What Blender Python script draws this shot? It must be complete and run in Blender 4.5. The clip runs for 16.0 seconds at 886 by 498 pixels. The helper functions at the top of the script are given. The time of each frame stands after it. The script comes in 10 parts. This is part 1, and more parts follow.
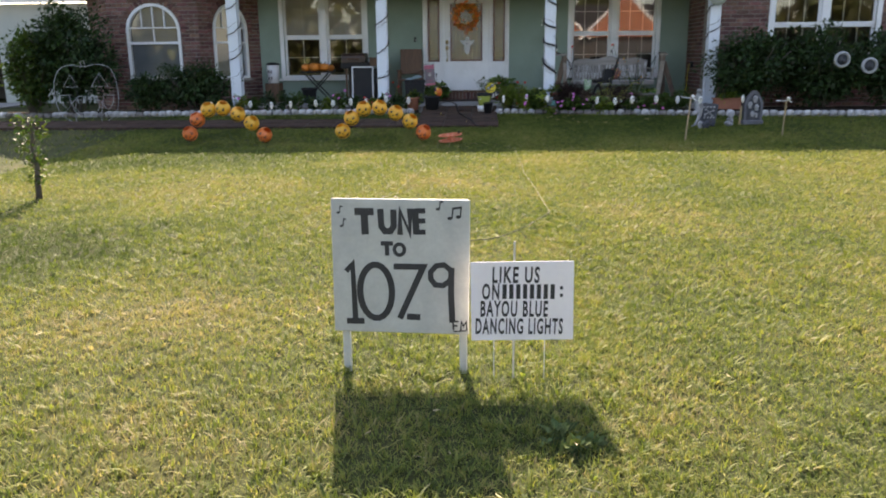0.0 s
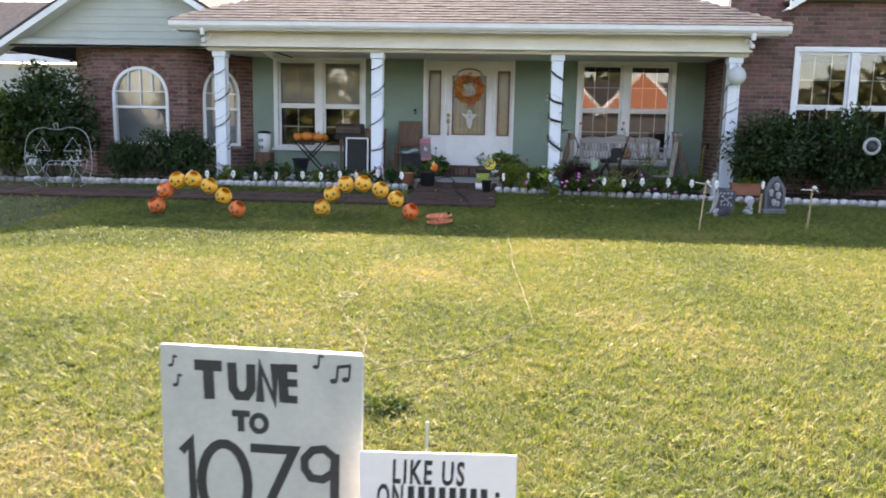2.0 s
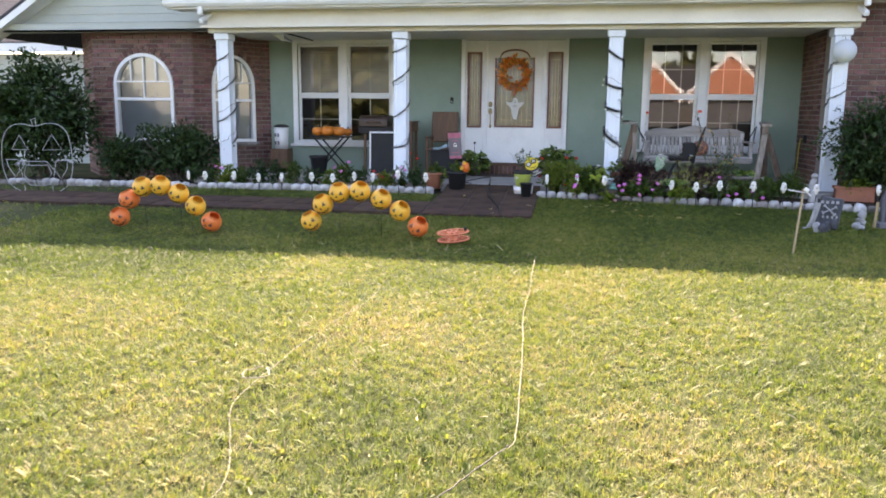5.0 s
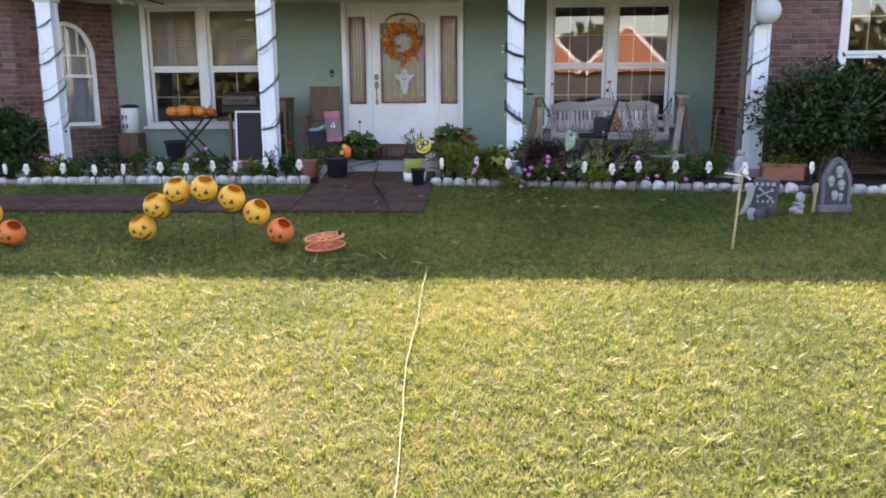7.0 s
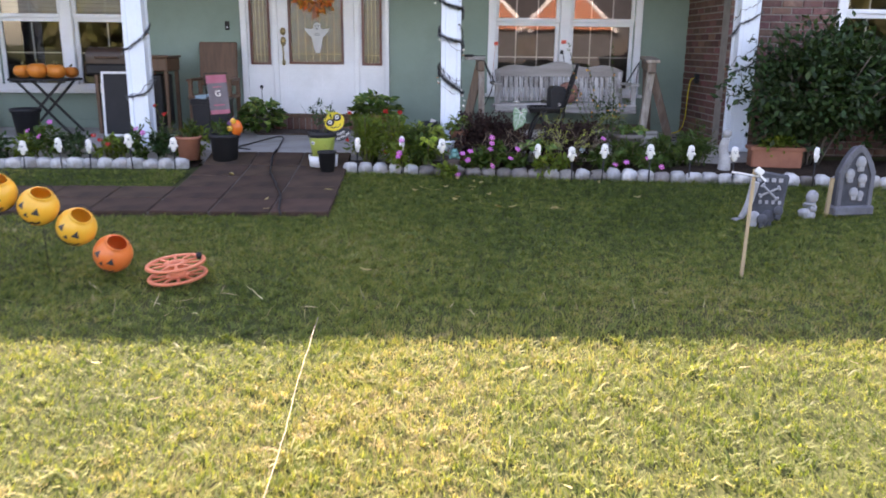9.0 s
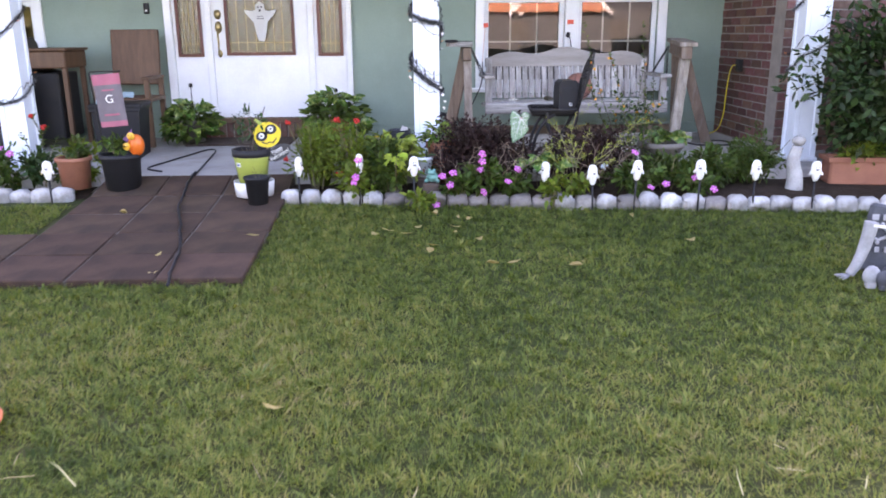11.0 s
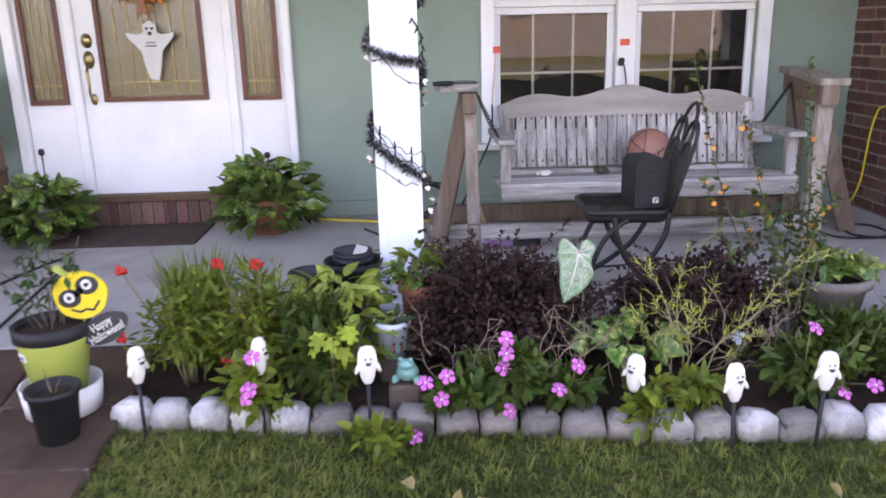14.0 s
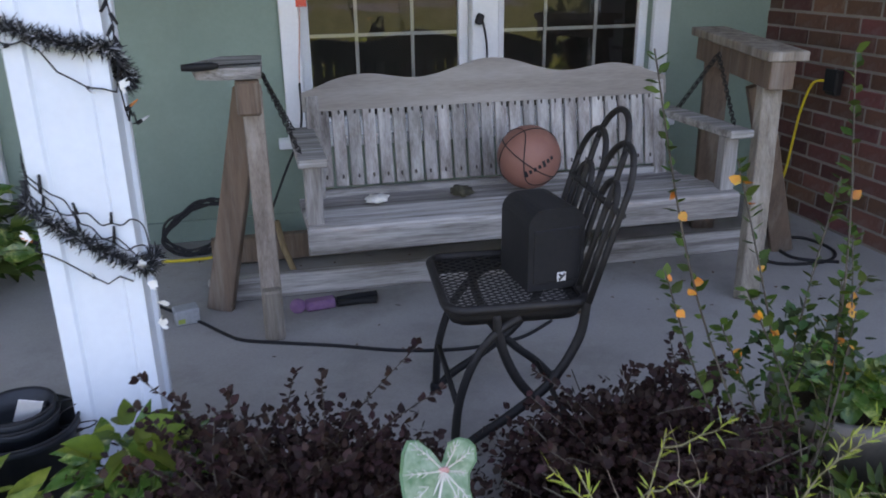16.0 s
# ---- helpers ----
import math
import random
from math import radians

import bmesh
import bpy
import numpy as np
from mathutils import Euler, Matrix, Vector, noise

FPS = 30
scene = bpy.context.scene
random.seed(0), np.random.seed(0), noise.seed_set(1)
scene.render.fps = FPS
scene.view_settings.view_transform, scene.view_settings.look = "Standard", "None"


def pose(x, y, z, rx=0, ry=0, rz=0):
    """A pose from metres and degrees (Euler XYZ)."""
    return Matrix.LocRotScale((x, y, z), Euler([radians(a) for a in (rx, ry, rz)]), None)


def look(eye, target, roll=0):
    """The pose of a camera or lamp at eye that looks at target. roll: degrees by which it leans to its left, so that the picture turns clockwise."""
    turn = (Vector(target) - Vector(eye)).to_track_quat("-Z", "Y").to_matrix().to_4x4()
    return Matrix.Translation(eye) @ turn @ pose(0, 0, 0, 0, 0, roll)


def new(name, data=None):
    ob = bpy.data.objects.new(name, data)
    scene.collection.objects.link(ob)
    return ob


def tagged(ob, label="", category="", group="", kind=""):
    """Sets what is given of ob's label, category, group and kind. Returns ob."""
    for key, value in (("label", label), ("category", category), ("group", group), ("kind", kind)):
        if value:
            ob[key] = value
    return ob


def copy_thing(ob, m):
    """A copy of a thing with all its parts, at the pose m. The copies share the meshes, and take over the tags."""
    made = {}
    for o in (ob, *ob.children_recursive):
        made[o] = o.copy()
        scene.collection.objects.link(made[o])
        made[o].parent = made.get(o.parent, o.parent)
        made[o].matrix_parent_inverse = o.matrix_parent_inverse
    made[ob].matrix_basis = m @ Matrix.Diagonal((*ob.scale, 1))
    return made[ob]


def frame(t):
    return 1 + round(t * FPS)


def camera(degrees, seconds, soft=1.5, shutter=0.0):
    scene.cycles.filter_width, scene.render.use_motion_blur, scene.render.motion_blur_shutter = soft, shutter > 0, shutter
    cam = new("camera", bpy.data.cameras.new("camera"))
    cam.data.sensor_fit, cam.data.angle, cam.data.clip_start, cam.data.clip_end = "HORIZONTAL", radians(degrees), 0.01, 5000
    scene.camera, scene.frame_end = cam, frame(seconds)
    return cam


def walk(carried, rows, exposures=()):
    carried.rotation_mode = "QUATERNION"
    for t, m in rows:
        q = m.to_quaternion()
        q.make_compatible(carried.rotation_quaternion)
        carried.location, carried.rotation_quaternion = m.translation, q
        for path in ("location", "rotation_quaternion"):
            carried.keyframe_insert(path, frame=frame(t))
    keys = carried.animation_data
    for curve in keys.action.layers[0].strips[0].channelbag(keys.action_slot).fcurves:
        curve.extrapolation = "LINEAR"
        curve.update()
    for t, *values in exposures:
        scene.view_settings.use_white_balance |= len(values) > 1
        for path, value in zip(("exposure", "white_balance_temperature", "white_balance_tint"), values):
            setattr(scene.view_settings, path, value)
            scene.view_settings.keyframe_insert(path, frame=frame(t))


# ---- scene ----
cam = camera(59.0, 16.0, soft=1.8, shutter=0.3)
PATH = [
    (0, (-0.337, 0.696, 1.312), (-0.438, 2.636, 0.835), -0.6),
    (0.5, (-0.258, 0.947, 1.284), (-0.44, 2.868, 0.757), -0.1),
    (1, (-0.265, 1.268, 1.297), (-0.385, 3.202, 0.801), 0.1),
    (1.5, (-0.211, 1.548, 1.328), (-0.348, 3.504, 0.934), -0.5),
    (2, (-0.017, 1.859, 1.362), (-0.159, 3.83, 1.055), 1.1),
    (2.5, (0.102, 2.174, 1.339), (-0.007, 4.139, 0.987), 1.5),
    (3, (0.169, 2.511, 1.392), (0.065, 4.483, 1.07), -0.6),
    (3.5, (0.284, 2.864, 1.378), (0.081, 4.832, 1.088), -1.1),
    (3.7, (0.371, 3.007, 1.39), (0.014, 4.953, 1.092), 1.0),
    (5.8, (0.497, 4.667, 1.42), (0.195, 6.614, 1.076), -0.5),
    (6, (0.484, 4.805, 1.417), (0.261, 6.771, 1.122), -1.6),
    (6.5, (0.463, 5.201, 1.423), (0.366, 7.162, 1.042), -1.7),
    (7, (0.507, 5.662, 1.404), (0.403, 7.619, 1.007), -0.3),
    (7.5, (0.501, 6.121, 1.413), (0.497, 8.084, 1.033), -0.7),
    (8, (0.529, 6.596, 1.395), (0.592, 8.542, 0.939), -1.3),
    (8.5, (0.589, 7.067, 1.405), (0.615, 9.001, 0.898), 1.2),
    (9, (0.617, 7.567, 1.445), (0.667, 9.503, 0.944), 0.6),
    (9.5, (0.653, 8.063, 1.402), (0.753, 9.985, 0.86), -0.6),
    (10, (0.712, 8.519, 1.397), (0.714, 10.444, 0.856), 0.4),
    (10.2, (0.73, 8.726, 1.379), (0.77, 10.653, 0.846), 0.4),
    (12.3, (0.892, 10.655, 1.537), (0.946, 12.58, 0.998), -1.2),
    (12.5, (0.903, 10.845, 1.535), (0.885, 12.777, 1.017), -1.2),
    (13, (0.9, 11.294, 1.531), (0.756, 13.202, 0.949), 0.1),
    (13.5, (0.893, 11.76, 1.568), (0.883, 13.684, 1.019), -1.7),
    (14, (0.955, 12.209, 1.611), (1.015, 14.135, 1.073), -1.4),
    (14.5, (0.983, 12.659, 1.594), (1.146, 14.555, 0.979), -0.1),
    (15, (1.033, 13.103, 1.615), (1.408, 14.961, 0.977), -2.4),
    (15.5, (1.167, 13.465, 1.635), (1.573, 15.309, 0.975), -1.9),
    (16, (1.261, 13.728, 1.643), (1.688, 15.555, 0.952), -0.8),
]
EXPOSURES = [(0.0, 1.72, 7800, 20), (0.5, 2.1, 7800, 20), (1.0, 2.2, 7800, 20), (1.5, 2.4, 7800, 21), (2.0, 2.3, 7800, 22), (2.5, 2.22, 7800, 23), (3.0, 2.42, 7800, 24), (6.0, 2.56, 7800, 25), (7.0, 2.5, 7800, 26), (7.5, 2.7, 7800, 26), (8.0, 2.6, 7900, 27), (8.5, 2.6, 7900, 29), (9.5, 3.0, 7900, 31), (12.5, 3.5, 8100, 37), (13.0, 3.3, 8200, 37), (13.5, 2.98, 8300, 38), (14.0, 3.36, 8600, 38), (14.6, 2.97, 8600, 37), (15.0, 2.7, 8300, 33), (15.5, 2.92, 8000, 29), (16.0, 2.6, 7900, 27)]
walk(cam, [(t, look(eye, target, roll)) for t, eye, target, roll in PATH], EXPOSURES)

# ---------------- light ----------------
world = bpy.data.worlds.new("sky_world")
world.use_nodes = True
wn = world.node_tree
sky = wn.nodes.new("ShaderNodeTexSky")
sky.sky_type = "NISHITA"
sky.sun_disc = False
SUN = Vector((-0.16, 1.0, 0.765)).normalized()
sky.sun_elevation = math.asin(SUN.z)
sky.sun_rotation = math.atan2(SUN.x, SUN.y)
sky.air_density, sky.dust_density, sky.ozone_density = 1.0, 1.3, 1.0
wn.nodes["Background"].inputs["Strength"].default_value = 0.135
wn.links.new(sky.outputs["Color"], wn.nodes["Background"].inputs["Color"])
scene.world = world
sun_data = bpy.data.lights.new("sun", "SUN")
sun_data.energy, sun_data.angle, sun_data.color = 4.5, radians(0.55), (1.0, 0.93, 0.80)
sun = new("sun", sun_data)
sun.matrix_world = look(SUN * 60, (0, 0, 0))

# ---------------- materials ----------------
MATS = {}


def mat(name, c1, c2=None, rough=0.7, scale=6.0, fine=90.0, bump=0.25, dist=0.004, metal=0.0, leaf=0.0,
        vary="", amount=0.25, stretch=(1, 1, 1), spec=0.5, dirt=None, dirt_amount=0.0, coat=0.0):
    """A surface with colour at two scales, fine relief, and variation piece by piece."""
    if name in MATS:
        return MATS[name]
    m = bpy.data.materials.new(name)
    m.use_nodes = True
    nt = m.node_tree
    n, l = nt.nodes, nt.links
    bs = n["Principled BSDF"]
    c2 = c2 or tuple(v * 0.75 for v in c1)
    tc = n.new("ShaderNodeTexCoord")
    mp = n.new("ShaderNodeMapping")
    mp.inputs["Scale"].default_value = stretch
    l.new(tc.outputs["Object"], mp.inputs["Vector"])
    big = n.new("ShaderNodeTexNoise")
    big.inputs["Scale"].default_value, big.inputs["Detail"].default_value = scale, 5
    small = n.new("ShaderNodeTexNoise")
    small.inputs["Scale"].default_value, small.inputs["Detail"].default_value = fine, 3
    l.new(mp.outputs[0], big.inputs["Vector"]), l.new(mp.outputs[0], small.inputs["Vector"])
    add = n.new("ShaderNodeMath")
    add.operation = "MULTIPLY_ADD"
    l.new(small.outputs["Fac"], add.inputs[0])
    add.inputs[1].default_value = 0.5
    l.new(big.outputs["Fac"], add.inputs[2])
    ramp = n.new("ShaderNodeMapRange")
    ramp.inputs["From Min"].default_value, ramp.inputs["From Max"].default_value = 0.5, 1.0
    l.new(add.outputs[0], ramp.inputs["Value"])
    mix = n.new("ShaderNodeMix")
    mix.data_type = "RGBA"
    mix.inputs["A"].default_value, mix.inputs["B"].default_value = (*c1, 1), (*c2, 1)
    l.new(ramp.outputs[0], mix.inputs["Factor"])
    col = mix.outputs["Result"]
    if dirt:
        dn = n.new("ShaderNodeTexNoise")
        dn.inputs["Scale"].default_value, dn.inputs["Detail"].default_value = scale * 0.6, 8
        dn.inputs["Roughness"].default_value = 0.7
        l.new(mp.outputs[0], dn.inputs["Vector"])
        dr = n.new("ShaderNodeMapRange")
        dr.inputs["From Min"].default_value, dr.inputs["From Max"].default_value = 0.5, 0.68
        dr.inputs["To Max"].default_value = dirt_amount
        l.new(dn.outputs["Fac"], dr.inputs["Value"])
        dm = n.new("ShaderNodeMix")
        dm.data_type = "RGBA"
        l.new(dr.outputs[0], dm.inputs["Factor"]), l.new(col, dm.inputs["A"])
        dm.inputs["B"].default_value = (*dirt, 1)
        col = dm.outputs["Result"]
    if vary:
        if vary == "island":
            rnd = n.new("ShaderNodeNewGeometry").outputs["Random Per Island"]
        else:
            rnd = n.new("ShaderNodeObjectInfo").outputs["Random"]
        vr = n.new("ShaderNodeMapRange")
        vr.inputs["To Min"].default_value, vr.inputs["To Max"].default_value = 1 - amount, 1 + amount
        l.new(rnd, vr.inputs["Value"])
        hs = n.new("ShaderNodeHueSaturation")
        l.new(vr.outputs[0], hs.inputs["Value"]), l.new(col, hs.inputs["Color"])
        hr = n.new("ShaderNodeMapRange")
        hr.inputs["To Min"].default_value, hr.inputs["To Max"].default_value = 0.5 - amount * 0.06, 0.5 + amount * 0.06
        frac = n.new("ShaderNodeMath")
        frac.operation = "MULTIPLY_ADD"
        l.new(rnd, frac.inputs[0])
        frac.inputs[1].default_value, frac.inputs[2].default_value = 7.31, 0.0
        fr2 = n.new("ShaderNodeMath")
        fr2.operation = "FRACT"
        l.new(frac.outputs[0], fr2.inputs[0])
        l.new(fr2.outputs[0], hr.inputs["Value"]), l.new(hr.outputs[0], hs.inputs["Hue"])
        col = hs.outputs["Color"]
    l.new(col, bs.inputs["Base Color"])
    rr = n.new("ShaderNodeMapRange")
    rr.inputs["To Min"].default_value, rr.inputs["To Max"].default_value = max(0.05, rough - 0.1), min(1, rough + 0.1)
    l.new(big.outputs["Fac"], rr.inputs["Value"])
    l.new(rr.outputs[0], bs.inputs["Roughness"])
    bs.inputs["Metallic"].default_value = metal
    bs.inputs["Specular IOR Level"].default_value = spec
    bs.inputs["Coat Weight"].default_value = coat
    if bump:
        bp = n.new("ShaderNodeBump")
        bp.inputs["Strength"].default_value, bp.inputs["Distance"].default_value = bump, dist
        l.new(add.outputs[0], bp.inputs["Height"]), l.new(bp.outputs[0], bs.inputs["Normal"])
    if leaf:
        tr = n.new("ShaderNodeBsdfTranslucent")
        boost = n.new("ShaderNodeMix")
        boost.data_type, boost.blend_type = "RGBA", "MULTIPLY"
        boost.inputs["Factor"].default_value = 1.0
        boost.inputs["B"].default_value = (1.35, 1.3, 0.6, 1)
        l.new(col, boost.inputs["A"])
        l.new(boost.outputs["Result"], tr.inputs["Color"])
        ms = n.new("ShaderNodeMixShader")
        ms.inputs[0].default_value = leaf
        l.new(bs.outputs[0], ms.inputs[1]), l.new(tr.outputs[0], ms.inputs[2])
        l.new(ms.outputs[0], n["Material Output"].inputs["Surface"])
    MATS[name] = m
    return m


def glass(name, tint=(0.9, 0.93, 0.92), rough=0.02):
    m = bpy.data.materials.new(name)
    m.use_nodes = True
    n, l = m.node_tree.nodes, m.node_tree.links
    gl = n.new("ShaderNodeBsdfGlossy")
    gl.inputs["Roughness"].default_value = rough
    tp = n.new("ShaderNodeBsdfTransparent")
    tp.inputs["Color"].default_value = (*tint, 1)
    fr = n.new("ShaderNodeFresnel")
    fr.inputs["IOR"].default_value = 2.1
    ms = n.new("ShaderNodeMixShader")
    l.new(fr.outputs[0], ms.inputs[0]), l.new(tp.outputs[0], ms.inputs[1]), l.new(gl.outputs[0], ms.inputs[2])
    l.new(ms.outputs[0], n["Material Output"].inputs["Surface"])
    return m


def grass_material():
    """Blades from dark green over yellow-green to straw: blade by blade, tuft by tuft, and in wide dry patches."""
    m = bpy.data.materials.new("grass_blade")
    m.use_nodes = True
    n, l = m.node_tree.nodes, m.node_tree.links
    tc = n.new("ShaderNodeTexCoord")

    def field(scale, detail):
        t = n.new("ShaderNodeTexNoise")
        t.inputs["Scale"].default_value, t.inputs["Detail"].default_value = scale, detail
        l.new(tc.outputs["Object"], t.inputs["Vector"])
        return t.outputs["Fac"]

    def madd(a, k, b):
        q = n.new("ShaderNodeMath")
        q.operation = "MULTIPLY_ADD"
        l.new(a, q.inputs[0])
        q.inputs[1].default_value = k
        if isinstance(b, float):
            q.inputs[2].default_value = b
        else:
            l.new(b, q.inputs[2])
        return q.outputs[0]
    f = madd(n.new("ShaderNodeNewGeometry").outputs["Random Per Island"], 0.44, -0.865)
    f = madd(field(14.0, 3), 1.16, f)
    f = madd(field(0.75, 5), 1.10, f)
    # one lush green patch by the young tree, and worn dry stretches
    wob = n.new("ShaderNodeTexNoise")
    wob.inputs["Scale"].default_value, wob.inputs["Detail"].default_value = 2.2, 4
    l.new(tc.outputs["Object"], wob.inputs["Vector"])
    for x, y, rx, ry, amount in ((-4.1, 6.3, 1.5, 1.1, -0.42), (-2.3, 4.75, 1.3, 0.65, 0.16), (-2.4, 8.7, 1.9, 1.2, 0.06), (-4.6, 10.6, 2.5, 1.1, -0.34), (-0.9, 9.1, 1.3, 0.8, 0.04)):
        mp = n.new("ShaderNodeMapping")
        mp.inputs["Location"].default_value = (-x / rx, -y / ry, 0)
        mp.inputs["Scale"].default_value = (1 / rx, 1 / ry, 0)
        l.new(tc.outputs["Object"], mp.inputs["Vector"])
        ln = n.new("ShaderNodeVectorMath")
        ln.operation = "LENGTH"
        l.new(mp.outputs[0], ln.inputs[0])
        d = madd(wob.outputs["Fac"], 1.1, ln.outputs["Value"])
        fall = n.new("ShaderNodeMapRange")
        fall.inputs["From Min"].default_value, fall.inputs["From Max"].default_value = 0.95, 1.75
        fall.inputs["To Min"].default_value, fall.inputs["To Max"].default_value = amount, 0.0
        l.new(d, fall.inputs["Value"])
        f = madd(fall.outputs[0], 1.0, f)
    # drier in the open; house shade is toned in as greener, darker blades
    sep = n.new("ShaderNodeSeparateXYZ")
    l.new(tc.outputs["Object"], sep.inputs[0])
    shade_tone = n.new("ShaderNodeMapRange")
    shade_tone.inputs["From Min"].default_value, shade_tone.inputs["From Max"].default_value = 10.8, 13.8
    shade_tone.inputs["To Min"].default_value, shade_tone.inputs["To Max"].default_value = 0.0, -0.15
    l.new(sep.outputs["Y"], shade_tone.inputs["Value"])
    f = madd(shade_tone.outputs[0], 1.0, f)
    ramp = n.new("ShaderNodeValToRGB")
    e = ramp.color_ramp.elements
    e[0].position, e[0].color = 0.08, (0.045, 0.076, 0.017, 1)
    e[1].position, e[1].color = 0.95, (0.36, 0.295, 0.17, 1)
    for p, c in ((0.32, (0.114, 0.158, 0.034, 1)), (0.58, (0.208, 0.230, 0.056, 1)), (0.78, (0.262, 0.226, 0.098, 1))):
        q = e.new(p)
        q.color = c
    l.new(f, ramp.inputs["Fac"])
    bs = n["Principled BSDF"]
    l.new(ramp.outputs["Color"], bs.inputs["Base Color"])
    bs.inputs["Roughness"].default_value, bs.inputs["Specular IOR Level"].default_value = 0.6, 0.3
    tr = n.new("ShaderNodeBsdfTranslucent")
    mx = n.new("ShaderNodeMix")
    mx.data_type, mx.blend_type = "RGBA", "MULTIPLY"
    mx.inputs["Factor"].default_value = 1.0
    mx.inputs["B"].default_value = (1.35, 1.37, 0.8, 1)
    l.new(ramp.outputs["Color"], mx.inputs["A"]), l.new(mx.outputs["Result"], tr.inputs["Color"])
    ms = n.new("ShaderNodeMixShader")
    ms.inputs[0].default_value = 0.42
    l.new(bs.outputs[0], ms.inputs[1]), l.new(tr.outputs[0], ms.inputs[2])
    l.new(ms.outputs[0], n["Material Output"].inputs["Surface"])
    return m


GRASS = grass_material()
SOIL_LAWN = mat("lawn_soil", (0.060, 0.072, 0.026), (0.038, 0.046, 0.018), rough=0.95, scale=1.3, fine=60, bump=0.6, dist=0.02,
                dirt=(0.13, 0.11, 0.05), dirt_amount=0.5, spec=0.1)
MULCH = mat("mulch", (0.05, 0.032, 0.022), (0.022, 0.015, 0.011), rough=0.95, scale=14, fine=150, bump=0.9, dist=0.02, spec=0.15)
CONCRETE = mat("concrete", (0.40, 0.38, 0.36), (0.30, 0.285, 0.27), rough=0.85, scale=2.2, fine=140, bump=0.2, dirt=(0.17, 0.15, 0.13), dirt_amount=0.6)
PAVER = mat("red_paver", (0.082, 0.049, 0.034), (0.046, 0.029, 0.021), spec=0.2, rough=0.95, scale=5, fine=120, bump=0.45, vary="object", amount=0.15,
            dirt=(0.026, 0.020, 0.017), dirt_amount=0.6)
JOINT = mat("paving_joint", (0.075, 0.056, 0.046), (0.045, 0.034, 0.028), rough=0.95, scale=9, fine=160, bump=0.4, dirt=(0.36, 0.33, 0.30), dirt_amount=0.5)
MORTAR = mat("mortar", (0.27, 0.24, 0.215), (0.19, 0.17, 0.15), rough=0.95, scale=9, fine=160, bump=0.4)
BRICK = mat("brick", (0.165, 0.066, 0.047), (0.088, 0.040, 0.033), rough=0.85, scale=14, fine=160, bump=0.5, vary="object", amount=0.4,
            dirt=(0.30, 0.22, 0.19), dirt_amount=0.35)
BRICK_J = mat("brick_far", (0.19, 0.085, 0.07), (0.11, 0.055, 0.05), rough=0.85, scale=14, fine=160, bump=0.5, vary="island", amount=0.4,
              dirt=(0.30, 0.22, 0.19), dirt_amount=0.35)
GREEN_WALL = mat("green_wall_paint", (0.225, 0.30, 0.25), (0.19, 0.26, 0.215), rough=0.75, scale=1.6, fine=60, bump=0.12, dirt=(0.14, 0.18, 0.15), dirt_amount=0.3)
WHITE = mat("white_paint", (0.80, 0.81, 0.82), (0.70, 0.71, 0.72), rough=0.45, scale=3, fine=70, bump=0.08, dirt=(0.5, 0.5, 0.48), dirt_amount=0.25)
POST_WHITE = mat("post_enamel", (0.73, 0.79, 0.86), (0.66, 0.72, 0.79), rough=0.35, scale=2.5, fine=50, bump=0.05, dirt=(0.55, 0.56, 0.55), dirt_amount=0.25)
CREAM = mat("cream_beam", (0.72, 0.69, 0.60), (0.62, 0.59, 0.51), rough=0.6, scale=2, fine=60, bump=0.08)
SIDING = mat("gable_siding", (0.44, 0.47, 0.43), (0.38, 0.41, 0.38), rough=0.7, scale=2, fine=50, bump=0.1)
SHINGLE = mat("shingle", (0.080, 0.080, 0.090), (0.050, 0.050, 0.057), rough=0.95, scale=10, fine=220, bump=0.6, vary="island", amount=0.22, spec=0.08)
GLASS = glass("window_glass")
GRILLE = mat("window_grille", (0.56, 0.54, 0.49), (0.48, 0.46, 0.42), rough=0.6, bump=0.05)
# dark finish puts the gloom of unlit, unseen rooms into their colour
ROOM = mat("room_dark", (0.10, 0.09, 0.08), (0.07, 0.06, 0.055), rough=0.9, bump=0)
CURTAIN = mat("curtain", (0.52, 0.47, 0.42), (0.42, 0.37, 0.33), rough=0.9, scale=3, fine=80, bump=0.2)
RED_WOOD = mat("mahogany_trim", (0.16, 0.045, 0.025), (0.10, 0.028, 0.018), rough=0.45, scale=6, fine=90, stretch=(1, 1, 0.15))
BRASS = mat("aged_brass", (0.42, 0.32, 0.16), (0.28, 0.21, 0.10), rough=0.35, metal=1.0, bump=0.1)
ORANGE = mat("orange_plastic", (0.78, 0.17, 0.02), (0.66, 0.12, 0.015), rough=0.35, scale=8, bump=0.05, leaf=0.15)
PUMPKIN_Y = mat("yellow_orange_plastic", (0.86, 0.49, 0.065), (0.80, 0.41, 0.04), rough=0.32, scale=5, bump=0.05, leaf=0.15)
PUMPKIN_O = mat("red_orange_plastic", (0.84, 0.24, 0.06), (0.76, 0.17, 0.04), rough=0.32, scale=5, bump=0.05, leaf=0.15)
BLACK = mat("black_plastic", (0.014, 0.014, 0.016), (0.022, 0.022, 0.024), rough=0.55, bump=0.1, spec=0.25)
IRON = mat("black_iron", (0.012, 0.012, 0.014), (0.024, 0.021, 0.019), rough=0.55, fine=200, bump=0.3, spec=0.3)
WOOD = mat("weathered_wood", (0.38, 0.355, 0.335), (0.10, 0.086, 0.077), rough=0.85, scale=7, fine=60, bump=0.6, stretch=(0.3, 5, 5), vary="object", amount=0.22,
           dirt=(0.62, 0.60, 0.58), dirt_amount=0.7)
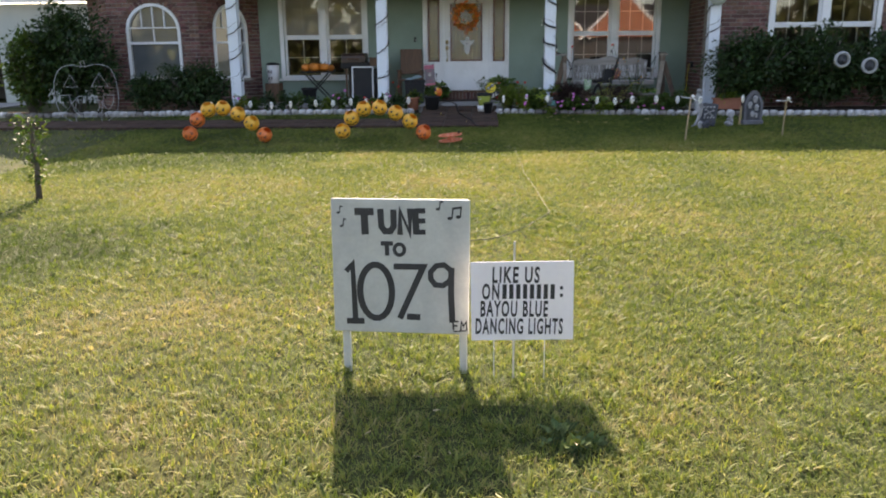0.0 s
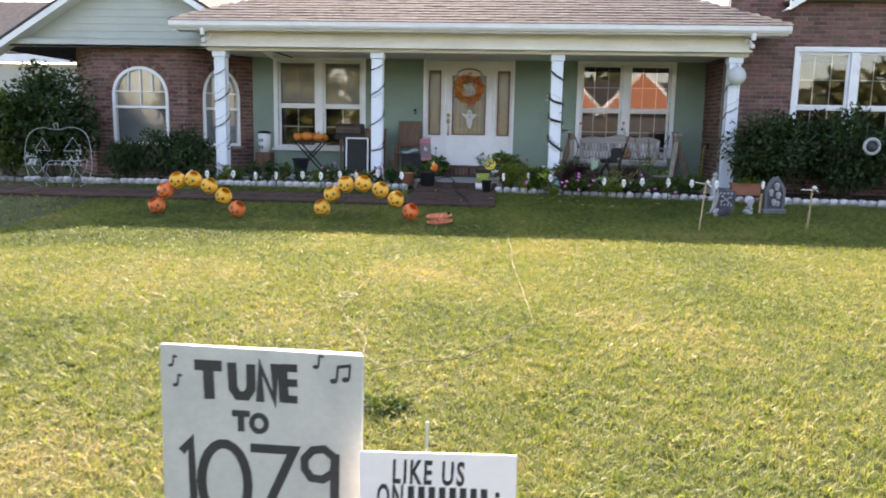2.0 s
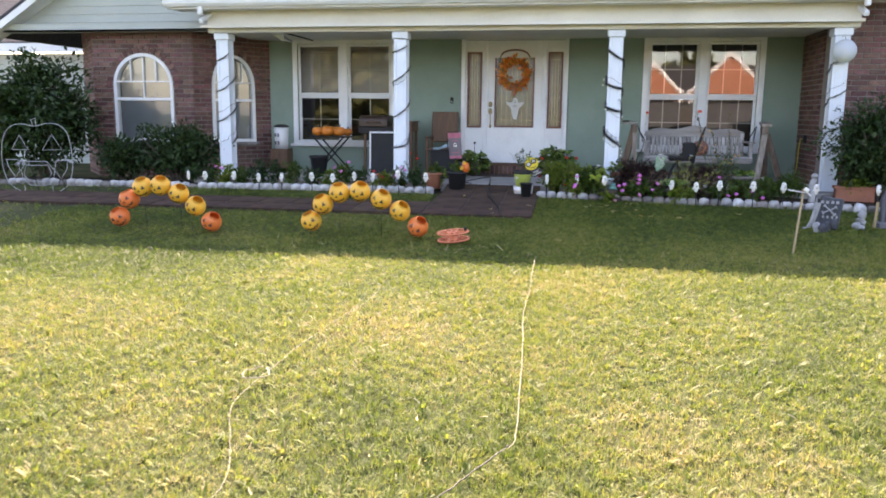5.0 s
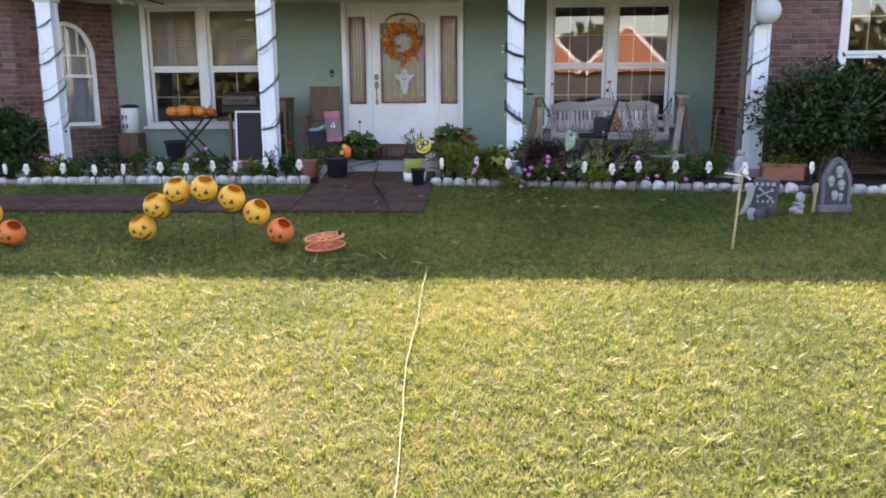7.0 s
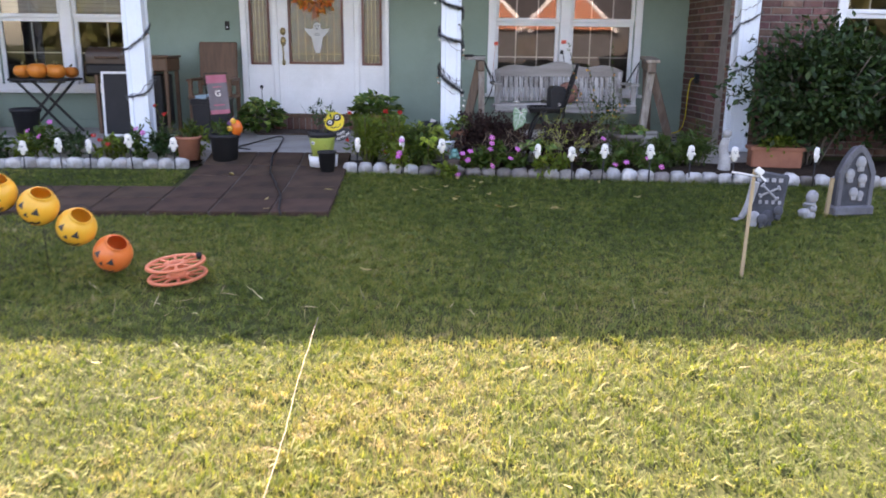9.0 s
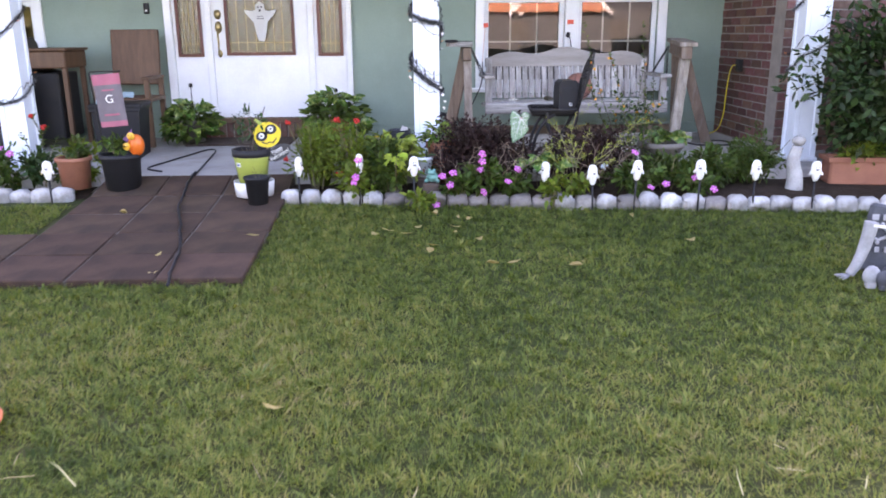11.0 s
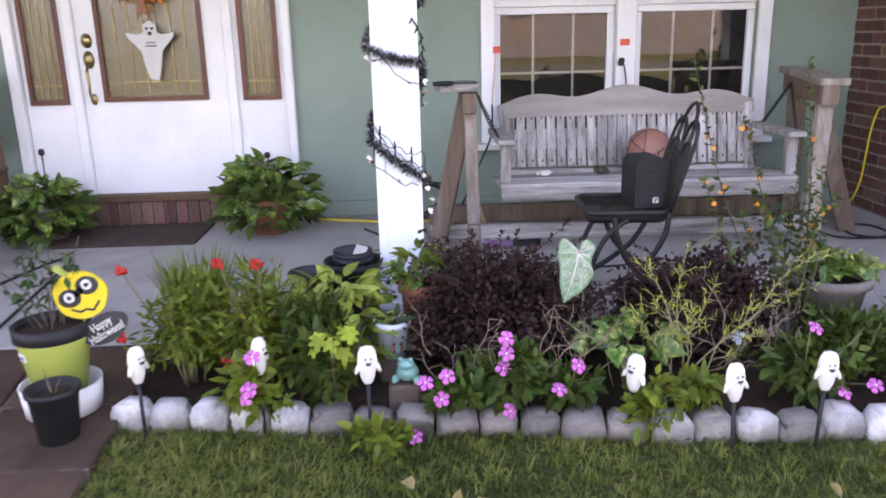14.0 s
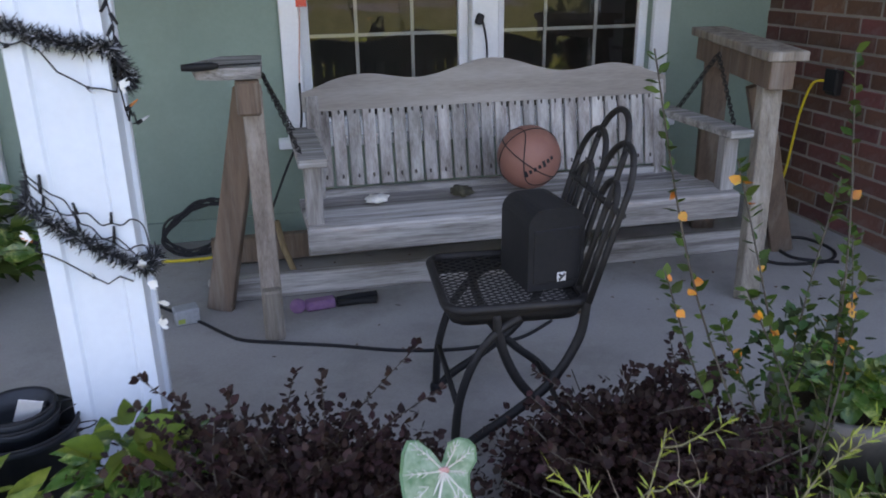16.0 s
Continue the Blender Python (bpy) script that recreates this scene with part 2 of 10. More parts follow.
WOOD_V = mat("weathered_upright", (0.42, 0.40, 0.385), (0.14, 0.12, 0.108), rough=0.85, scale=7, fine=60, bump=0.5, stretch=(4, 4, 0.3), vary="object", amount=0.2,
             dirt=(0.62, 0.60, 0.58), dirt_amount=0.6)
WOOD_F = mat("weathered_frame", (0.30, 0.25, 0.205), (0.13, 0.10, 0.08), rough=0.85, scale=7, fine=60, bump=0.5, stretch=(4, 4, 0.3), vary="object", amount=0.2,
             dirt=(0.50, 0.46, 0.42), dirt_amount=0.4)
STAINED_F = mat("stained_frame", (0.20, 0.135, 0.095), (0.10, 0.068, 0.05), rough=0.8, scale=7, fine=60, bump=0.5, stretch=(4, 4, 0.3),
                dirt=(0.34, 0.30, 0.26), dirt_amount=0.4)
BROWN_WOOD = mat("brown_wood", (0.14, 0.07, 0.035), (0.08, 0.04, 0.022), rough=0.6, scale=6, fine=70, stretch=(4, 4, 0.4))
SIGN_W = mat("sign_board", (0.54, 0.54, 0.49), (0.43, 0.43, 0.39), rough=0.6, scale=5, fine=60, bump=0.12, dirt=(0.30, 0.31, 0.31), dirt_amount=0.4)
CORRUGATED = mat("corrugated_plastic", (0.84, 0.82, 0.86), (0.78, 0.76, 0.80), rough=0.4, scale=4, fine=40, bump=0.05, leaf=0.07)
INK = mat("black_ink", (0.02, 0.02, 0.022), (0.04, 0.04, 0.042), rough=0.6, bump=0.05)
LEAF_G = mat("leaf_green", (0.070, 0.118, 0.024), (0.034, 0.066, 0.013), spec=0.26, rough=0.5, scale=9, fine=60, bump=0.1, leaf=0.3, vary="island", amount=0.45)
LEAF_Y = mat("leaf_light_green", (0.165, 0.222, 0.030), (0.078, 0.125, 0.020), spec=0.25, rough=0.5, scale=9, fine=60, bump=0.1, leaf=0.35, vary="island", amount=0.4)
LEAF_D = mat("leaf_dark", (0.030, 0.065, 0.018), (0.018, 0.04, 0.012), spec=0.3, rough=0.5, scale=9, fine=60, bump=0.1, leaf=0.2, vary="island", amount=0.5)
LEAF_P = mat("leaf_purple", (0.050, 0.024, 0.021), (0.024, 0.013, 0.012), spec=0.2, rough=0.65, scale=9, fine=60, bump=0.1, leaf=0.15, vary="island", amount=0.5)
LEAF_V = mat("leaf_variegated", (0.045, 0.115, 0.022), (0.085, 0.18, 0.036), rough=0.28, scale=44, fine=60, bump=0.1, leaf=0.3, vary="island", amount=0.35,
             dirt=(0.55, 0.60, 0.20), dirt_amount=0.9, stretch=(1, 1, 0.6))
LEAF_O = mat("leaf_orange", (0.72, 0.16, 0.04), (0.66, 0.34, 0.05), rough=0.5, scale=20, bump=0.1, leaf=0.3, vary="island", amount=0.3)
STEM = mat("stem", (0.17, 0.15, 0.07), (0.10, 0.085, 0.045), rough=0.8, fine=100, bump=0.2)
BARK = mat("bark", (0.11, 0.09, 0.07), (0.06, 0.05, 0.04), rough=0.95, scale=12, fine=90, bump=0.8, dist=0.01, stretch=(1, 1, 0.4))
PINK = mat("pink_petal", (0.74, 0.20, 0.58), (0.62, 0.11, 0.47), rough=0.6, scale=60, bump=0.05, leaf=0.3)
RED_PETAL = mat("red_petal", (0.62, 0.03, 0.02), (0.45, 0.02, 0.015), rough=0.6, scale=60, bump=0.05, leaf=0.25)
STONE = mat("edging_stone", (0.58, 0.57, 0.56), (0.30, 0.29, 0.28), rough=0.85, scale=9, fine=110, bump=0.6, vary="object", amount=0.25,
            dirt=(0.16, 0.14, 0.12), dirt_amount=0.6)
OLD_BRICK = mat("old_brick", (0.10, 0.07, 0.055), (0.06, 0.045, 0.038), rough=0.95, scale=12, fine=120, bump=0.6)
STONE_D = mat("dark_edging_stone", (0.21, 0.19, 0.175), (0.12, 0.105, 0.095), rough=0.9, scale=9, fine=110, bump=0.7, vary="object", amount=0.3,
              dirt=(0.40, 0.38, 0.36), dirt_amount=0.5)
GHOST = mat("ghost_plastic", (0.84, 0.82, 0.80), (0.76, 0.74, 0.71), rough=0.35, scale=10, bump=0.05, leaf=0.15)
WIRE_D = mat("dull_light_wire", (0.40, 0.41, 0.42), (0.26, 0.27, 0.28), rough=0.5, bump=0.05)
WIRE_W = mat("white_wire", (0.75, 0.75, 0.75), (0.62, 0.62, 0.63), rough=0.4, bump=0.05)
CORD = mat("tan_cord", (0.30, 0.26, 0.18), (0.15, 0.125, 0.09), rough=0.6, bump=0.1)
YELLOW = mat("yellow_plastic", (0.80, 0.62, 0.04), (0.70, 0.52, 0.03), rough=0.45, bump=0.05)
TINSEL_N = mat("black_tinsel", (0.012, 0.014, 0.016), (0.03, 0.032, 0.035), rough=0.35, metal=0.2, fine=260, bump=0, vary="island", amount=0.8)
TINSEL_S = mat("silver_tinsel", (0.55, 0.56, 0.58), (0.35, 0.36, 0.38), rough=0.35, metal=0.2, fine=260, bump=0, vary="island", amount=0.5)
TINSEL = mat("dark_tinsel", (0.03, 0.035, 0.035), (0.20, 0.20, 0.21), rough=0.3, metal=0.3, bump=0, vary="island", amount=0.7)
LIME = mat("lime_glaze", (0.36, 0.42, 0.09), (0.28, 0.34, 0.07), rough=0.4, scale=6, bump=0.08)
CLAY = mat("clay_pot", (0.34, 0.13, 0.075), (0.24, 0.09, 0.055), rough=0.8, scale=8, bump=0.2)
GREY_POT = mat("grey_resin_pot", (0.17, 0.15, 0.13), (0.10, 0.09, 0.08), rough=0.8, scale=6, bump=0.4, dirt=(0.09, 0.08, 0.06), dirt_amount=0.6)
TOMB_L = mat("pale_foam", (0.15, 0.15, 0.17), (0.09, 0.09, 0.10), rough=0.9, scale=11, fine=70, bump=0.6)
TOMB = mat("foam_tombstone", (0.07, 0.073, 0.085), (0.04, 0.042, 0.05), rough=0.9, scale=11, fine=70, bump=0.7, dist=0.01)
BONE = mat("bone_white", (0.36, 0.36, 0.37), (0.22, 0.22, 0.23), rough=0.7, scale=16, bump=0.3)
STAKE_WOOD = mat("stake_wood", (0.40, 0.30, 0.17), (0.28, 0.20, 0.11), rough=0.8, scale=8, fine=60, stretch=(4, 4, 0.4))
RUBBER = mat("basketball_rubber", (0.30, 0.135, 0.10), (0.24, 0.10, 0.075), rough=0.6, scale=10, fine=350, bump=0.5, dist=0.002)
TEAL = mat("teal_glaze", (0.10, 0.30, 0.28), (0.16, 0.36, 0.30), rough=0.35, scale=14, bump=0.2)
BLUE_POT = mat("pale_blue_pot", (0.55, 0.60, 0.66), (0.42, 0.47, 0.54), rough=0.4, scale=9, bump=0.08)
PINK_CLOTH = mat("pink_cloth", (0.42, 0.13, 0.17), (0.34, 0.10, 0.14), rough=0.9, scale=8, fine=200, bump=0.2)
GREY_CLOTH = mat("grey_cloth", (0.17, 0.15, 0.16), (0.12, 0.10, 0.11), rough=0.9, scale=8, fine=200, bump=0.2)
STRAW = mat("dry_straw", (0.55, 0.46, 0.26), (0.42, 0.34, 0.18), rough=0.8, bump=0.1, vary="island", amount=0.3)
DEAD_LEAF = mat("fallen_leaf", (0.56, 0.47, 0.22), (0.46, 0.34, 0.15), rough=0.7, scale=20, bump=0.1, leaf=0.2)
LED = mat("clear_bulb", (0.75, 0.75, 0.72), (0.6, 0.6, 0.6), rough=0.15, bump=0)
BULB_O = mat("orange_bulb", (0.75, 0.25, 0.08), (0.65, 0.2, 0.05), rough=0.2, bump=0)

# ---------------- mesh tools ----------------


def link(name, bm, material, parent=None, label="", smooth=False):
    me = bpy.data.meshes.new(name)
    bm.to_mesh(me)
    bm.free()
    if smooth:
        me.shade_smooth()
    for m in (material if isinstance(material, (list, tuple)) else [material]):
        me.materials.append(m)
    ob = new(name, me)
    ob.parent = parent
    if label:
        ob["label"] = label
    return ob


def part(name, bm, material, parent, label="", smooth=False):
    """One mesh object under a thing or under a part; its mesh is in the thing's own space."""
    return link(name, bm, material, parent, label, smooth)


def thing(name, at=(0, 0, 0), rz=0.0, label="", category="", group="", kind=""):
    ob = new(name)
    ob.empty_display_size = 0.1
    ob.matrix_basis = pose(at[0], at[1], at[2], 0, 0, rz)
    return tagged(ob, label, category, group, kind)


def BM():
    return bmesh.new()


def box(bm, c, s, m=None, bevel=0.0, mi=0):
    t = bmesh.new()
    bmesh.ops.create_cube(t, size=1.0, matrix=Matrix.Diagonal((s[0], s[1], s[2], 1)))
    if bevel:
        bmesh.ops.bevel(t, geom=t.edges[:], offset=bevel, segments=1, affect="EDGES")
    t.transform((Matrix.Translation(c) @ m) if m else Matrix.Translation(c))
    join(bm, t, mi)
    return bm


def join(bm, t, mi=0):
    vs = [bm.verts.new(v.co) for v in t.verts]
    t.verts.index_update()
    for f in t.faces:
        nf = bm.faces.new([vs[v.index] for v in f.verts])
        nf.material_index = mi or f.material_index
        nf.smooth = f.smooth
    t.free()


def frame_at(d):
    d = Vector(d).normalized()
    a = Vector((0, 0, 1)) if abs(d.z) < 0.9 else Vector((1, 0, 0))
    u = d.cross(a).normalized()
    return u, u.cross(d).normalized()


def tube(bm, pts, r, n=6, r2=None, close=True, mi=0):
    """A round tube along points, from radius r to r2."""
    pts = [Vector(p) for p in pts]
    r2 = r if r2 is None else r2
    rings = []
    u0 = None
    for i, p in enumerate(pts):
        d = pts[min(i + 1, len(pts) - 1)] - pts[max(i - 1, 0)]
        u, v = frame_at(d)
        if u0 is not None:
            d = d.normalized()
            u = (u0 - d * u0.dot(d))
            u = u.normalized() if u.length > 1e-6 else frame_at(d)[0]
            v = u.cross(d).normalized()
        u0 = u
        rr = r + (r2 - r) * i / max(1, len(pts) - 1)
        rings.append([bm.verts.new(p + (u * math.cos(a) + v * math.sin(a)) * rr) for a in [2 * math.pi * k / n for k in range(n)]])
    for a, b in zip(rings, rings[1:]):
        for k in range(n):
            f = bm.faces.new((a[k], a[(k + 1) % n], b[(k + 1) % n], b[k]))
            f.smooth = True
            f.material_index = mi
    if close:
        for ring in (rings[0][::-1], rings[-1]):
            bm.faces.new(ring).material_index = mi
    return bm


def spin(bm, profile, n=24, c=(0, 0, 0), m=None, mi=0, smooth=True):
    """A turned body from (radius, height) pairs."""
    M = Matrix.Translation(c) @ (m or Matrix())
    rings = []
    for r, z in profile:
        if r < 1e-5:
            rings.append([bm.verts.new(M @ Vector((0, 0, z)))] * n)
        else:
            rings.append([bm.verts.new(M @ Vector((r * math.cos(2 * math.pi * k / n), r * math.sin(2 * math.pi * k / n), z))) for k in range(n)])
    for a, b in zip(rings, rings[1:]):
        for k in range(n):
            q = []
            for v in (a[k], a[(k + 1) % n], b[(k + 1) % n], b[k]):
                if v not in q:
                    q.append(v)
            if len(q) > 2:
                f = bm.faces.new(q)
                f.smooth, f.material_index = smooth, mi
    return bm


def ball(bm, c, r, n=16, squash=(1, 1, 1), mi=0):
    t = bmesh.new()
    bmesh.ops.create_uvsphere(t, u_segments=n, v_segments=max(6, n * 2 // 3), radius=r, matrix=Matrix.Translation(c) @ Matrix.Diagonal((*squash, 1)))
    for f in t.faces:
        f.smooth = True
    join(bm, t, mi)
    return bm


def slab(bm, outline, y0, y1, m=None, mi=0):
    """An upright plate: outline in x, z; from depth y0 to y1."""
    m = m or Matrix()
    a = [bm.verts.new(m @ Vector((x, y0, z))) for x, z in outline]
    b = [bm.verts.new(m @ Vector((x, y1, z))) for x, z in outline]
    n = len(a)
    for f in [a[::-1], b] + [(a[i], a[(i + 1) % n], b[(i + 1) % n], b[i]) for i in range(n)]:
        bm.faces.new(f).material_index = mi
    bmesh.ops.recalc_face_normals(bm, faces=bm.faces[:])
    return bm


def arc(cx, cz, rx, rz, a0, a1, n):
    return [(cx + rx * math.cos(radians(a0 + (a1 - a0) * i / n)), cz + rz * math.sin(radians(a0 + (a1 - a0) * i / n))) for i in range(n + 1)]


def raw(name, verts, faces, material, parent=None, label="", smooth=False):
    me = bpy.data.meshes.new(name)
    me.from_pydata(verts, [], faces)
    if smooth:
        me.shade_smooth()
    me.materials.append(material)
    ob = new(name, me)
    ob.parent = parent
    if label:
        ob["label"] = label
    return ob


def blades_mesh(name, base, direction, side, bend, length, width, material, parent=None):
    """Many thin blades at once: arrays of base points, unit directions, sides, bends, lengths and widths."""
    n = len(base)
    d, s, b = direction, side, bend
    L, W = length[:, None], width[:, None]
    p0l, p0r = base - s * W * 0.5, base + s * W * 0.5
    mid = base + d * L * 0.55 + b * L * 0.12
    p1l, p1r = mid - s * W * 0.42, mid + s * W * 0.42
    tip = base + d * L * 0.92 + b * L * 0.45
    co = np.stack([p0l, p0r, p1l, p1r, tip], axis=1).reshape(-1, 3)
    k = np.arange(n)[:, None] * 5
    loops = np.concatenate([k + 0, k + 1, k + 3, k + 2, k + 2, k + 3, k + 4], axis=1).reshape(-1)
    me = bpy.data.meshes.new(name)
    me.vertices.add(n * 5)
    me.vertices.foreach_set("co", co.astype(np.float32).reshape(-1))
    me.loops.add(n * 7)
    me.loops.foreach_set("vertex_index", loops.astype(np.int32))
    me.polygons.add(n * 2)
    starts = (np.arange(n)[:, None] * 7 + np.array([0, 4])[None, :]).reshape(-1)
    me.polygons.foreach_set("loop_start", starts.astype(np.int32))
    me.update(calc_edges=True)
    me.validate()
    me.materials.append(material)
    ob = new(name, me)
    ob.parent = parent
    return ob


def thin_blades(name, base, direction, side, length, width, material):
    """Short straight blades, one triangle each."""
    n = len(base)
    half = side * width[:, None] * 0.5
    co = np.stack([base - half, base + half, base + direction * length[:, None]], axis=1).reshape(-1, 3)
    me = bpy.data.meshes.new(name)
    me.vertices.add(n * 3)
    me.vertices.foreach_set("co", co.astype(np.float32).reshape(-1))
    me.loops.add(n * 3)
    me.loops.foreach_set("vertex_index", np.arange(n * 3, dtype=np.int32))
    me.polygons.add(n)
    me.polygons.foreach_set("loop_start", (np.arange(n) * 3).astype(np.int32))
    me.update(calc_edges=True)
    me.materials.append(material)
    return new(name, me)


def leaf_mesh(name, pos, direction, normal, length, width, material, parent=None, label="", fold=0.18):
    """Many leaves at once, each a folded pointed oval of its own."""
    n = len(pos)
    d = direction / np.linalg.norm(direction, axis=1)[:, None]
    s = np.cross(d, normal)
    s /= np.linalg.norm(s, axis=1)[:, None] + 1e-9
    up = np.cross(s, d)
    L, W = length[:, None], width[:, None]
    p0 = pos
    m1, m2 = pos + d * L * 0.4 - up * W * fold, pos + d * L * 0.72 - up * W * fold * 0.8 - up * L * 0.03
    l1, r1 = pos + d * L * 0.36 - s * W * 0.5, pos + d * L * 0.36 + s * W * 0.5
    l2, r2 = pos + d * L * 0.70 - s * W * 0.36 - up * L * 0.04, pos + d * L * 0.70 + s * W * 0.36 - up * L * 0.04
    tip = pos + d * L - up * L * 0.12
    co = np.stack([p0, l1, m1, r1, l2, m2, r2, tip], axis=1).reshape(-1, 3)
    k = np.arange(n)[:, None] * 8
    loops = np.concatenate([k + 0, k + 2, k + 1, k + 0, k + 3, k + 2, k + 1, k + 2, k + 5, k + 4, k + 2, k + 3, k + 6, k + 5, k + 4, k + 5, k + 7, k + 5, k + 6, k + 7], axis=1).reshape(-1)
    me = bpy.data.meshes.new(name)
    me.vertices.add(n * 8)
    me.vertices.foreach_set("co", co.astype(np.float32).reshape(-1))
    me.loops.add(n * 20)
    me.loops.foreach_set("vertex_index", loops.astype(np.int32))
    me.polygons.add(n * 6)
    starts = (np.arange(n)[:, None] * 20 + np.array([0, 3, 6, 10, 14, 17])[None, :]).reshape(-1)
    me.polygons.foreach_set("loop_start", starts.astype(np.int32))
    me.update(calc_edges=True)
    me.validate()
    me.shade_smooth()
    me.materials.append(material)
    ob = new(name, me)
    ob.parent = parent
    if label:
        ob["label"] = label
    return ob


def broad_leaf_mesh(name, pos, direction, normal, length, width, material, parent=None, label=""):
    """Broad heart-shaped leaves with a curved blade, drooping tip and a sunken midrib."""
    n = len(pos)
    d = unit(direction)
    s = unit(np.cross(d, normal))
    up = np.cross(s, d)
    L, W = length[:, None], width[:, None]
    rows = ((0.0, 0.0), (0.07, 0.62), (0.25, 1.0), (0.5, 0.86), (0.75, 0.5), (1.0, 0.0))
    cols = (-1.0, -0.5, 0.0, 0.5, 1.0)
    pts = []
    for t, w in rows:
        for c in cols:
            back = 0.10 * abs(c) if t < 0.1 else 0.0
            pts.append(pos + d * L * (t - back) + s * W * 0.5 * w * c + up * (W * 0.16 * abs(c) * w - L * 0.30 * t * t))
    co = np.stack(pts, axis=1).reshape(-1, 3)
    m = len(pts)
    quads = [(5 * i + j, 5 * i + j + 1, 5 * i + j + 6, 5 * i + j + 5) for i in range(5) for j in range(4)]
    q = (np.arange(n)[:, None, None] * m + np.array(quads)[None]).reshape(-1)
    me = bpy.data.meshes.new(name)
    me.vertices.add(n * m)
    me.vertices.foreach_set("co", co.astype(np.float32).reshape(-1))
    me.loops.add(len(q))
    me.loops.foreach_set("vertex_index", q.astype(np.int32))
    me.polygons.add(len(q) // 4)
    me.polygons.foreach_set("loop_start", (np.arange(len(q) // 4) * 4).astype(np.int32))
    me.update(calc_edges=True)
    me.validate()
    me.shade_smooth()
    me.materials.append(material)
    ob = new(name, me)
    ob.parent = parent
    if label:
        ob["label"] = label
    return ob


def rng(seed):
    return np.random.default_rng(seed)


def unit(v):
    return v / (np.linalg.norm(v, axis=1)[:, None] + 1e-9)


def crown(name, seed, n, radii, centre, size, material, parent, clumps=14, shell=0.55, width=0.5, droop=0.2, label=""):
    """Foliage: leaves in clumps that fill an uneven body, thicker towards its outside."""
    g = rng(seed)
    cd = unit(g.normal(size=(clumps, 3)))
    cr = (shell + (1 - shell) * g.random((clumps, 1)))
    cc = cd * cr * 0.72
    which = g.integers(0, clumps, n)
    spread = 0.25 + 0.2 * g.random((clumps, 1))
    p = cc[which] + unit(g.normal(size=(n, 3))) * spread[which] * g.random((n, 1)) ** 0.45
    out = unit(p + 0.25 * g.normal(size=(n, 3)))
    pos = p * np.array(radii) + np.array(centre)
    d = unit(out + 0.7 * g.normal(size=(n, 3)) + np.array([0, 0, 0.25 - droop]))
    nor = unit(out * 0.5 + np.array([0, 0, 1.0]) + 0.5 * g.normal(size=(n, 3)))
    L = size * (0.65 + 0.7 * g.random(n))
    return leaf_mesh(name, pos, d, nor, L, L * width, material, parent, label)


def ground_z(x, y):
    return float(np.interp(y, [-30, 3.0, 4.1, 5.2, 8, 11, 12, 13.9, 14.6, 40], [-0.10, -0.055, -0.055, -0.072, -0.005, 0.08, 0.13, 0.272, 0.34, 0.34]))


SLAB = 0.44
WALL = 17.33

# ---------------- ground ----------------


def build_ground():
    ys = sorted(set([-400, -150, -60, -30] + [round(-10 + 0.25 * i, 2) for i in range(108)] + [20, 30, 60, 150, 400]))
    xs = sorted(set([-400, -150, -60, -30, -15] + [round(-12 + 0.4 * i, 2) for i in range(61)] + [15, 30, 60, 150, 400]))
    verts, faces = [], []
    for y in ys:
        for x in xs:
            z = ground_z(x, y)
            if -12 <= x <= 12 and -10 <= y <= 14.5:
                z += 0.008 * noise.noise((x * 0.6, y * 0.6, 0)) + 0.004 * noise.noise((x * 2.1, y * 2.1, 3)) - 0.012
            verts.append((x, y, z - 0.015))
    w = len(xs)
    for j in range(len(ys) - 1):
        for i in range(w - 1):
            faces.append((j * w + i, j * w + i + 1, (j + 1) * w + i + 1, (j + 1) * w + i))
    tagged(raw("ground", verts, faces, SOIL_LAWN, smooth=True), "front lawn soil with thatch between the grass", "ground", kind="structure")


build_ground()


def on_path(x, y):
    side = -0.115 + 0.03 * np.sin(y * 11) + 0.025 * np.sin(y * 29) + 0.012 * np.sin(y * 67)
    front = 13.31 + 0.025 * np.sin(x * 13) + 0.015 * np.sin(x * 37)
    return ((x > -9.5) & (x < side) & (y > front) & (y < 14.02 + 0.02 * np.sin(x * 11))) | ((x > -1.5) & (x < side) & (y >= 13.9))


def bed_front(x):
    """The line of the edging stones."""
    return np.interp(x, [-9.5, -5, -3.3, -1.5, -0.2, 0.0, 1.6, 2.6, 4.0, 9.0], [14.6, 14.7, 14.85, 14.85, 14.75, 14.68, 14.52, 14.44, 14.30, 14.1])


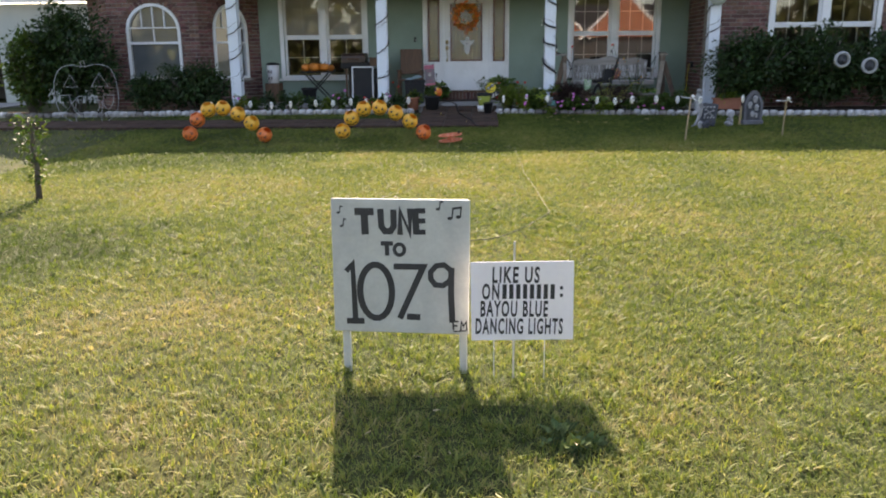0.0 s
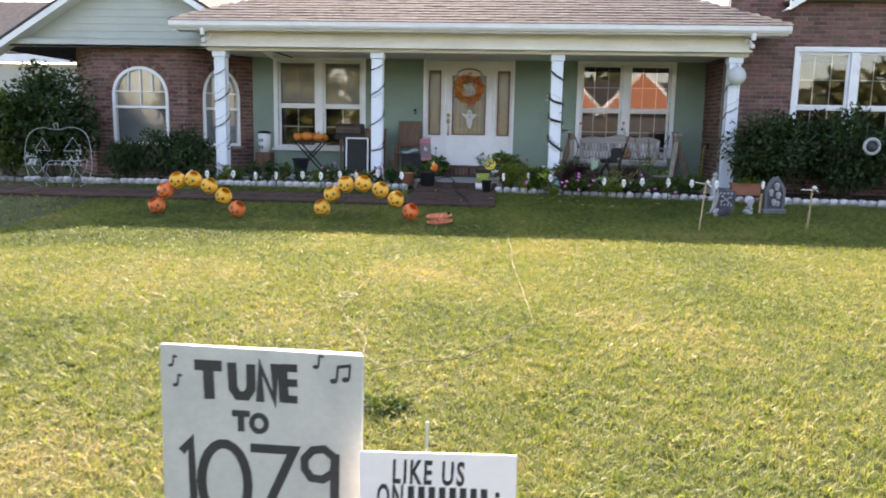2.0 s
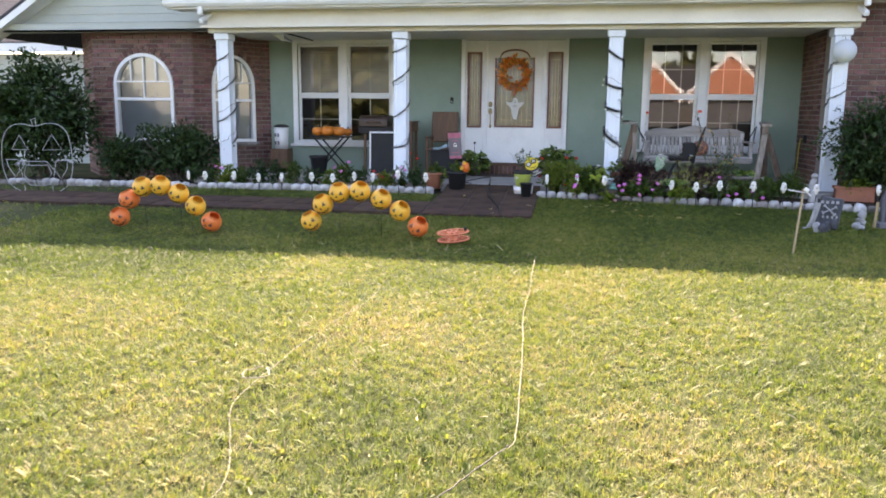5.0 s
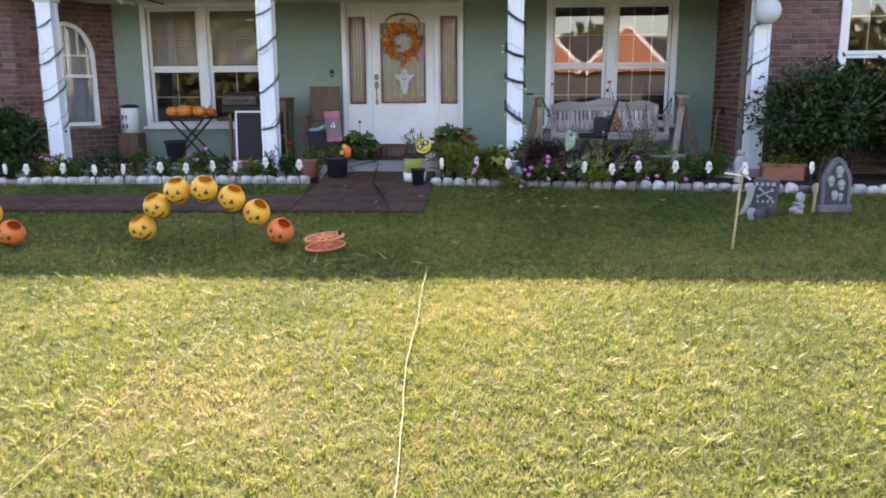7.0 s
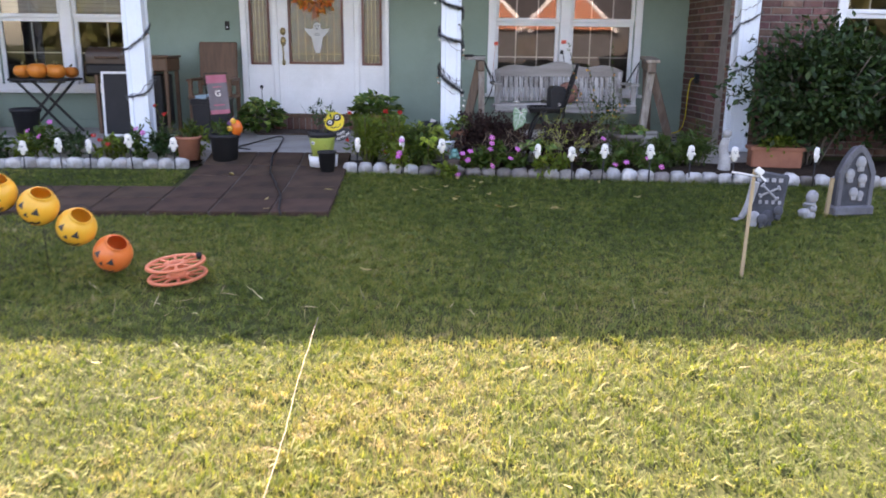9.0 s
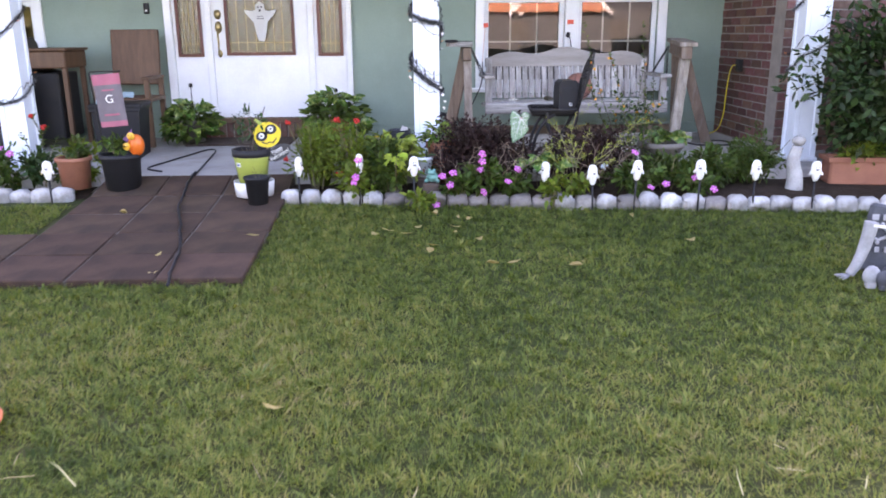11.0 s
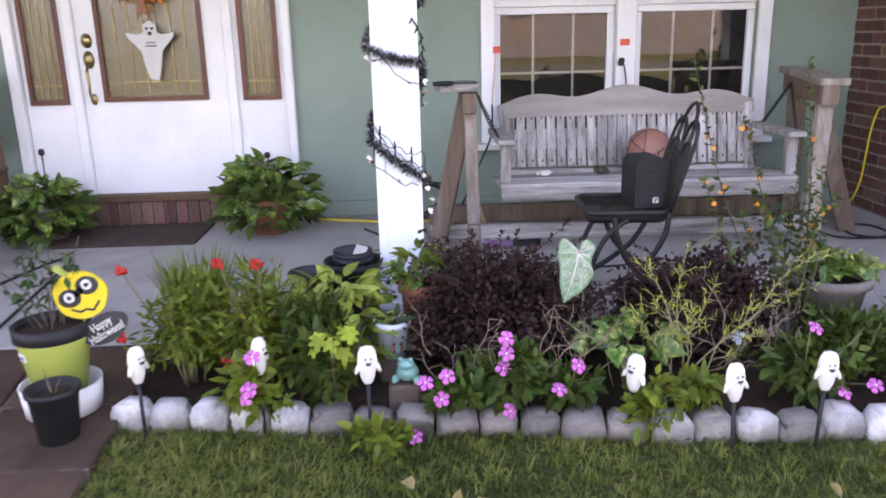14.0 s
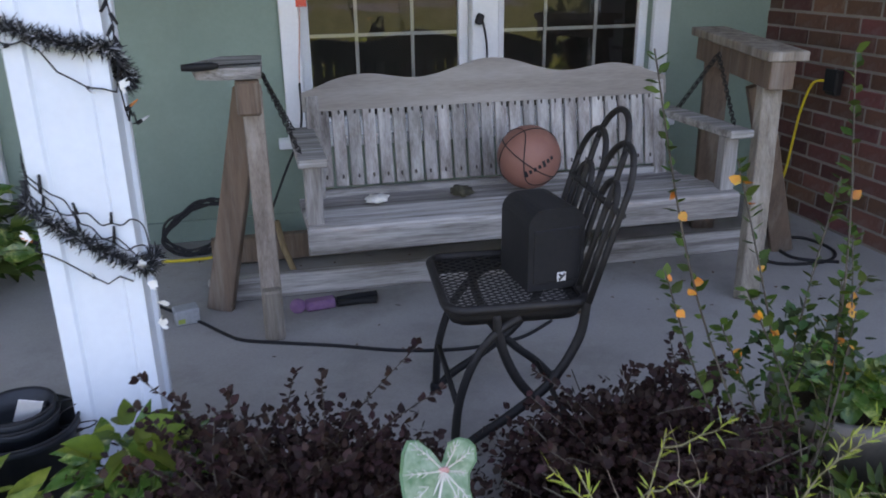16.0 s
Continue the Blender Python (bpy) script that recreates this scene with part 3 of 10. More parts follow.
def lawn_blades(name, seed, n, x0, x1, y0, y1, length, width, power, flat=0.75, thin=False):
    g = rng(seed)
    x = g.uniform(-1, 1, n)
    x = (x0 + x1) / 2 + np.sign(x) * np.abs(x) ** power * (x1 - x0) / 2
    y = g.uniform(y0, y1, n)
    keep = ~on_path(x, y) & (y < bed_front(x) - 0.03)
    x, y = x[keep], y[keep]
    n = len(x)
    z = np.interp(y, [-30, 3.0, 4.1, 5.2, 8, 11, 12, 13.9, 14.6, 40], [-0.10, -0.055, -0.055, -0.072, -0.005, 0.08, 0.13, 0.272, 0.34, 0.34]) - 0.02
    # two thirds of the blades spring from tufts and lean outwards
    a = g.uniform(0, 2 * np.pi, n)
    lean = flat * (0.25 + 1.05 * g.random(n))
    tuft = g.random(n) < 0.5
    home = g.integers(0, n, max(1, n // 13))[g.integers(0, max(1, n // 13), n)]
    off = 0.021 * np.abs(g.normal(size=n))
    tx, ty = x[home] + off * np.cos(a), y[home] + off * np.sin(a)
    ok = tuft & ~on_path(tx, ty) & (ty < bed_front(tx) - 0.03)
    x, y = np.where(ok, tx, x), np.where(ok, ty, y)
    z = np.interp(y, [-30, 3.0, 4.1, 5.2, 8, 11, 12, 13.9, 14.6, 40], [-0.10, -0.055, -0.055, -0.072, -0.005, 0.08, 0.13, 0.272, 0.34, 0.34]) - 0.02
    d = np.stack([np.cos(a) * np.sin(lean), np.sin(a) * np.sin(lean), np.cos(lean)], axis=1)
    b = np.stack([np.cos(a), np.sin(a), -0.55 * np.ones(n)], axis=1)
    s = np.stack([-np.sin(a), np.cos(a), np.zeros(n)], axis=1)
    patch = 0.75 + 0.5 * np.sin(x * 1.7 + 1.3 * np.sin(y * 0.9)) * np.sin(y * 1.3 + x * 0.4)
    hollow = 0.5 + 0.25 * (np.sin(x * 41 + 2.1 * np.sin(y * 17)) + np.sin(y * 37 + 1.7 * np.sin(x * 23)))
    L = length * (0.55 + 0.75 * g.random(n)) * (0.8 + 0.35 * patch) * (0.62 + 0.6 * hollow)
    W = width * (0.6 + 0.7 * g.random(n))
    if thin:
        return thin_blades(name, np.stack([x, y, z], axis=1), d, s, L, W, GRASS)
    return blades_mesh(name, np.stack([x, y, z], axis=1), d, s, b, L, W, GRASS)


def build_lawn():
    tagged(lawn_blades("lawn_grass", 11, 210000, -5.5, 6.0, 1.2, 14.7, 0.039, 0.0052, 1.25, 0.85), "sunlit yellow-green lawn of coarse mown grass", "grass", kind="stuff")
    tagged(lawn_blades("lawn_grass", 14, 1050000, -6.0, 6.5, 1.2, 14.7, 0.033, 0.0052, 1.2, 0.92, True), "fine short grass filling the sunlit lawn", "grass", kind="stuff")
    tagged(lawn_blades("lawn_grass", 12, 80000, -12, 12, 1.5, 14.7, 0.055, 0.010, 1.0), "outlying mown lawn grass, thin in places", "grass", kind="stuff")
    tagged(lawn_blades("lawn_grass", 13, 90000, -1.8, 4.2, 11.6, 14.7, 0.040, 0.0042, 1.0), "fine shaded lawn grass before the flower bed", "grass", kind="stuff")


build_lawn()

# ---------------- porch slab, path, beds ----------------
bm = BM()
box(bm, (-0.55, 16.3, (SLAB + 0.0) / 2 + 0.05), (9.6, 2.3, SLAB - 0.1), bevel=0.012)
tagged(link("porch_floor", bm, CONCRETE), "grey concrete porch slab, stained in places", "porch floor", kind="structure")


def bed(name, xs, back, label):
    verts, faces = [], []
    for x in xs:
        f = float(bed_front(x)) + 0.05
        for k in range(5):
            y = f + (back - f) * k / 4
            verts.append((x, y, 0.318 + 0.05 * min(1, k / 1.5) + 0.02 * noise.noise((x * 3, y * 3, 1))))
    for i in range(len(xs) - 1):
        for k in range(4):
            faces.append((i * 5 + k, (i + 1) * 5 + k, (i + 1) * 5 + k + 1, i * 5 + k + 1))
    tagged(raw(name, verts, faces, MULCH, smooth=True), label, "flower bed", kind="structure")


bed("flower_bed_1", [-0.1 + 0.2 * i for i in range(50)], 15.35, "dark mulch bed under shrubs and flowers")
bed("flower_bed_2", [-9.5 + 0.2 * i for i in range(41)], 15.5, "dark mulch bed beside the red path")

# ---------------- brickwork ----------------
BW, BH, BJ = 0.205, 0.062, 0.011


def brick_mesh(name, w):
    bm_ = BM()
    box(bm_, (0, 0, 0), (w, 0.014, BH), bevel=0.003)
    me = bpy.data.meshes.new(name)
    bm_.to_mesh(me)
    bm_.free()
    me.materials.append(BRICK)
    return me


def brick_spots(length, z0, z1, inside):
    """Half-brick aware running bond: (x, z, width) for each brick on a wall of that length."""
    out = []
    row = 0
    z = z0 + BH / 2
    while z + BH / 2 < z1 + 0.02:
        x = -(BW / 2 + BJ / 2) * (row % 2)
        while x < length:
            a, b = max(0, x), min(length, x + BW)
            if b - a > 0.04:
                # cut the brick where an opening takes part of it
                n = max(2, int((b - a) / 0.008))
                free = [not inside or not (inside(a + (b - a) * i / n, z - BH * 0.4) or inside(a + (b - a) * i / n, z + BH * 0.4)) for i in range(n + 1)]
                i = 0
                while i <= n:
                    j = i
                    while j <= n and free[j]:
                        j += 1
                    p, q = a + (b - a) * i / n, a + (b - a) * (j - 1) / n
                    if j > i and q - p > 0.022:
                        out.append(((p + q) / 2, z, round(q - p, 3)))
                    i = j + 1
            x += BW + BJ
        z += BH + BJ
        row += 1
    return out


def joined_bricks(name, M, spots, parent, seed):
    g = random.Random(seed)
    verts, faces = [], []
    for x, z, w in spots:
        k = len(verts)
        o = g.uniform(-0.003, 0.003)
        for dx, dz in ((-1, -1), (1, -1), (1, 1), (-1, 1)):
            verts.append(M @ Vector((x + dx * w / 2, 0.0, z + dz * BH / 2)))
        for dx, dz in ((-1, -1), (1, -1), (1, 1), (-1, 1)):
            verts.append(M @ Vector((x + dx * (w / 2 - 0.004), -0.012 + o, z + dz * (BH / 2 - 0.004))))
        faces += [(k + 4, k + 5, k + 6, k + 7)] + [(k + i, k + (i + 1) % 4, k + 4 + (i + 1) % 4, k + 4 + i) for i in range(4)]
    return tagged(raw(name, verts, faces, BRICK_J, parent), "", kind="stuff")


def wall_frame(p0, p1):
    """Local x runs along the wall from p0 to p1, local -y points out of its face."""
    d = Vector((p1[0] - p0[0], p1[1] - p0[1], 0))
    return Matrix.Translation((p0[0], p0[1], 0)) @ Matrix.Rotation(math.atan2(d.y, d.x), 4, "Z"), d.length


def core(bm_, length, z0, z1, hole, th=0.2):
    """Wall core with one rectangular hole (x0, x1, z0, z1) or none."""
    if not hole:
        box(bm_, (length / 2, th / 2, (z0 + z1) / 2), (length, th, z1 - z0))
        return
    a, b, c, d = hole
    box(bm_, (a / 2, th / 2, (z0 + z1) / 2), (a, th, z1 - z0))
    box(bm_, ((b + length) / 2, th / 2, (z0 + z1) / 2), (length - b, th, z1 - z0))
    box(bm_, ((a + b) / 2, th / 2, (z0 + c) / 2), (b - a, th, c - z0))
    box(bm_, ((a + b) / 2, th / 2, (d + z1) / 2), (b - a, th, z1 - d))


A0, ASP, ATOP = 0.92, 1.86, 2.38   # arched windows: sill, spring line, crown


def arch_outline(cx, width, grow=0.0, n=20):
    w = width / 2 + grow
    return [(cx - w, A0 - grow), (cx + w, A0 - grow)] + arc(cx, ASP, w, ATOP - ASP + grow, 0, 180, n)


def arched_window(name, M, cx, AW):
    win = thing(name, kind="structure", label="white arched window with muntins over a sash, blinds behind", category="window")
    win.matrix_basis = M
    out, inn = arch_outline(cx, AW, 0.0), arch_outline(cx, AW, -0.055)
    bm_ = BM()
    n = len(out)
    va = [[bm_.verts.new((x, y, z)) for x, z in loop] for loop, y in ((out, -0.03), (inn, -0.03), (inn, 0.08), (out, 0.08))]
    for p, q in ((0, 1), (1, 2), (2, 3), (3, 0)):
        for i in range(n):
            j = (i + 1) % n
            bm_.faces.new((va[p][i], va[p][j], va[q][j], va[q][i]))
    bmesh.ops.recalc_face_normals(bm_, faces=bm_.faces[:])
    part("window_frame", bm_, WHITE, win)
    rail_z = 1.63
    part("meeting_rail", box(BM(), (cx, 0.0, rail_z), (AW - 0.1, 0.05, 0.05), bevel=0.006), WHITE, win)
    part("arch_bar", box(BM(), (cx, 0.005, ASP + 0.06), (AW - 0.1, 0.03, 0.025)), WHITE, win)
    for k in (-0.21 * AW, 0, 0.21 * AW):
        h = (ATOP - ASP - 0.06) * math.sqrt(1 - (k / (AW / 2)) ** 2) - 0.05
        part("muntin", box(BM(), (cx + k, 0.005, ASP + 0.07 + h / 2), (0.02, 0.03, h)), WHITE, win)
    g = BM()
    g.faces.new([g.verts.new((x, 0.03, z)) for x, z in inn])
    pane = part("pane", g, GLASS, win)
    pane.visible_shadow = False
    b = BM()
    b.faces.new([b.verts.new((x, 0.11, z)) for x, z in inn])
    part("blind", b, CURTAIN, win)
    part("muntin", box(BM(), (cx, 0.005, (rail_z + ASP + 0.06) / 2), (0.02, 0.03, ASP + 0.06 - rail_z - 0.05)), WHITE, win)
    # lowered grey slat blind behind the bottom sash
    SLAT = mat("blind_slat", (0.29, 0.31, 0.35), (0.23, 0.25, 0.29), rough=0.7, scale=4, bump=0.05)
    z = rail_z - 0.04
    while z > A0 + 0.05:
        part("slat", box(BM(), (cx, 0.075, z), (AW - 0.14, 0.004, 0.048), pose(0, 0, 0, -22, 0, 0)), SLAT, win)
        z -= 0.042
    part("window_sill", box(BM(), (cx, -0.035, A0 - 0.02), (AW + 0.1, 0.1, 0.05), bevel=0.008), STONE_D, win)
    # soldier bricks round the arch
    ring = BM()
    for i in range(19):
        a = radians(180 * i / 18)
        c = Vector((cx + (AW / 2 + 0.06) * math.cos(a), -0.008, ASP + (ATOP - ASP + 0.06) * math.sin(a)))
        box(ring, c, (0.11, 0.03, 0.058), Matrix.Rotation(-a, 4, "Y"))
    part("brick_arch", ring, BRICK_J, win)
    return win


def bay_facet(name, p0, p1, window, AW=1.02, z1=2.86):
    M, length = wall_frame(p0, p1)
    cx = length / 2
    bm_ = BM()
    if window:
        core(bm_, length, 0.1, z1, (cx - AW / 2, cx + AW / 2, A0, ATOP))
        for s in (-1, 1):
            pts = [(cx + s * x, z) for x, z in arc(0, ASP, AW / 2, ATOP - ASP, 0, 90, 10)] + [(cx + s * AW / 2, ATOP)]
            slab(bm_, pts, 0.0, 0.2)
    else:
        core(bm_, length, 0.1, z1, None)
    w = link(name, bm_, MORTAR)
    w.matrix_basis = M
    tagged(w, "red brick house wall with pale mortar joints", "wall", kind="structure")

    def inside(x, z):
        if not window or z < A0 - 0.02 or abs(x - cx) > AW / 2 + 0.005:
            return False
        return z < ASP or ((x - cx) / (AW / 2)) ** 2 + ((z - ASP) / (ATOP - ASP)) ** 2 < 1.0

    joined_bricks("brickwork", Matrix(), brick_spots(length, 0.2, z1, inside), w, hash(p0) % 1000)
    if window:
        arched_window(window, M, cx, AW)


BAY = [(-8.55, 17.33), (-7.70, 16.35), (-5.90, 16.35), (-4.97, 17.33)]
bay_facet("wall_bay_1", BAY[0], BAY[1], None)
bay_facet("wall_bay_2", BAY[1], BAY[2], "window_1", 1.08)
bay_facet("wall_bay_3", BAY[2], BAY[3], "window_2", 0.76)
bay_facet("wall_west", (-8.55, 18.95), BAY[0], None)

# porch wall with two windows and the entrance
HOLES = [(-4.455, -2.79, 0.92, 2.60), (-1.53, 0.17, SLAB, 2.66), (1.47, 3.155, 0.92, 2.60)]
def pierced(xs, zs, y0, y1, holes):
    """One solid wall from cells of a grid, with the cells of its openings left out."""
    b = BM()
    seen = {}

    def vert(x, y, z):
        if (x, y, z) not in seen:
            seen[(x, y, z)] = b.verts.new((x, y, z))
        return seen[(x, y, z)]

    def solid(i, k):
        if not (0 <= i < len(xs) - 1 and 0 <= k < len(zs) - 1):
            return False
        mx, mz = (xs[i] + xs[i + 1]) / 2, (zs[k] + zs[k + 1]) / 2
        return not any(h[0] < mx < h[1] and h[2] < mz < h[3] for h in holes)
    for i in range(len(xs) - 1):
        for k in range(len(zs) - 1):
            if not solid(i, k):
                continue
            x0, x1, z0, z1 = xs[i], xs[i + 1], zs[k], zs[k + 1]
            for y in (y0, y1):
                b.faces.new([vert(*p) for p in ((x0, y, z0), (x1, y, z0), (x1, y, z1), (x0, y, z1))])
            for di, dk, p, q in ((-1, 0, (x0, z0), (x0, z1)), (1, 0, (x1, z0), (x1, z1)), (0, -1, (x0, z0), (x1, z0)), (0, 1, (x0, z1), (x1, z1))):
                if not solid(i + di, k + dk):
                    b.faces.new([vert(*v) for v in ((p[0], y0, p[1]), (q[0], y0, q[1]), (q[0], y1, q[1]), (p[0], y1, p[1]))])
    bmesh.ops.recalc_face_normals(b, faces=b.faces[:])
    return b


bm = pierced(sorted({-4.97, 3.8, *(h[0] for h in HOLES), *(h[1] for h in HOLES)}), sorted({0.2, 3.0, *(h[2] for h in HOLES), *(h[3] for h in HOLES)}), WALL, WALL + 0.16, HOLES)
tagged(link("wall_porch", bm, GREEN_WALL), "sage green painted wall behind the porch", "wall", kind="structure")
bm = BM()
for a, b in ((-4.96, -1.6), (0.24, 3.79)):
    box(bm, ((a + b) / 2, WALL - 0.01, SLAB + 0.05), (b - a, 0.02, 0.1), bevel=0.004)
tagged(link("baseboard", bm, GREEN_WALL), "painted skirting board along the porch wall", "trim", kind="structure")


def casement(bm_, x0, x1, z0, z1, w, y0, y1):
    for c, s in ((((x0 + x1) / 2, z1 - w / 2), (x1 - x0, w)), (((x0 + x1) / 2, z0 + w / 2), (x1 - x0, w)),
                 ((x0 + w / 2, (z0 + z1) / 2), (w, z1 - z0 - 2 * w)), ((x1 - w / 2, (z0 + z1) / 2), (w, z1 - z0 - 2 * w))):
        box(bm_, (c[0], (y0 + y1) / 2, c[1]), (s[0], y1 - y0, s[1]), bevel=0.004)
    return bm_


def sash_window(name, x0, x1, z0, z1, y, rail, cols, label, blind=0.0):
    """A pair of sash units side by side, mullion between, set in an opening of a wall that faces the lawn."""
    win = thing(name, label=label, category="window", kind="structure")
    c = 0.085
    part("window_frame", casement(BM(), x0 - c, x1 + c, z0 - 0.05, z1 + c, c, y - 0.03, y), WHITE, win)
    part("window_sill", box(BM(), ((x0 + x1) / 2, y - 0.035, z0 - 0.045), (x1 - x0 + 0.26, 0.09, 0.04), bevel=0.006), WHITE, win)
    mid = (x0 + x1) / 2
    part("mullion", box(BM(), (mid, y + 0.01, (z0 + z1) / 2), (0.13, 0.07, z1 - z0), bevel=0.006), WHITE, win)
    for a, b in ((x0, mid - 0.065), (mid + 0.065, x1)):
        for k, (p, q) in enumerate(((z0, rail), (rail, z1))):
            dy = 0.03 - 0.02 * k
            sash = part("sash", casement(BM(), a, b, p, q, 0.045, y + dy + 0.01, y + dy + 0.045), WHITE, win)
            for i in range(1, cols):
                xx = a + (b - a) * i / cols
                part("muntin", box(BM(), (xx, y + dy + 0.043, (p + q) / 2), (0.015, 0.008, q - p - 0.08)), GRILLE, sash)
            part("muntin", box(BM(), ((a + b) / 2, y + dy + 0.0435, (p + q) / 2), (b - a - 0.08, 0.007, 0.015)), GRILLE, sash)
            g = BM()
            g.faces.new([g.verts.new(v) for v in ((a, y + dy + 0.034, p), (b, y + dy + 0.034, p), (b, y + dy + 0.034, q), (a, y + dy + 0.034, q))])
            pane = part("pane", g, GLASS, sash)
            pane.visible_shadow = False
    if blind:
        b_ = BM()
        n = int((z1 - blind) / 0.05)
        for i in range(n):
            box(b_, (mid, y + 0.14, z1 - 0.025 - i * 0.05), (x1 - x0 - 0.04, 0.012, 0.047))
        part("blind", b_, CURTAIN, win)
    return win


sash_window("window_3", -4.455, -2.79, 0.92, 2.60, WALL, 1.73, 2, "white double sash window with muntins, half-lowered blind", blind=1.75)
sash_window("window_4", 1.47, 3.155, 0.92, 2.60, WALL, 1.74, 3, "white double sash window with muntins, dark room behind")

# right wing
WX, WY = 3.8, 16.0
bm = BM()
core(bm, 6.4, 0.1, 3.62, (1.2, 3.05, 1.0, 2.75))
w = link("wall_east_front", bm, MORTAR)
w.matrix_basis = Matrix.Translation((WX, WY, 0))
tagged(w, "red brick house wall with pale mortar joints", "wall", kind="structure")
joined_bricks("brickwork", Matrix(), brick_spots(6.4, 0.2, 3.62, lambda x, z: 1.2 < x < 3.05 and 1.0 < z < 2.75), w, 5)
sash_window("window_5", WX + 1.2, WX + 3.05, 1.0, 2.75, WY - 0.006, 1.82, 3, "white double sash window with muntins in the brick wing")
M, length = wall_frame((WX, WALL), (WX, WY + 0.2))
bm = BM()
core(bm, length, 0.1, 3.0, None)
side_wall = link("wall_east_side", bm, MORTAR)
side_wall.matrix_basis = M
tagged(side_wall, "red brick wall at the end of the porch", "wall", kind="structure")
SIDE_SPOTS = brick_spots(length, SLAB + 0.01, 2.95, None)

# closing walls, inner floor and dark rooms
bm = BM()
box(bm, (0.9, 22.0, 1.5), (19.0, 0.2, 3.0))
box(bm, (-8.45, 20.43, 1.5), (0.19, 2.94, 3.0))
box(bm, (10.3, 19.1, 1.5), (0.2, 6.0, 3.0))
tagged(link("wall_back", bm, MORTAR), "plain outer walls that close the house", "wall", kind="structure")
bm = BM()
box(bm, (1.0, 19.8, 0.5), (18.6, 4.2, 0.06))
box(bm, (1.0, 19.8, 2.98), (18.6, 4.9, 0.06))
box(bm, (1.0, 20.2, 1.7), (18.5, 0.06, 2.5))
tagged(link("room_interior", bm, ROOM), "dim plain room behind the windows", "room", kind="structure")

# porch ceiling, beam, fascia and gutter
bm = BM()
box(bm, (-0.6, 16.3, 2.68), (9.2, 2.05, 0.04))
tagged(link("ceiling", bm, CREAM), "cream painted porch ceiling boards", "ceiling", kind="structure")
bm = BM()
box(bm, (-0.58, 15.53, 2.77), (9.15, 0.24, 0.34), bevel=0.01)
tagged(link("porch_beam", bm, CREAM), "cream boxed porch beam on white posts", "beam", kind="structure")
bm = BM()
box(bm, (-0.57, 15.31, 2.93), (10.1, 0.40, 0.02))
box(bm, (-0.57, 15.13, 2.98), (10.14, 0.02, 0.14))
tagged(link("soffit", bm, WHITE), "white soffit and fascia under the roof edge", "trim", kind="structure")


def build_gutter():
    gut = thing("gutter", label="white metal gutter along the porch roof edge", category="gutter", kind="structure")
    prof = [(15.115, 2.94), (15.06, 2.94), (15.03, 2.98), (15.02, 3.06), (15.035, 3.06), (15.045, 2.99), (15.07, 2.955), (15.115, 2.955)]
    b = BM()
    rings = [[b.verts.new((xx, y, z)) for y, z in prof] for xx in (-5.66, 4.52)]
    for i in range(len(prof)):
        j = (i + 1) % len(prof)
        b.faces.new((rings[0][i], rings[0][j], rings[1][j], rings[1][i]))
    b.faces.new(rings[0]), b.faces.new(rings[1][::-1])
    bmesh.ops.recalc_face_normals(b, faces=b.faces[:])
    part("channel", b, WHITE, gut)
    for xx in (-5.1, 3.95):
        b = BM()
        box(b, (xx, 15.1, 2.89), (0.07, 0.07, 0.12), bevel=0.01)
        box(b, (xx, 15.26, 2.80), (0.065, 0.36, 0.065), pose(0, 0, 0, 22, 0, 0), bevel=0.01)
        part("downspout_elbow", b, WHITE, gut)


build_gutter()

# ---------------- roofs ----------------


def shingle_plane(name, e0, e1, up, rows, shrink0, shrink1, seed, label):
    """Courses of shingles from an eave e0-e1 upwards; shrink: how much each end draws in for a metre upwards."""
    g = random.Random(seed)
    e0, e1, up = Vector(e0), Vector(e1), Vector(up)
    along = (e1 - e0).normalized()
    up = up.normalized()
    nor = along.cross(up).normalized()
    if nor.z < 0:
        nor = -nor
    verts, faces = [], []
    L = (e1 - e0).length
    step = 0.145
    for r in range(rows):
        a0, a1 = shrink0 * r * step, L - shrink1 * r * step
        if a1 <= a0:
            break
        p = a0 - g.uniform(0, 0.3)
        while p < a1:
            q = p + g.choice((0.17, 0.24, 0.31))
            s, t = max(p, a0), min(q - 0.006, a1)
            if t - s > 0.02:
                k = len(verts)
                h = g.uniform(0.010, 0.016)
                base = e0 + up * (r * step)
                top = base + up * (step + 0.05)
                for o, pt in ((0.0, base), (h, base)):
                    verts += [pt + along * s + nor * o, pt + along * t + nor * o]
                verts += [top + along * t + nor * 0.003, top + along * s + nor * 0.003]
                faces += [(k, k + 1, k + 3, k + 2), (k + 2, k + 3, k + 4, k + 5)]
            p = q
    return tagged(raw(name, verts, faces, SHINGLE), label, "roof", kind="stuff")


EY, EZ, PITCH = 15.04, 3.05, 0.47
RUN = 4.4


def plate(name, pts, material, label, th=0.03, category="roof"):
    a = [Vector(p) for p in pts]
    nor = (a[1] - a[0]).cross(a[2] - a[0]).normalized()
    if nor.z < 0:
        nor = -nor
    b = BM()
    t = [b.verts.new(p) for p in a]
    u = [b.verts.new(p - nor * th) for p in a]
    n = len(a)
    b.faces.new(t), b.faces.new(u[::-1])
    for i in range(n):
        b.faces.new((t[i], t[(i + 1) % n], u[(i + 1) % n], u[i]))
    bmesh.ops.recalc_face_normals(b, faces=b.faces[:])
    return tagged(link(name, b, material), label, category, kind="structure")


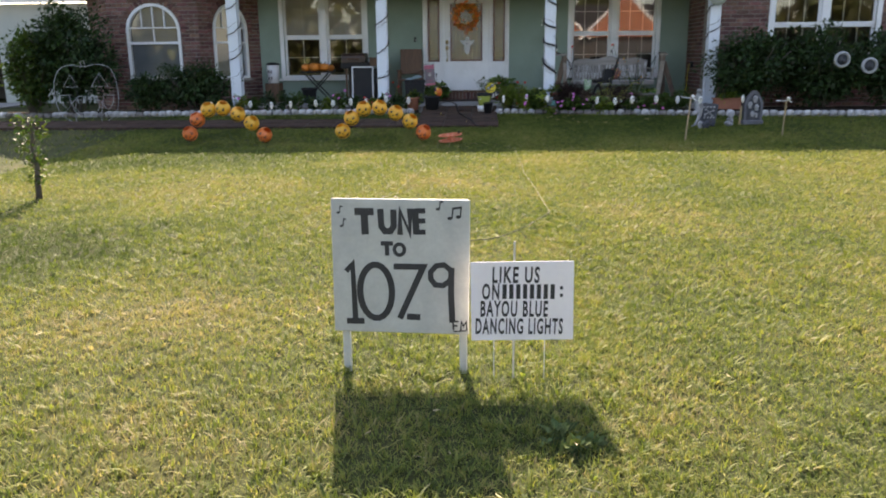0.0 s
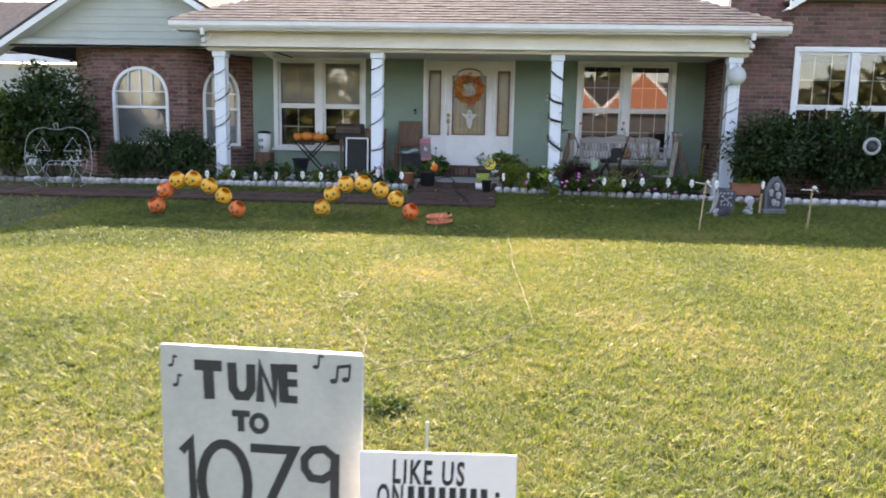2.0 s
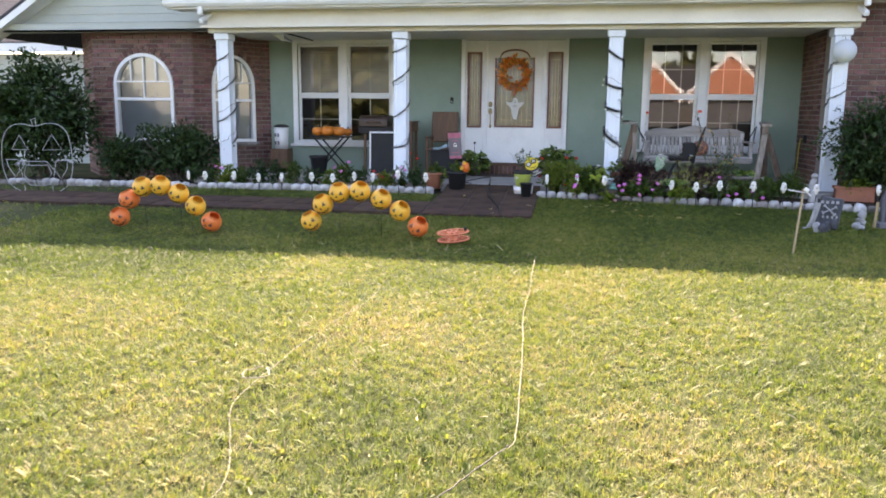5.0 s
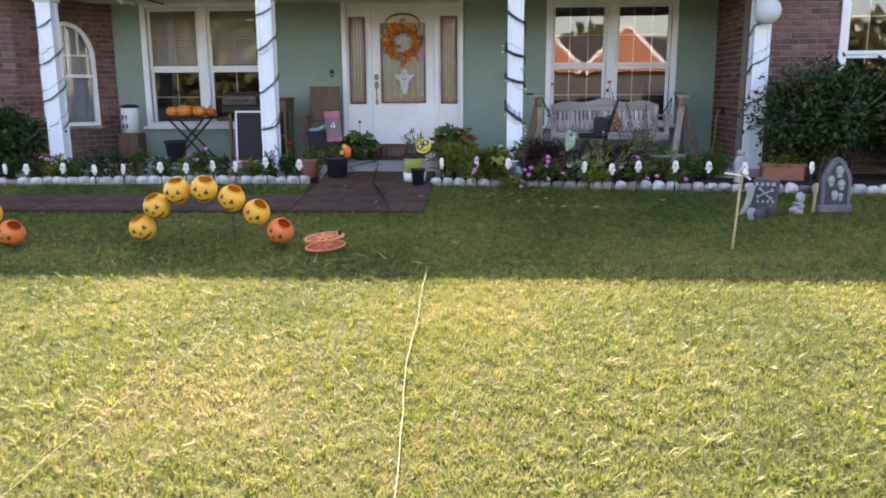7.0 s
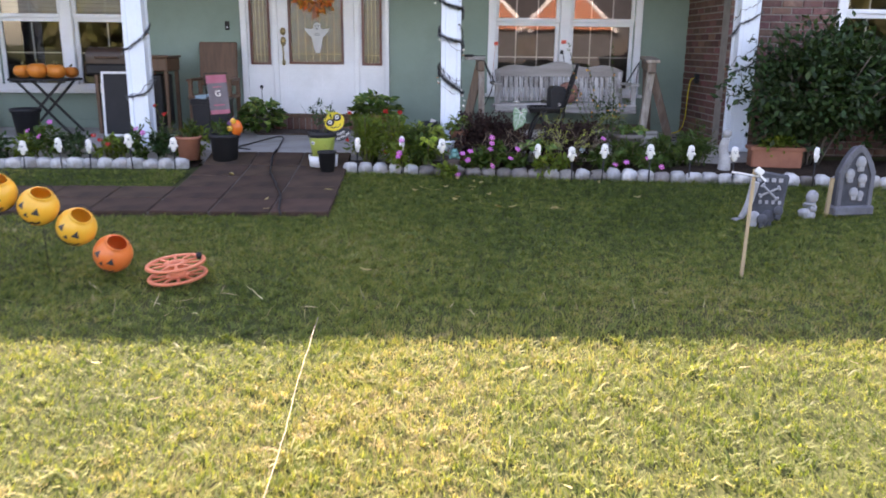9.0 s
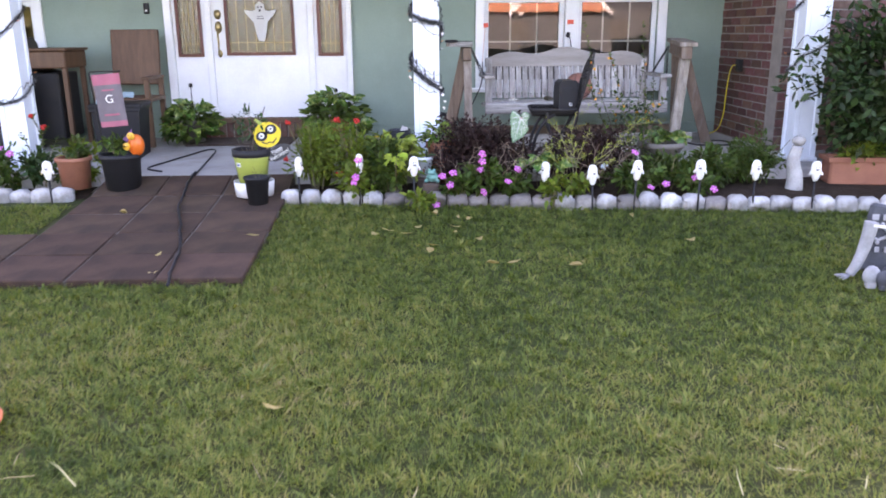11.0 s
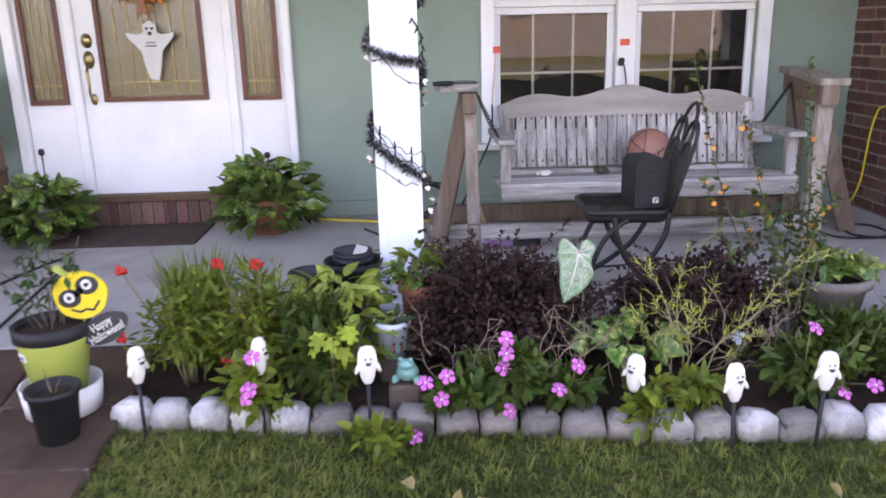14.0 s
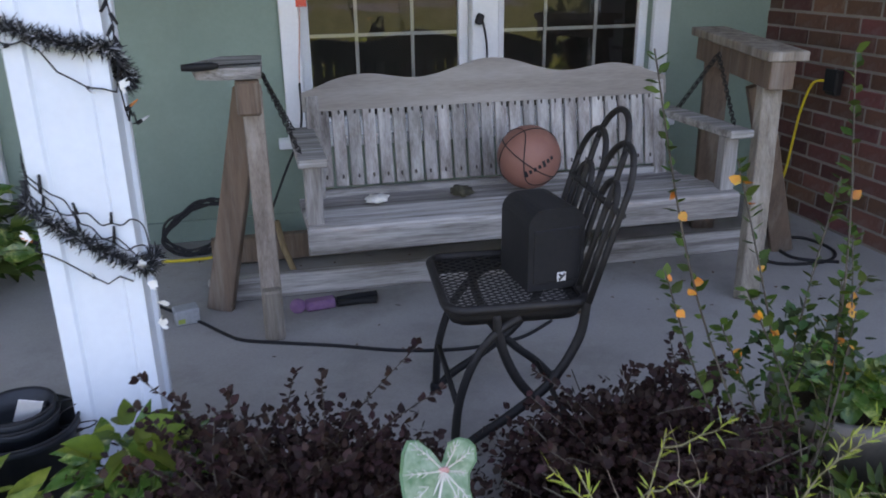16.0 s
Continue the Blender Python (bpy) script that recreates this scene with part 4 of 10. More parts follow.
XL, XR = -5.68, 4.54
plate("roof_main", [(XL, EY, EZ - 0.01), (XR, EY, EZ - 0.01), (XR - RUN, EY + RUN, EZ + PITCH * RUN), (XL + RUN, EY + RUN, EZ + PITCH * RUN)], SHINGLE, "dark brown shingle roof over the porch")
shingle_plane("roof_shingles", (XL, EY - 0.02, EZ), (XR, EY - 0.02, EZ), (0, 1, PITCH), 34, 0.905, 0.905, 3, "courses of dark brown asphalt shingles")
plate("roof_hip_west", [(XL, EY, EZ - 0.01), (XL + RUN, EY + RUN, EZ + PITCH * RUN), (XL, EY + 2 * RUN, EZ)], SHINGLE, "dark brown shingle hip of the roof")
plate("roof_hip_east", [(XR, EY, EZ - 0.01), (XR - RUN, EY + RUN, EZ + PITCH * RUN), (XR, EY + 2 * RUN, EZ)], SHINGLE, "dark brown shingle hip of the roof")


def gable(name, xc, half, z0, slope, y, over, back, label):
    """A sided gable front with white rake boards and a shingle roof behind it."""
    zp = z0 + half * slope
    g = thing(name, label=label, category="gable", kind="structure")
    n = int((zp - z0) / 0.13)
    for i in range(n):
        a, b = z0 + i * 0.13, z0 + (i + 1) * 0.13
        wa, wb = half - (a - z0) / slope, max(0.02, half - (b - z0) / slope)
        bm_ = BM()
        v = [bm_.verts.new(p) for p in ((xc - wa, y - 0.012, a), (xc + wa, y - 0.012, a), (xc + wb, y, b), (xc - wb, y, b),
                                        (xc - wa, y + 0.1, a), (xc + wa, y + 0.1, a), (xc + wb, y + 0.1, b), (xc - wb, y + 0.1, b))]
        for f in ((0, 1, 2, 3), (1, 5, 6, 2), (5, 4, 7, 6), (4, 0, 3, 7), (0, 4, 5, 1), (3, 2, 6, 7)):
            bm_.faces.new([v[k] for k in f])
        part("siding_board", bm_, SIDING, g)
    ext = half + 0.35
    for s in (-1, 1):
        bm_ = BM()
        lo, hi = (xc + s * ext, zp - ext * slope), (xc, zp)
        slab(bm_, [(lo[0], lo[1] - 0.02), (hi[0], hi[1] - 0.02), (hi[0], hi[1] + 0.16), (lo[0], lo[1] + 0.16)], y - over - 0.025, y - over)
        part("rake_board", bm_, WHITE, g)
        bm_ = BM()
        slab(bm_, [(lo[0], lo[1] + 0.0), (hi[0], hi[1] + 0.0), (hi[0], hi[1] + 0.02), (lo[0], lo[1] + 0.02)], y - over, y)
        part("rake_soffit", bm_, WHITE, g)
        plate("roof_" + name, [(lo[0], y - over - 0.03, lo[1] + 0.16), (lo[0], back, lo[1] + 0.16), (hi[0], back, hi[1] + 0.16), (hi[0], y - over - 0.03, hi[1] + 0.16)], SHINGLE, "dark brown shingle gable roof", 0.05)
    b = BM()
    box(b, (xc, y - 0.10, z0 - 0.02), (2 * half + 0.1, 0.22, 0.03))
    box(b, (xc, y - 0.20, z0 + 0.03), (2 * half + 0.1, 0.02, 0.13))
    part("frieze_board", b, SIDING, g)


gable("gable_west", -6.78, 2.30, 2.74, 0.62, 16.25, 0.35, 21.9, "pale grey-green sided gable with white rake boards")
gable("gable_east", 8.3, 3.3, 3.62, 0.62, 15.98, 0.35, 21.9, "pale grey-green sided gable with white rake boards")

# ---------------- path ----------------
def path_z(y):
    """The paving climbs gently to the edge of the porch slab."""
    return float(np.interp(y, [13.2, 14.05, 14.75, 15.14], [0.222, 0.287, 0.350, 0.425]))


def build_path():
    base = thing("path", label="reddish brown paved path with pale worn joints", category="path", kind="structure")
    px, py = 0.447, 0.375
    bm_ = BM()
    for x0, x1, y0, y1 in ((-9.0, -0.09, 13.28, 14.02), (-1.42, -0.09, 14.02, 14.76), (-1.42, -0.09, 14.76, 15.145)):
        z0, z1 = path_z(y0) + 0.012, path_z(y1) + 0.012
        lo = [bm_.verts.new(p) for p in ((x0, y0, z0 - 0.09), (x1, y0, z0 - 0.09), (x1, y1, z1 - 0.09), (x0, y1, z1 - 0.09))]
        hi = [bm_.verts.new(p) for p in ((x0, y0, z0), (x1, y0, z0), (x1, y1, z1), (x0, y1, z1))]
        bm_.faces.new(hi), bm_.faces.new(lo[::-1])
        for k in range(4):
            bm_.faces.new((lo[k], lo[(k + 1) % 4], hi[(k + 1) % 4], hi[k]))
    bmesh.ops.recalc_face_normals(bm_, faces=bm_.faces[:])
    part("joint_bed", bm_, JOINT, base)
    g = random.Random(4)
    meshes = []
    for k in range(3):
        b = BM()
        box(b, (0, 0, 0), (px - 0.013, py - 0.013, 0.04), bevel=0.005)
        me = bpy.data.meshes.new("paver")
        b.to_mesh(me)
        b.free()
        me.materials.append(PAVER)
        meshes.append(me)

    def lay(cx, cy):
        o = new("paver", meshes[g.randrange(3)])
        o.parent = base
        tilt = math.degrees(math.atan2(path_z(cy + 0.1) - path_z(cy - 0.1), 0.2))
        o.matrix_basis = pose(cx + g.uniform(-0.004, 0.004), cy, path_z(cy) + g.uniform(-0.003, 0.003), g.uniform(-0.4, 0.4) + tilt, g.uniform(-0.4, 0.4), g.uniform(-0.5, 0.5))
    for j in range(5):
        for i in range(20 if j < 2 else 3):
            lay(-0.08 - px * (i + 0.5), 13.27 + py * (j + 0.5))


# ---------------- porch posts ----------------
POSTS = [-4.95, -2.19, 0.88, 3.80]
PY, PW = 15.55, 0.19


def fluted(w, z0, z1):
    """A square post with a shallow groove down each face."""
    h = w / 2
    o = []
    for k in range(4):
        c, s = math.cos(k * math.pi / 2), math.sin(k * math.pi / 2)
        for x, y in ((-h, -h), (-h * 0.62, -h), (-h * 0.55, -h + 0.009), (h * 0.55, -h + 0.009), (h * 0.62, -h)):
            o.append((x * c - y * s, x * s + y * c))
    b = BM()
    lo, hi = [b.verts.new((x, y, z0)) for x, y in o], [b.verts.new((x, y, z1)) for x, y in o]
    n = len(o)
    for i in range(n):
        b.faces.new((lo[i], lo[(i + 1) % n], hi[(i + 1) % n], hi[i]))
    b.faces.new(hi), b.faces.new(lo[::-1])
    bmesh.ops.recalc_face_normals(b, faces=b.faces[:])
    return b


def build_posts():
    first = thing("porch_post", (POSTS[0], PY, SLAB), label="white square metal porch post with grooved faces", category="post", group="porch posts")
    h = 2.60 - SLAB
    part("shaft", fluted(PW, 0.0, h), POST_WHITE, first)
    part("capital", box(BM(), (0, 0, h - 0.05), (PW + 0.05, PW + 0.05, 0.1), bevel=0.012), POST_WHITE, first)
    part("foot_plate", box(BM(), (0, 0, 0.015), (PW + 0.03, PW + 0.03, 0.03), bevel=0.005), POST_WHITE, first)
    for x_ in POSTS[1:]:
        copy_thing(first, pose(x_, PY, SLAB))


def square_helix(x_, z0, z1, pitch, off, n=8, turn=1):
    """Points of a cord wound round a post, dropping to the right over the front face."""
    r = PW / 2 + off
    corners = [(-r, -r), (r, -r), (r, r), (-r, r)]
    pts = []
    k = 0
    z = z1
    while z > z0:
        a, b = corners[k % 4], corners[(k + 1) % 4]
        for i in range(n):
            f = i / n
            sag = -0.02 * math.sin(math.pi * f)
            pts.append(Vector((x_ + turn * (a[0] + (b[0] - a[0]) * f), PY + a[1] + (b[1] - a[1]) * f, z - pitch / 4 * f + sag)))
        z -= pitch / 4
        k += 1
    return pts


def winding(x_, turns, turn=1, tail=0.09):
    """A garland whose turns lie at unequal heights: each (start, end) is its run over the front face."""
    r = PW / 2 + 0.012
    pts = []
    for k, (za, zb) in enumerate(turns):
        nxt = turns[k + 1][0] if k + 1 < len(turns) else zb - tail
        legs = [((-r, -r), (r, -r), za, zb), ((r, -r), (r, r), zb, zb - 0.3 * (zb - nxt))]
        if k + 1 < len(turns):
            legs += [((r, r), (-r, r), zb - 0.3 * (zb - nxt), zb - 0.7 * (zb - nxt)), ((-r, r), (-r, -r), zb - 0.7 * (zb - nxt), nxt)]
        for a, b, z0, z1 in legs:
            for i in range(8):
                f = i / 8
                pts.append(Vector((x_ + turn * (a[0] + (b[0] - a[0]) * f), PY + a[1] + (b[1] - a[1]) * f, z0 + (z1 - z0) * f - 0.014 * math.sin(math.pi * f))))
    return pts


WINDINGS = (None, ((2.40, 2.31), (2.035, 1.885), (1.52, 1.372), (0.985, 0.94)), ((2.33, 2.19), (1.87, 1.80), (1.55, 1.49), (1.174, 1.018)), None)


def build_garland(x_, seed, z1, pitch=0.45, near=False, turn=1, turns=None):
    g = rng(seed)
    gar = thing("tinsel_garland", label="dark tinsel garland wound round a white post", category="garland", group="post garlands")
    pts = winding(x_, turns, turn) if turns else square_helix(x_, SLAB + 0.52, z1, pitch, 0.012, 8, turn)
    part("cord", tube(BM(), pts, 0.004, 5), BLACK, gar)
    n = 11000 if near else 3500
    P = np.array([tuple(p) for p in pts])
    u = g.random(n) * (len(P) - 1.001)
    i = u.astype(int)
    base = P[i] + (P[i + 1] - P[i]) * (u - i)[:, None]
    d = unit(g.normal(size=(n, 3)))
    s = unit(np.cross(d, g.normal(size=(n, 3))))
    L = (0.030 if near else 0.026) * (0.6 + 0.8 * g.random(n))
    W = np.full(n, 0.0034 if near else 0.003)
    blades_mesh("tinsel", base, d, s, s * 0, L, W, TINSEL_N if near else TINSEL, gar)
    if near:
        k = g.random(n) < 0.32
        blades_mesh("silver_tinsel", base[k] + 0.003 * d[k], -d[k] + 0.4 * s[k], s[k], s[k] * 0, L[k] * 0.9, W[k], TINSEL_S, gar)
    lights = thing("light_string", label="string of small clear lights wound round a white post", category="fairy lights", group="post lights")
    pts = square_helix(x_, SLAB + 0.55, z1 - 0.32, pitch, 0.01, 8, turn)
    gl = random.Random(seed)
    pts = [p + Vector((0, 0, gl.uniform(-0.02, 0.02))) for p in pts]
    part("wire", tube(BM(), pts, 0.0019 if near else 0.0028, 5), BLACK, lights)
    if near:
        yf = PY - PW / 2 - 0.008
        gs = random.Random(seed + 3)
        for i in range(6, len(P), 14):
            c = Vector(P[i]) + Vector((gs.uniform(-0.012, 0.012), -0.012, gs.uniform(-0.014, 0.014)))
            b = BM()
            bmesh.ops.create_icosphere(b, subdivisions=2, radius=gs.uniform(0.006, 0.012))
            for v in b.verts:
                v.co = c + Vector((v.co.x * 1.3, v.co.y * 0.5, v.co.z)) * (0.8 + 0.9 * noise.noise(v.co * 160 + Vector((i, 0, 0))))
            part("white_scrap", b, GHOST, gar, "scrap of white cloth caught in the tinsel", True)
        for za, zb, dip, ph in ((1.23, 1.07, 0.05, 0.0), (1.19, 1.12, 0.015, 1.0), (1.25, 1.05, 0.02, 2.2)):
            lo = [(x_ - 0.105, yf + 0.03, za + 0.03)] + [(x_ - 0.095 + 0.19 * i / 9, yf - 0.006 * math.sin(3 * i + ph), za + (zb - za) * i / 9 - dip * math.sin(math.pi * i / 9) + 0.009 * math.sin(1.3 * i + 2 * ph) + 0.006 * math.sin(3.7 * i + ph)) for i in range(10)] + [(x_ + 0.11, yf + 0.04, zb - 0.02), (x_ + 0.108, yf + 0.1, zb - 0.09)]
            part("wire", tube(BM(), smooth_path(lo, 4), 0.0017, 5), BLACK, lights)
            for i in (2, 5, 8):
                p = Vector(lo[i])
                part("socket", tube(BM(), [p, p + Vector((0.004 * math.sin(i), -0.006, 0.026))], 0.0042, 6, 0.003), BLACK, lights)
    for k in range(3, len(pts), 5 if near else 9):
        d = Vector((pts[k].x - x_, pts[k].y - PY, gl.uniform(-0.06, 0.1))).normalized()
        b = BM()
        tube(b, [pts[k], pts[k] + d * 0.014], 0.0045, 6)
        part("socket", b, BLACK, lights)
        b = BM()
        tube(b, [pts[k] + d * 0.014, pts[k] + d * 0.03, pts[k] + d * 0.038], 0.004, 6, 0.0012)
        part("bulb", b, BULB_O if gl.random() < 0.5 else LED, lights)


def build_loose_lights():
    """The end of the light string, bunched up at the foot of the post and hanging down its side."""
    ls = thing("light_string", label="slack end of a dark light string at the post foot", category="fairy lights", group="post lights")
    g = random.Random(41)
    x_, y_ = POSTS[2] - 0.13, PY - 0.10
    pts = [(x_ + 0.10 * math.sin(1.7 * k) * (0.5 + 0.5 * g.random()), y_ + g.uniform(-0.02, 0.02), SLAB + 0.05 + 0.05 * abs(math.sin(2.3 * k)) + 0.016 * (12 - k) * (k < 12)) for k in range(16)]
    part("wire", tube(BM(), smooth_path(pts, 4), 0.002, 5), BLACK, ls)
    for k in range(2, 15, 2):
        p = Vector(pts[k])
        part("socket", tube(BM(), [p, p + Vector((g.uniform(-0.015, 0.015), -0.012, g.uniform(-0.01, 0.02)))], 0.0045, 6, 0.003), BLACK, ls)
    xs = POSTS[2] + PW / 2 + 0.01
    hang = [(xs - 0.03, PY - 0.10, 1.66), (xs, PY - 0.10, 1.60), (xs + 0.008, PY - 0.08, 1.53), (xs + 0.004, PY - 0.09, 1.47)]
    part("wire", tube(BM(), smooth_path(hang, 5), 0.002, 5), BLACK, ls)
    for k, p in enumerate(smooth_path(hang, 3)):
        part("socket", tube(BM(), [p, p + Vector((0.012 * (1 if k % 2 else -1), -0.01, -0.02))], 0.0045, 6, 0.003), BLACK, ls)


def build_post_globe():
    """A pale paper globe tied high on the end post."""
    x_, y_ = POSTS[3] - 0.01, PY - PW / 2 - 0.14
    gl = thing("paper_lantern", (x_, y_, 2.29), 0, "pale round paper lantern hung on the end post", "lantern")
    PAPER = mat("pale_paper", (0.66, 0.70, 0.78), (0.58, 0.62, 0.70), rough=0.8, scale=5, fine=60, bump=0.1, leaf=0.25)
    prof = [(0.035, 0.145)] + [(0.15 * math.cos(radians(e)) * (1 - 0.015 * (k % 2)), 0.15 * math.sin(radians(e))) for k, e in enumerate(range(72, -73, -9))] + [(0.035, -0.145)]
    part("ribbed_shade", spin(BM(), prof, 28), PAPER, gl)
    part("top_ring", tube(BM(), [(0.036 * math.cos(t), 0.036 * math.sin(t), 0.145) for t in [2 * math.pi * i / 16 for i in range(17)]], 0.003, 6, close=False), IRON, gl)
    part("hook", tube(BM(), smooth_path([(0, 0, 0.145), (0, 0.02, 0.19), (0, 0.09, 0.20), (0, 0.14, 0.19)], 4), 0.003, 6), IRON, gl)


def build_ribbons():
    """White plastic tufts caught in the garland of the near post."""
    g = random.Random(8)
    for z, dx in ((1.42, 0.11), (0.98, 0.105), (0.93, 0.12), (0.88, 0.115), (1.52, -0.10), (1.10, -0.11), (1.93, -0.14), (1.86, -0.15)):
        b = BM()
        for k in range(5):
            a = g.uniform(-1, 1)
            q = [Vector((0, 0, 0)), Vector((0.03 * math.cos(a), -0.005, 0.012 + 0.03 * math.sin(a))), Vector((0.045 * math.cos(a + 0.3), -0.012, 0.03 * math.sin(a))), Vector((0.02, -0.008, -0.018))]
            b.faces.new([b.verts.new(v * (1 if dx > 0 else -1)) for v in q])
        o = link("white_ribbon", b, GHOST)
        o.matrix_basis = pose(POSTS[2] + dx, PY - 0.1, z, g.uniform(-30, 30), g.uniform(-40, 40), 0) @ Matrix.Diagonal((0.6, 0.8, 0.6, 1))
        tagged(o, "scrap of white plastic ribbon caught in the garland", "ribbon", "ribbon scraps")


# ---------------- entrance ----------------
def ogee(x0, x1, z0, z1, top=0.0, n=10):
    """Rectangle whose upper edge swells into an arch."""
    o = [(x0, z0), (x1, z0), (x1, z1)]
    if top:
        xm, w = (x0 + x1) / 2, (x1 - x0) / 2
        o += [(xm + w * c * 0.8, z1 + top * math.sin(math.acos(c))) for c in [1 - 2 * i / n for i in range(n + 1)]]
    o.append((x0, z1))
    return o


def ring(bm_, out, inn, y0, y1):
    n = len(out)
    va = [[bm_.verts.new((x, y, z)) for x, z in loop] for loop, y in ((out, y0), (inn, y0), (inn, y1), (out, y1))]
    for p, q in ((0, 1), (1, 2), (2, 3), (3, 0)):
        for i in range(n):
            j = (i + 1) % n
            bm_.faces.new((va[p][i], va[p][j], va[q][j], va[q][i]))
    bmesh.ops.recalc_face_normals(bm_, faces=bm_.faces[:])
    return bm_


def fill_panel(bm_, x0, x1, z0, z1, hole, y0, y1):
    a, b, c, d = hole
    for p, q, r, s in ((x0, a, z0, z1), (b, x1, z0, z1), (a, b, z0, c), (a, b, d, z1)):
        box(bm_, ((p + q) / 2, (y0 + y1) / 2, (r + s) / 2), (q - p, y1 - y0, s - r))
    return bm_


def privacy_glass():
    """Rippled, amber-tinted obscure glass; golden reflections of the lawn are put into the tint."""
    m = glass("leaded_glass", (0.62, 0.52, 0.30), 0.10)
    n, l = m.node_tree.nodes, m.node_tree.links
    ms = n["Mix Shader"]
    src = n.new("ShaderNodeBsdfPrincipled")
    src.inputs["Base Color"].default_value, src.inputs["Roughness"].default_value = (0.46, 0.38, 0.20, 1), 0.18
    wave = n.new("ShaderNodeTexNoise")
    wave.inputs["Scale"].default_value = 38
    bp = n.new("ShaderNodeBump")
    bp.inputs["Strength"].default_value, bp.inputs["Distance"].default_value = 0.6, 0.01
    l.new(wave.outputs["Fac"], bp.inputs["Height"]), l.new(bp.outputs[0], src.inputs["Normal"]), l.new(bp.outputs[0], n["Glossy BSDF"].inputs["Normal"])
    m2 = n.new("ShaderNodeMixShader")
    m2.inputs[0].default_value = 0.25
    l.new(ms.outputs[0], m2.inputs[1]), l.new(src.outputs[0], m2.inputs[2])
    l.new(m2.outputs[0], n["Material Output"].inputs["Surface"])
    return m


LEADED = privacy_glass()


def glazed(parent, x0, x1, z0, z1, y, top, came):
    out, inn = ogee(x0 - 0.028, x1 + 0.028, z0 - 0.028, z1, top and top + 0.03), ogee(x0, x1, z0, z1 - (0 if top else 0.028), top)
    part("glass_trim", ring(BM(), out, inn, y - 0.018, y + 0.01), RED_WOOD, parent, "mahogany coloured glazing bead")
    g = BM()
    g.faces.new([g.verts.new((x, y + 0.005, z)) for x, z in inn])
    p = part("pane", g, LEADED, parent)
    p.visible_shadow = False
    b = BM()
    for k in range(came):
        xx = x0 + (x1 - x0) * (k + 1) / (came + 1)
        box(b, (xx, y + 0.001, (z0 + z1) / 2), (0.005, 0.006, z1 - z0 - 0.03))
    for zz in (z0 + 0.09, z1 - 0.12):
        box(b, ((x0 + x1) / 2, y + 0.002, zz), (x1 - x0, 0.005, 0.005))
    part("leading", b, BRASS, parent, "brass glass leading")


def build_entrance():
    y = WALL - 0.02
    ent = thing("door_1", label="white front door with leaded glass and matching sidelights", category="door", kind="structure")
    zb, zt = 0.63, 2.64
    fr = BM()
    for a, b in ((-1.57, -1.50), (0.14, 0.195)):
        box(fr, ((a + b) / 2, y - 0.005, (SLAB + 2.75) / 2), (b - a, 0.05, 2.75 - SLAB), bevel=0.006)
    box(fr, (-0.68, y - 0.004, 2.69), (1.64, 0.048, 0.09), bevel=0.006)
    for a in (-1.165, -0.195):
        box(fr, (a, y + 0.03, (zb + zt) / 2), (0.06, 0.08, zt - zb), bevel=0.005)
    part("door_frame", fr, WHITE, ent)
    for nm, a, b, ga, gb in (("sidelight", -1.50, -1.195, -1.44, -1.255), ("sidelight", -0.165, 0.14, -0.105, 0.08)):
        s = part(nm, fill_panel(BM(), a, b, zb, zt, (ga, gb, 1.24, 2.45), y + 0.02, y + 0.06), WHITE, ent)
        glazed(s, ga, gb, 1.24, 2.45, y + 0.02, 0, 3)
    leaf = part("door_leaf", fill_panel(BM(), -1.135, -0.225, zb, zt, (-0.98, -0.38, 1.25, 2.36), y + 0.025, y + 0.07), WHITE, ent)
    glazed(leaf, -0.98, -0.38, 1.25, 2.36, y + 0.025, 0.11, 6)
    for a, b, c, d in ((-1.05, -0.72, 0.74, 1.13), (-0.64, -0.31, 0.74, 1.13)):
        part("raised_panel", ring(BM(), [(a, c), (b, c), (b, d), (a, d)], [(a + 0.02, c + 0.02), (b - 0.02, c + 0.02), (b - 0.02, d - 0.02), (a + 0.02, d - 0.02)], y + 0.021, y + 0.03), WHITE, leaf)
    hb = BM()
    for z, h in ((1.60, 0.046), (1.485, 0.056)):
        spin(hb, [(0, 0), (0.034, 0), (0.033, 0.008), (0.018, 0.016), (0.012, 0.022), (0, 0.022)], 20, (-1.075, y + 0.024, z), pose(0, 0, 0, 90) @ Matrix.Diagonal((1, h / 0.034, 1, 1)))
    tube(hb, smooth_path([(-1.075, y + 0.01, 1.45), (-1.072, y - 0.04, 1.42), (-1.066, y - 0.05, 1.34), (-1.07, y - 0.04, 1.27), (-1.075, y + 0.015, 1.235)], 4), 0.009, 8)
    spin(hb, [(0, 0), (0.022, 0), (0.02, 0.01), (0, 0.012)], 16, (-1.075, y + 0.024, 1.24), pose(0, 0, 0, 90) @ Matrix.Diagonal((1, 1.7, 1, 1)))
    part("door_handle", hb, BRASS, leaf, "aged brass handle set")
    part("threshold", box(BM(), (-0.68, y + 0.01, zb - 0.025), (1.64, 0.13, 0.045), bevel=0.008), BROWN_WOOD, ent, "dark metal-edged wooden threshold")
    step = new("brick_step")
    step.parent = ent
    me = bpy.data.meshes.new("brick")
    b = BM()
    box(b, (0, 0, 0), (0.062, 0.12, 0.145), bevel=0.004)
    b.to_mesh(me)
    b.free()
    me.materials.append(BRICK)
    for k in range(22):
        o = new("brick", me)
        o.parent = step
        o.matrix_basis = pose(-1.46 + 0.0745 * k, y - 0.03, SLAB + 0.0745)
    b = BM()
    box(b, (-0.68, y + 0.0, SLAB + 0.07), (1.64, 0.14, 0.135))
    part("step_mortar", b, MORTAR, step)
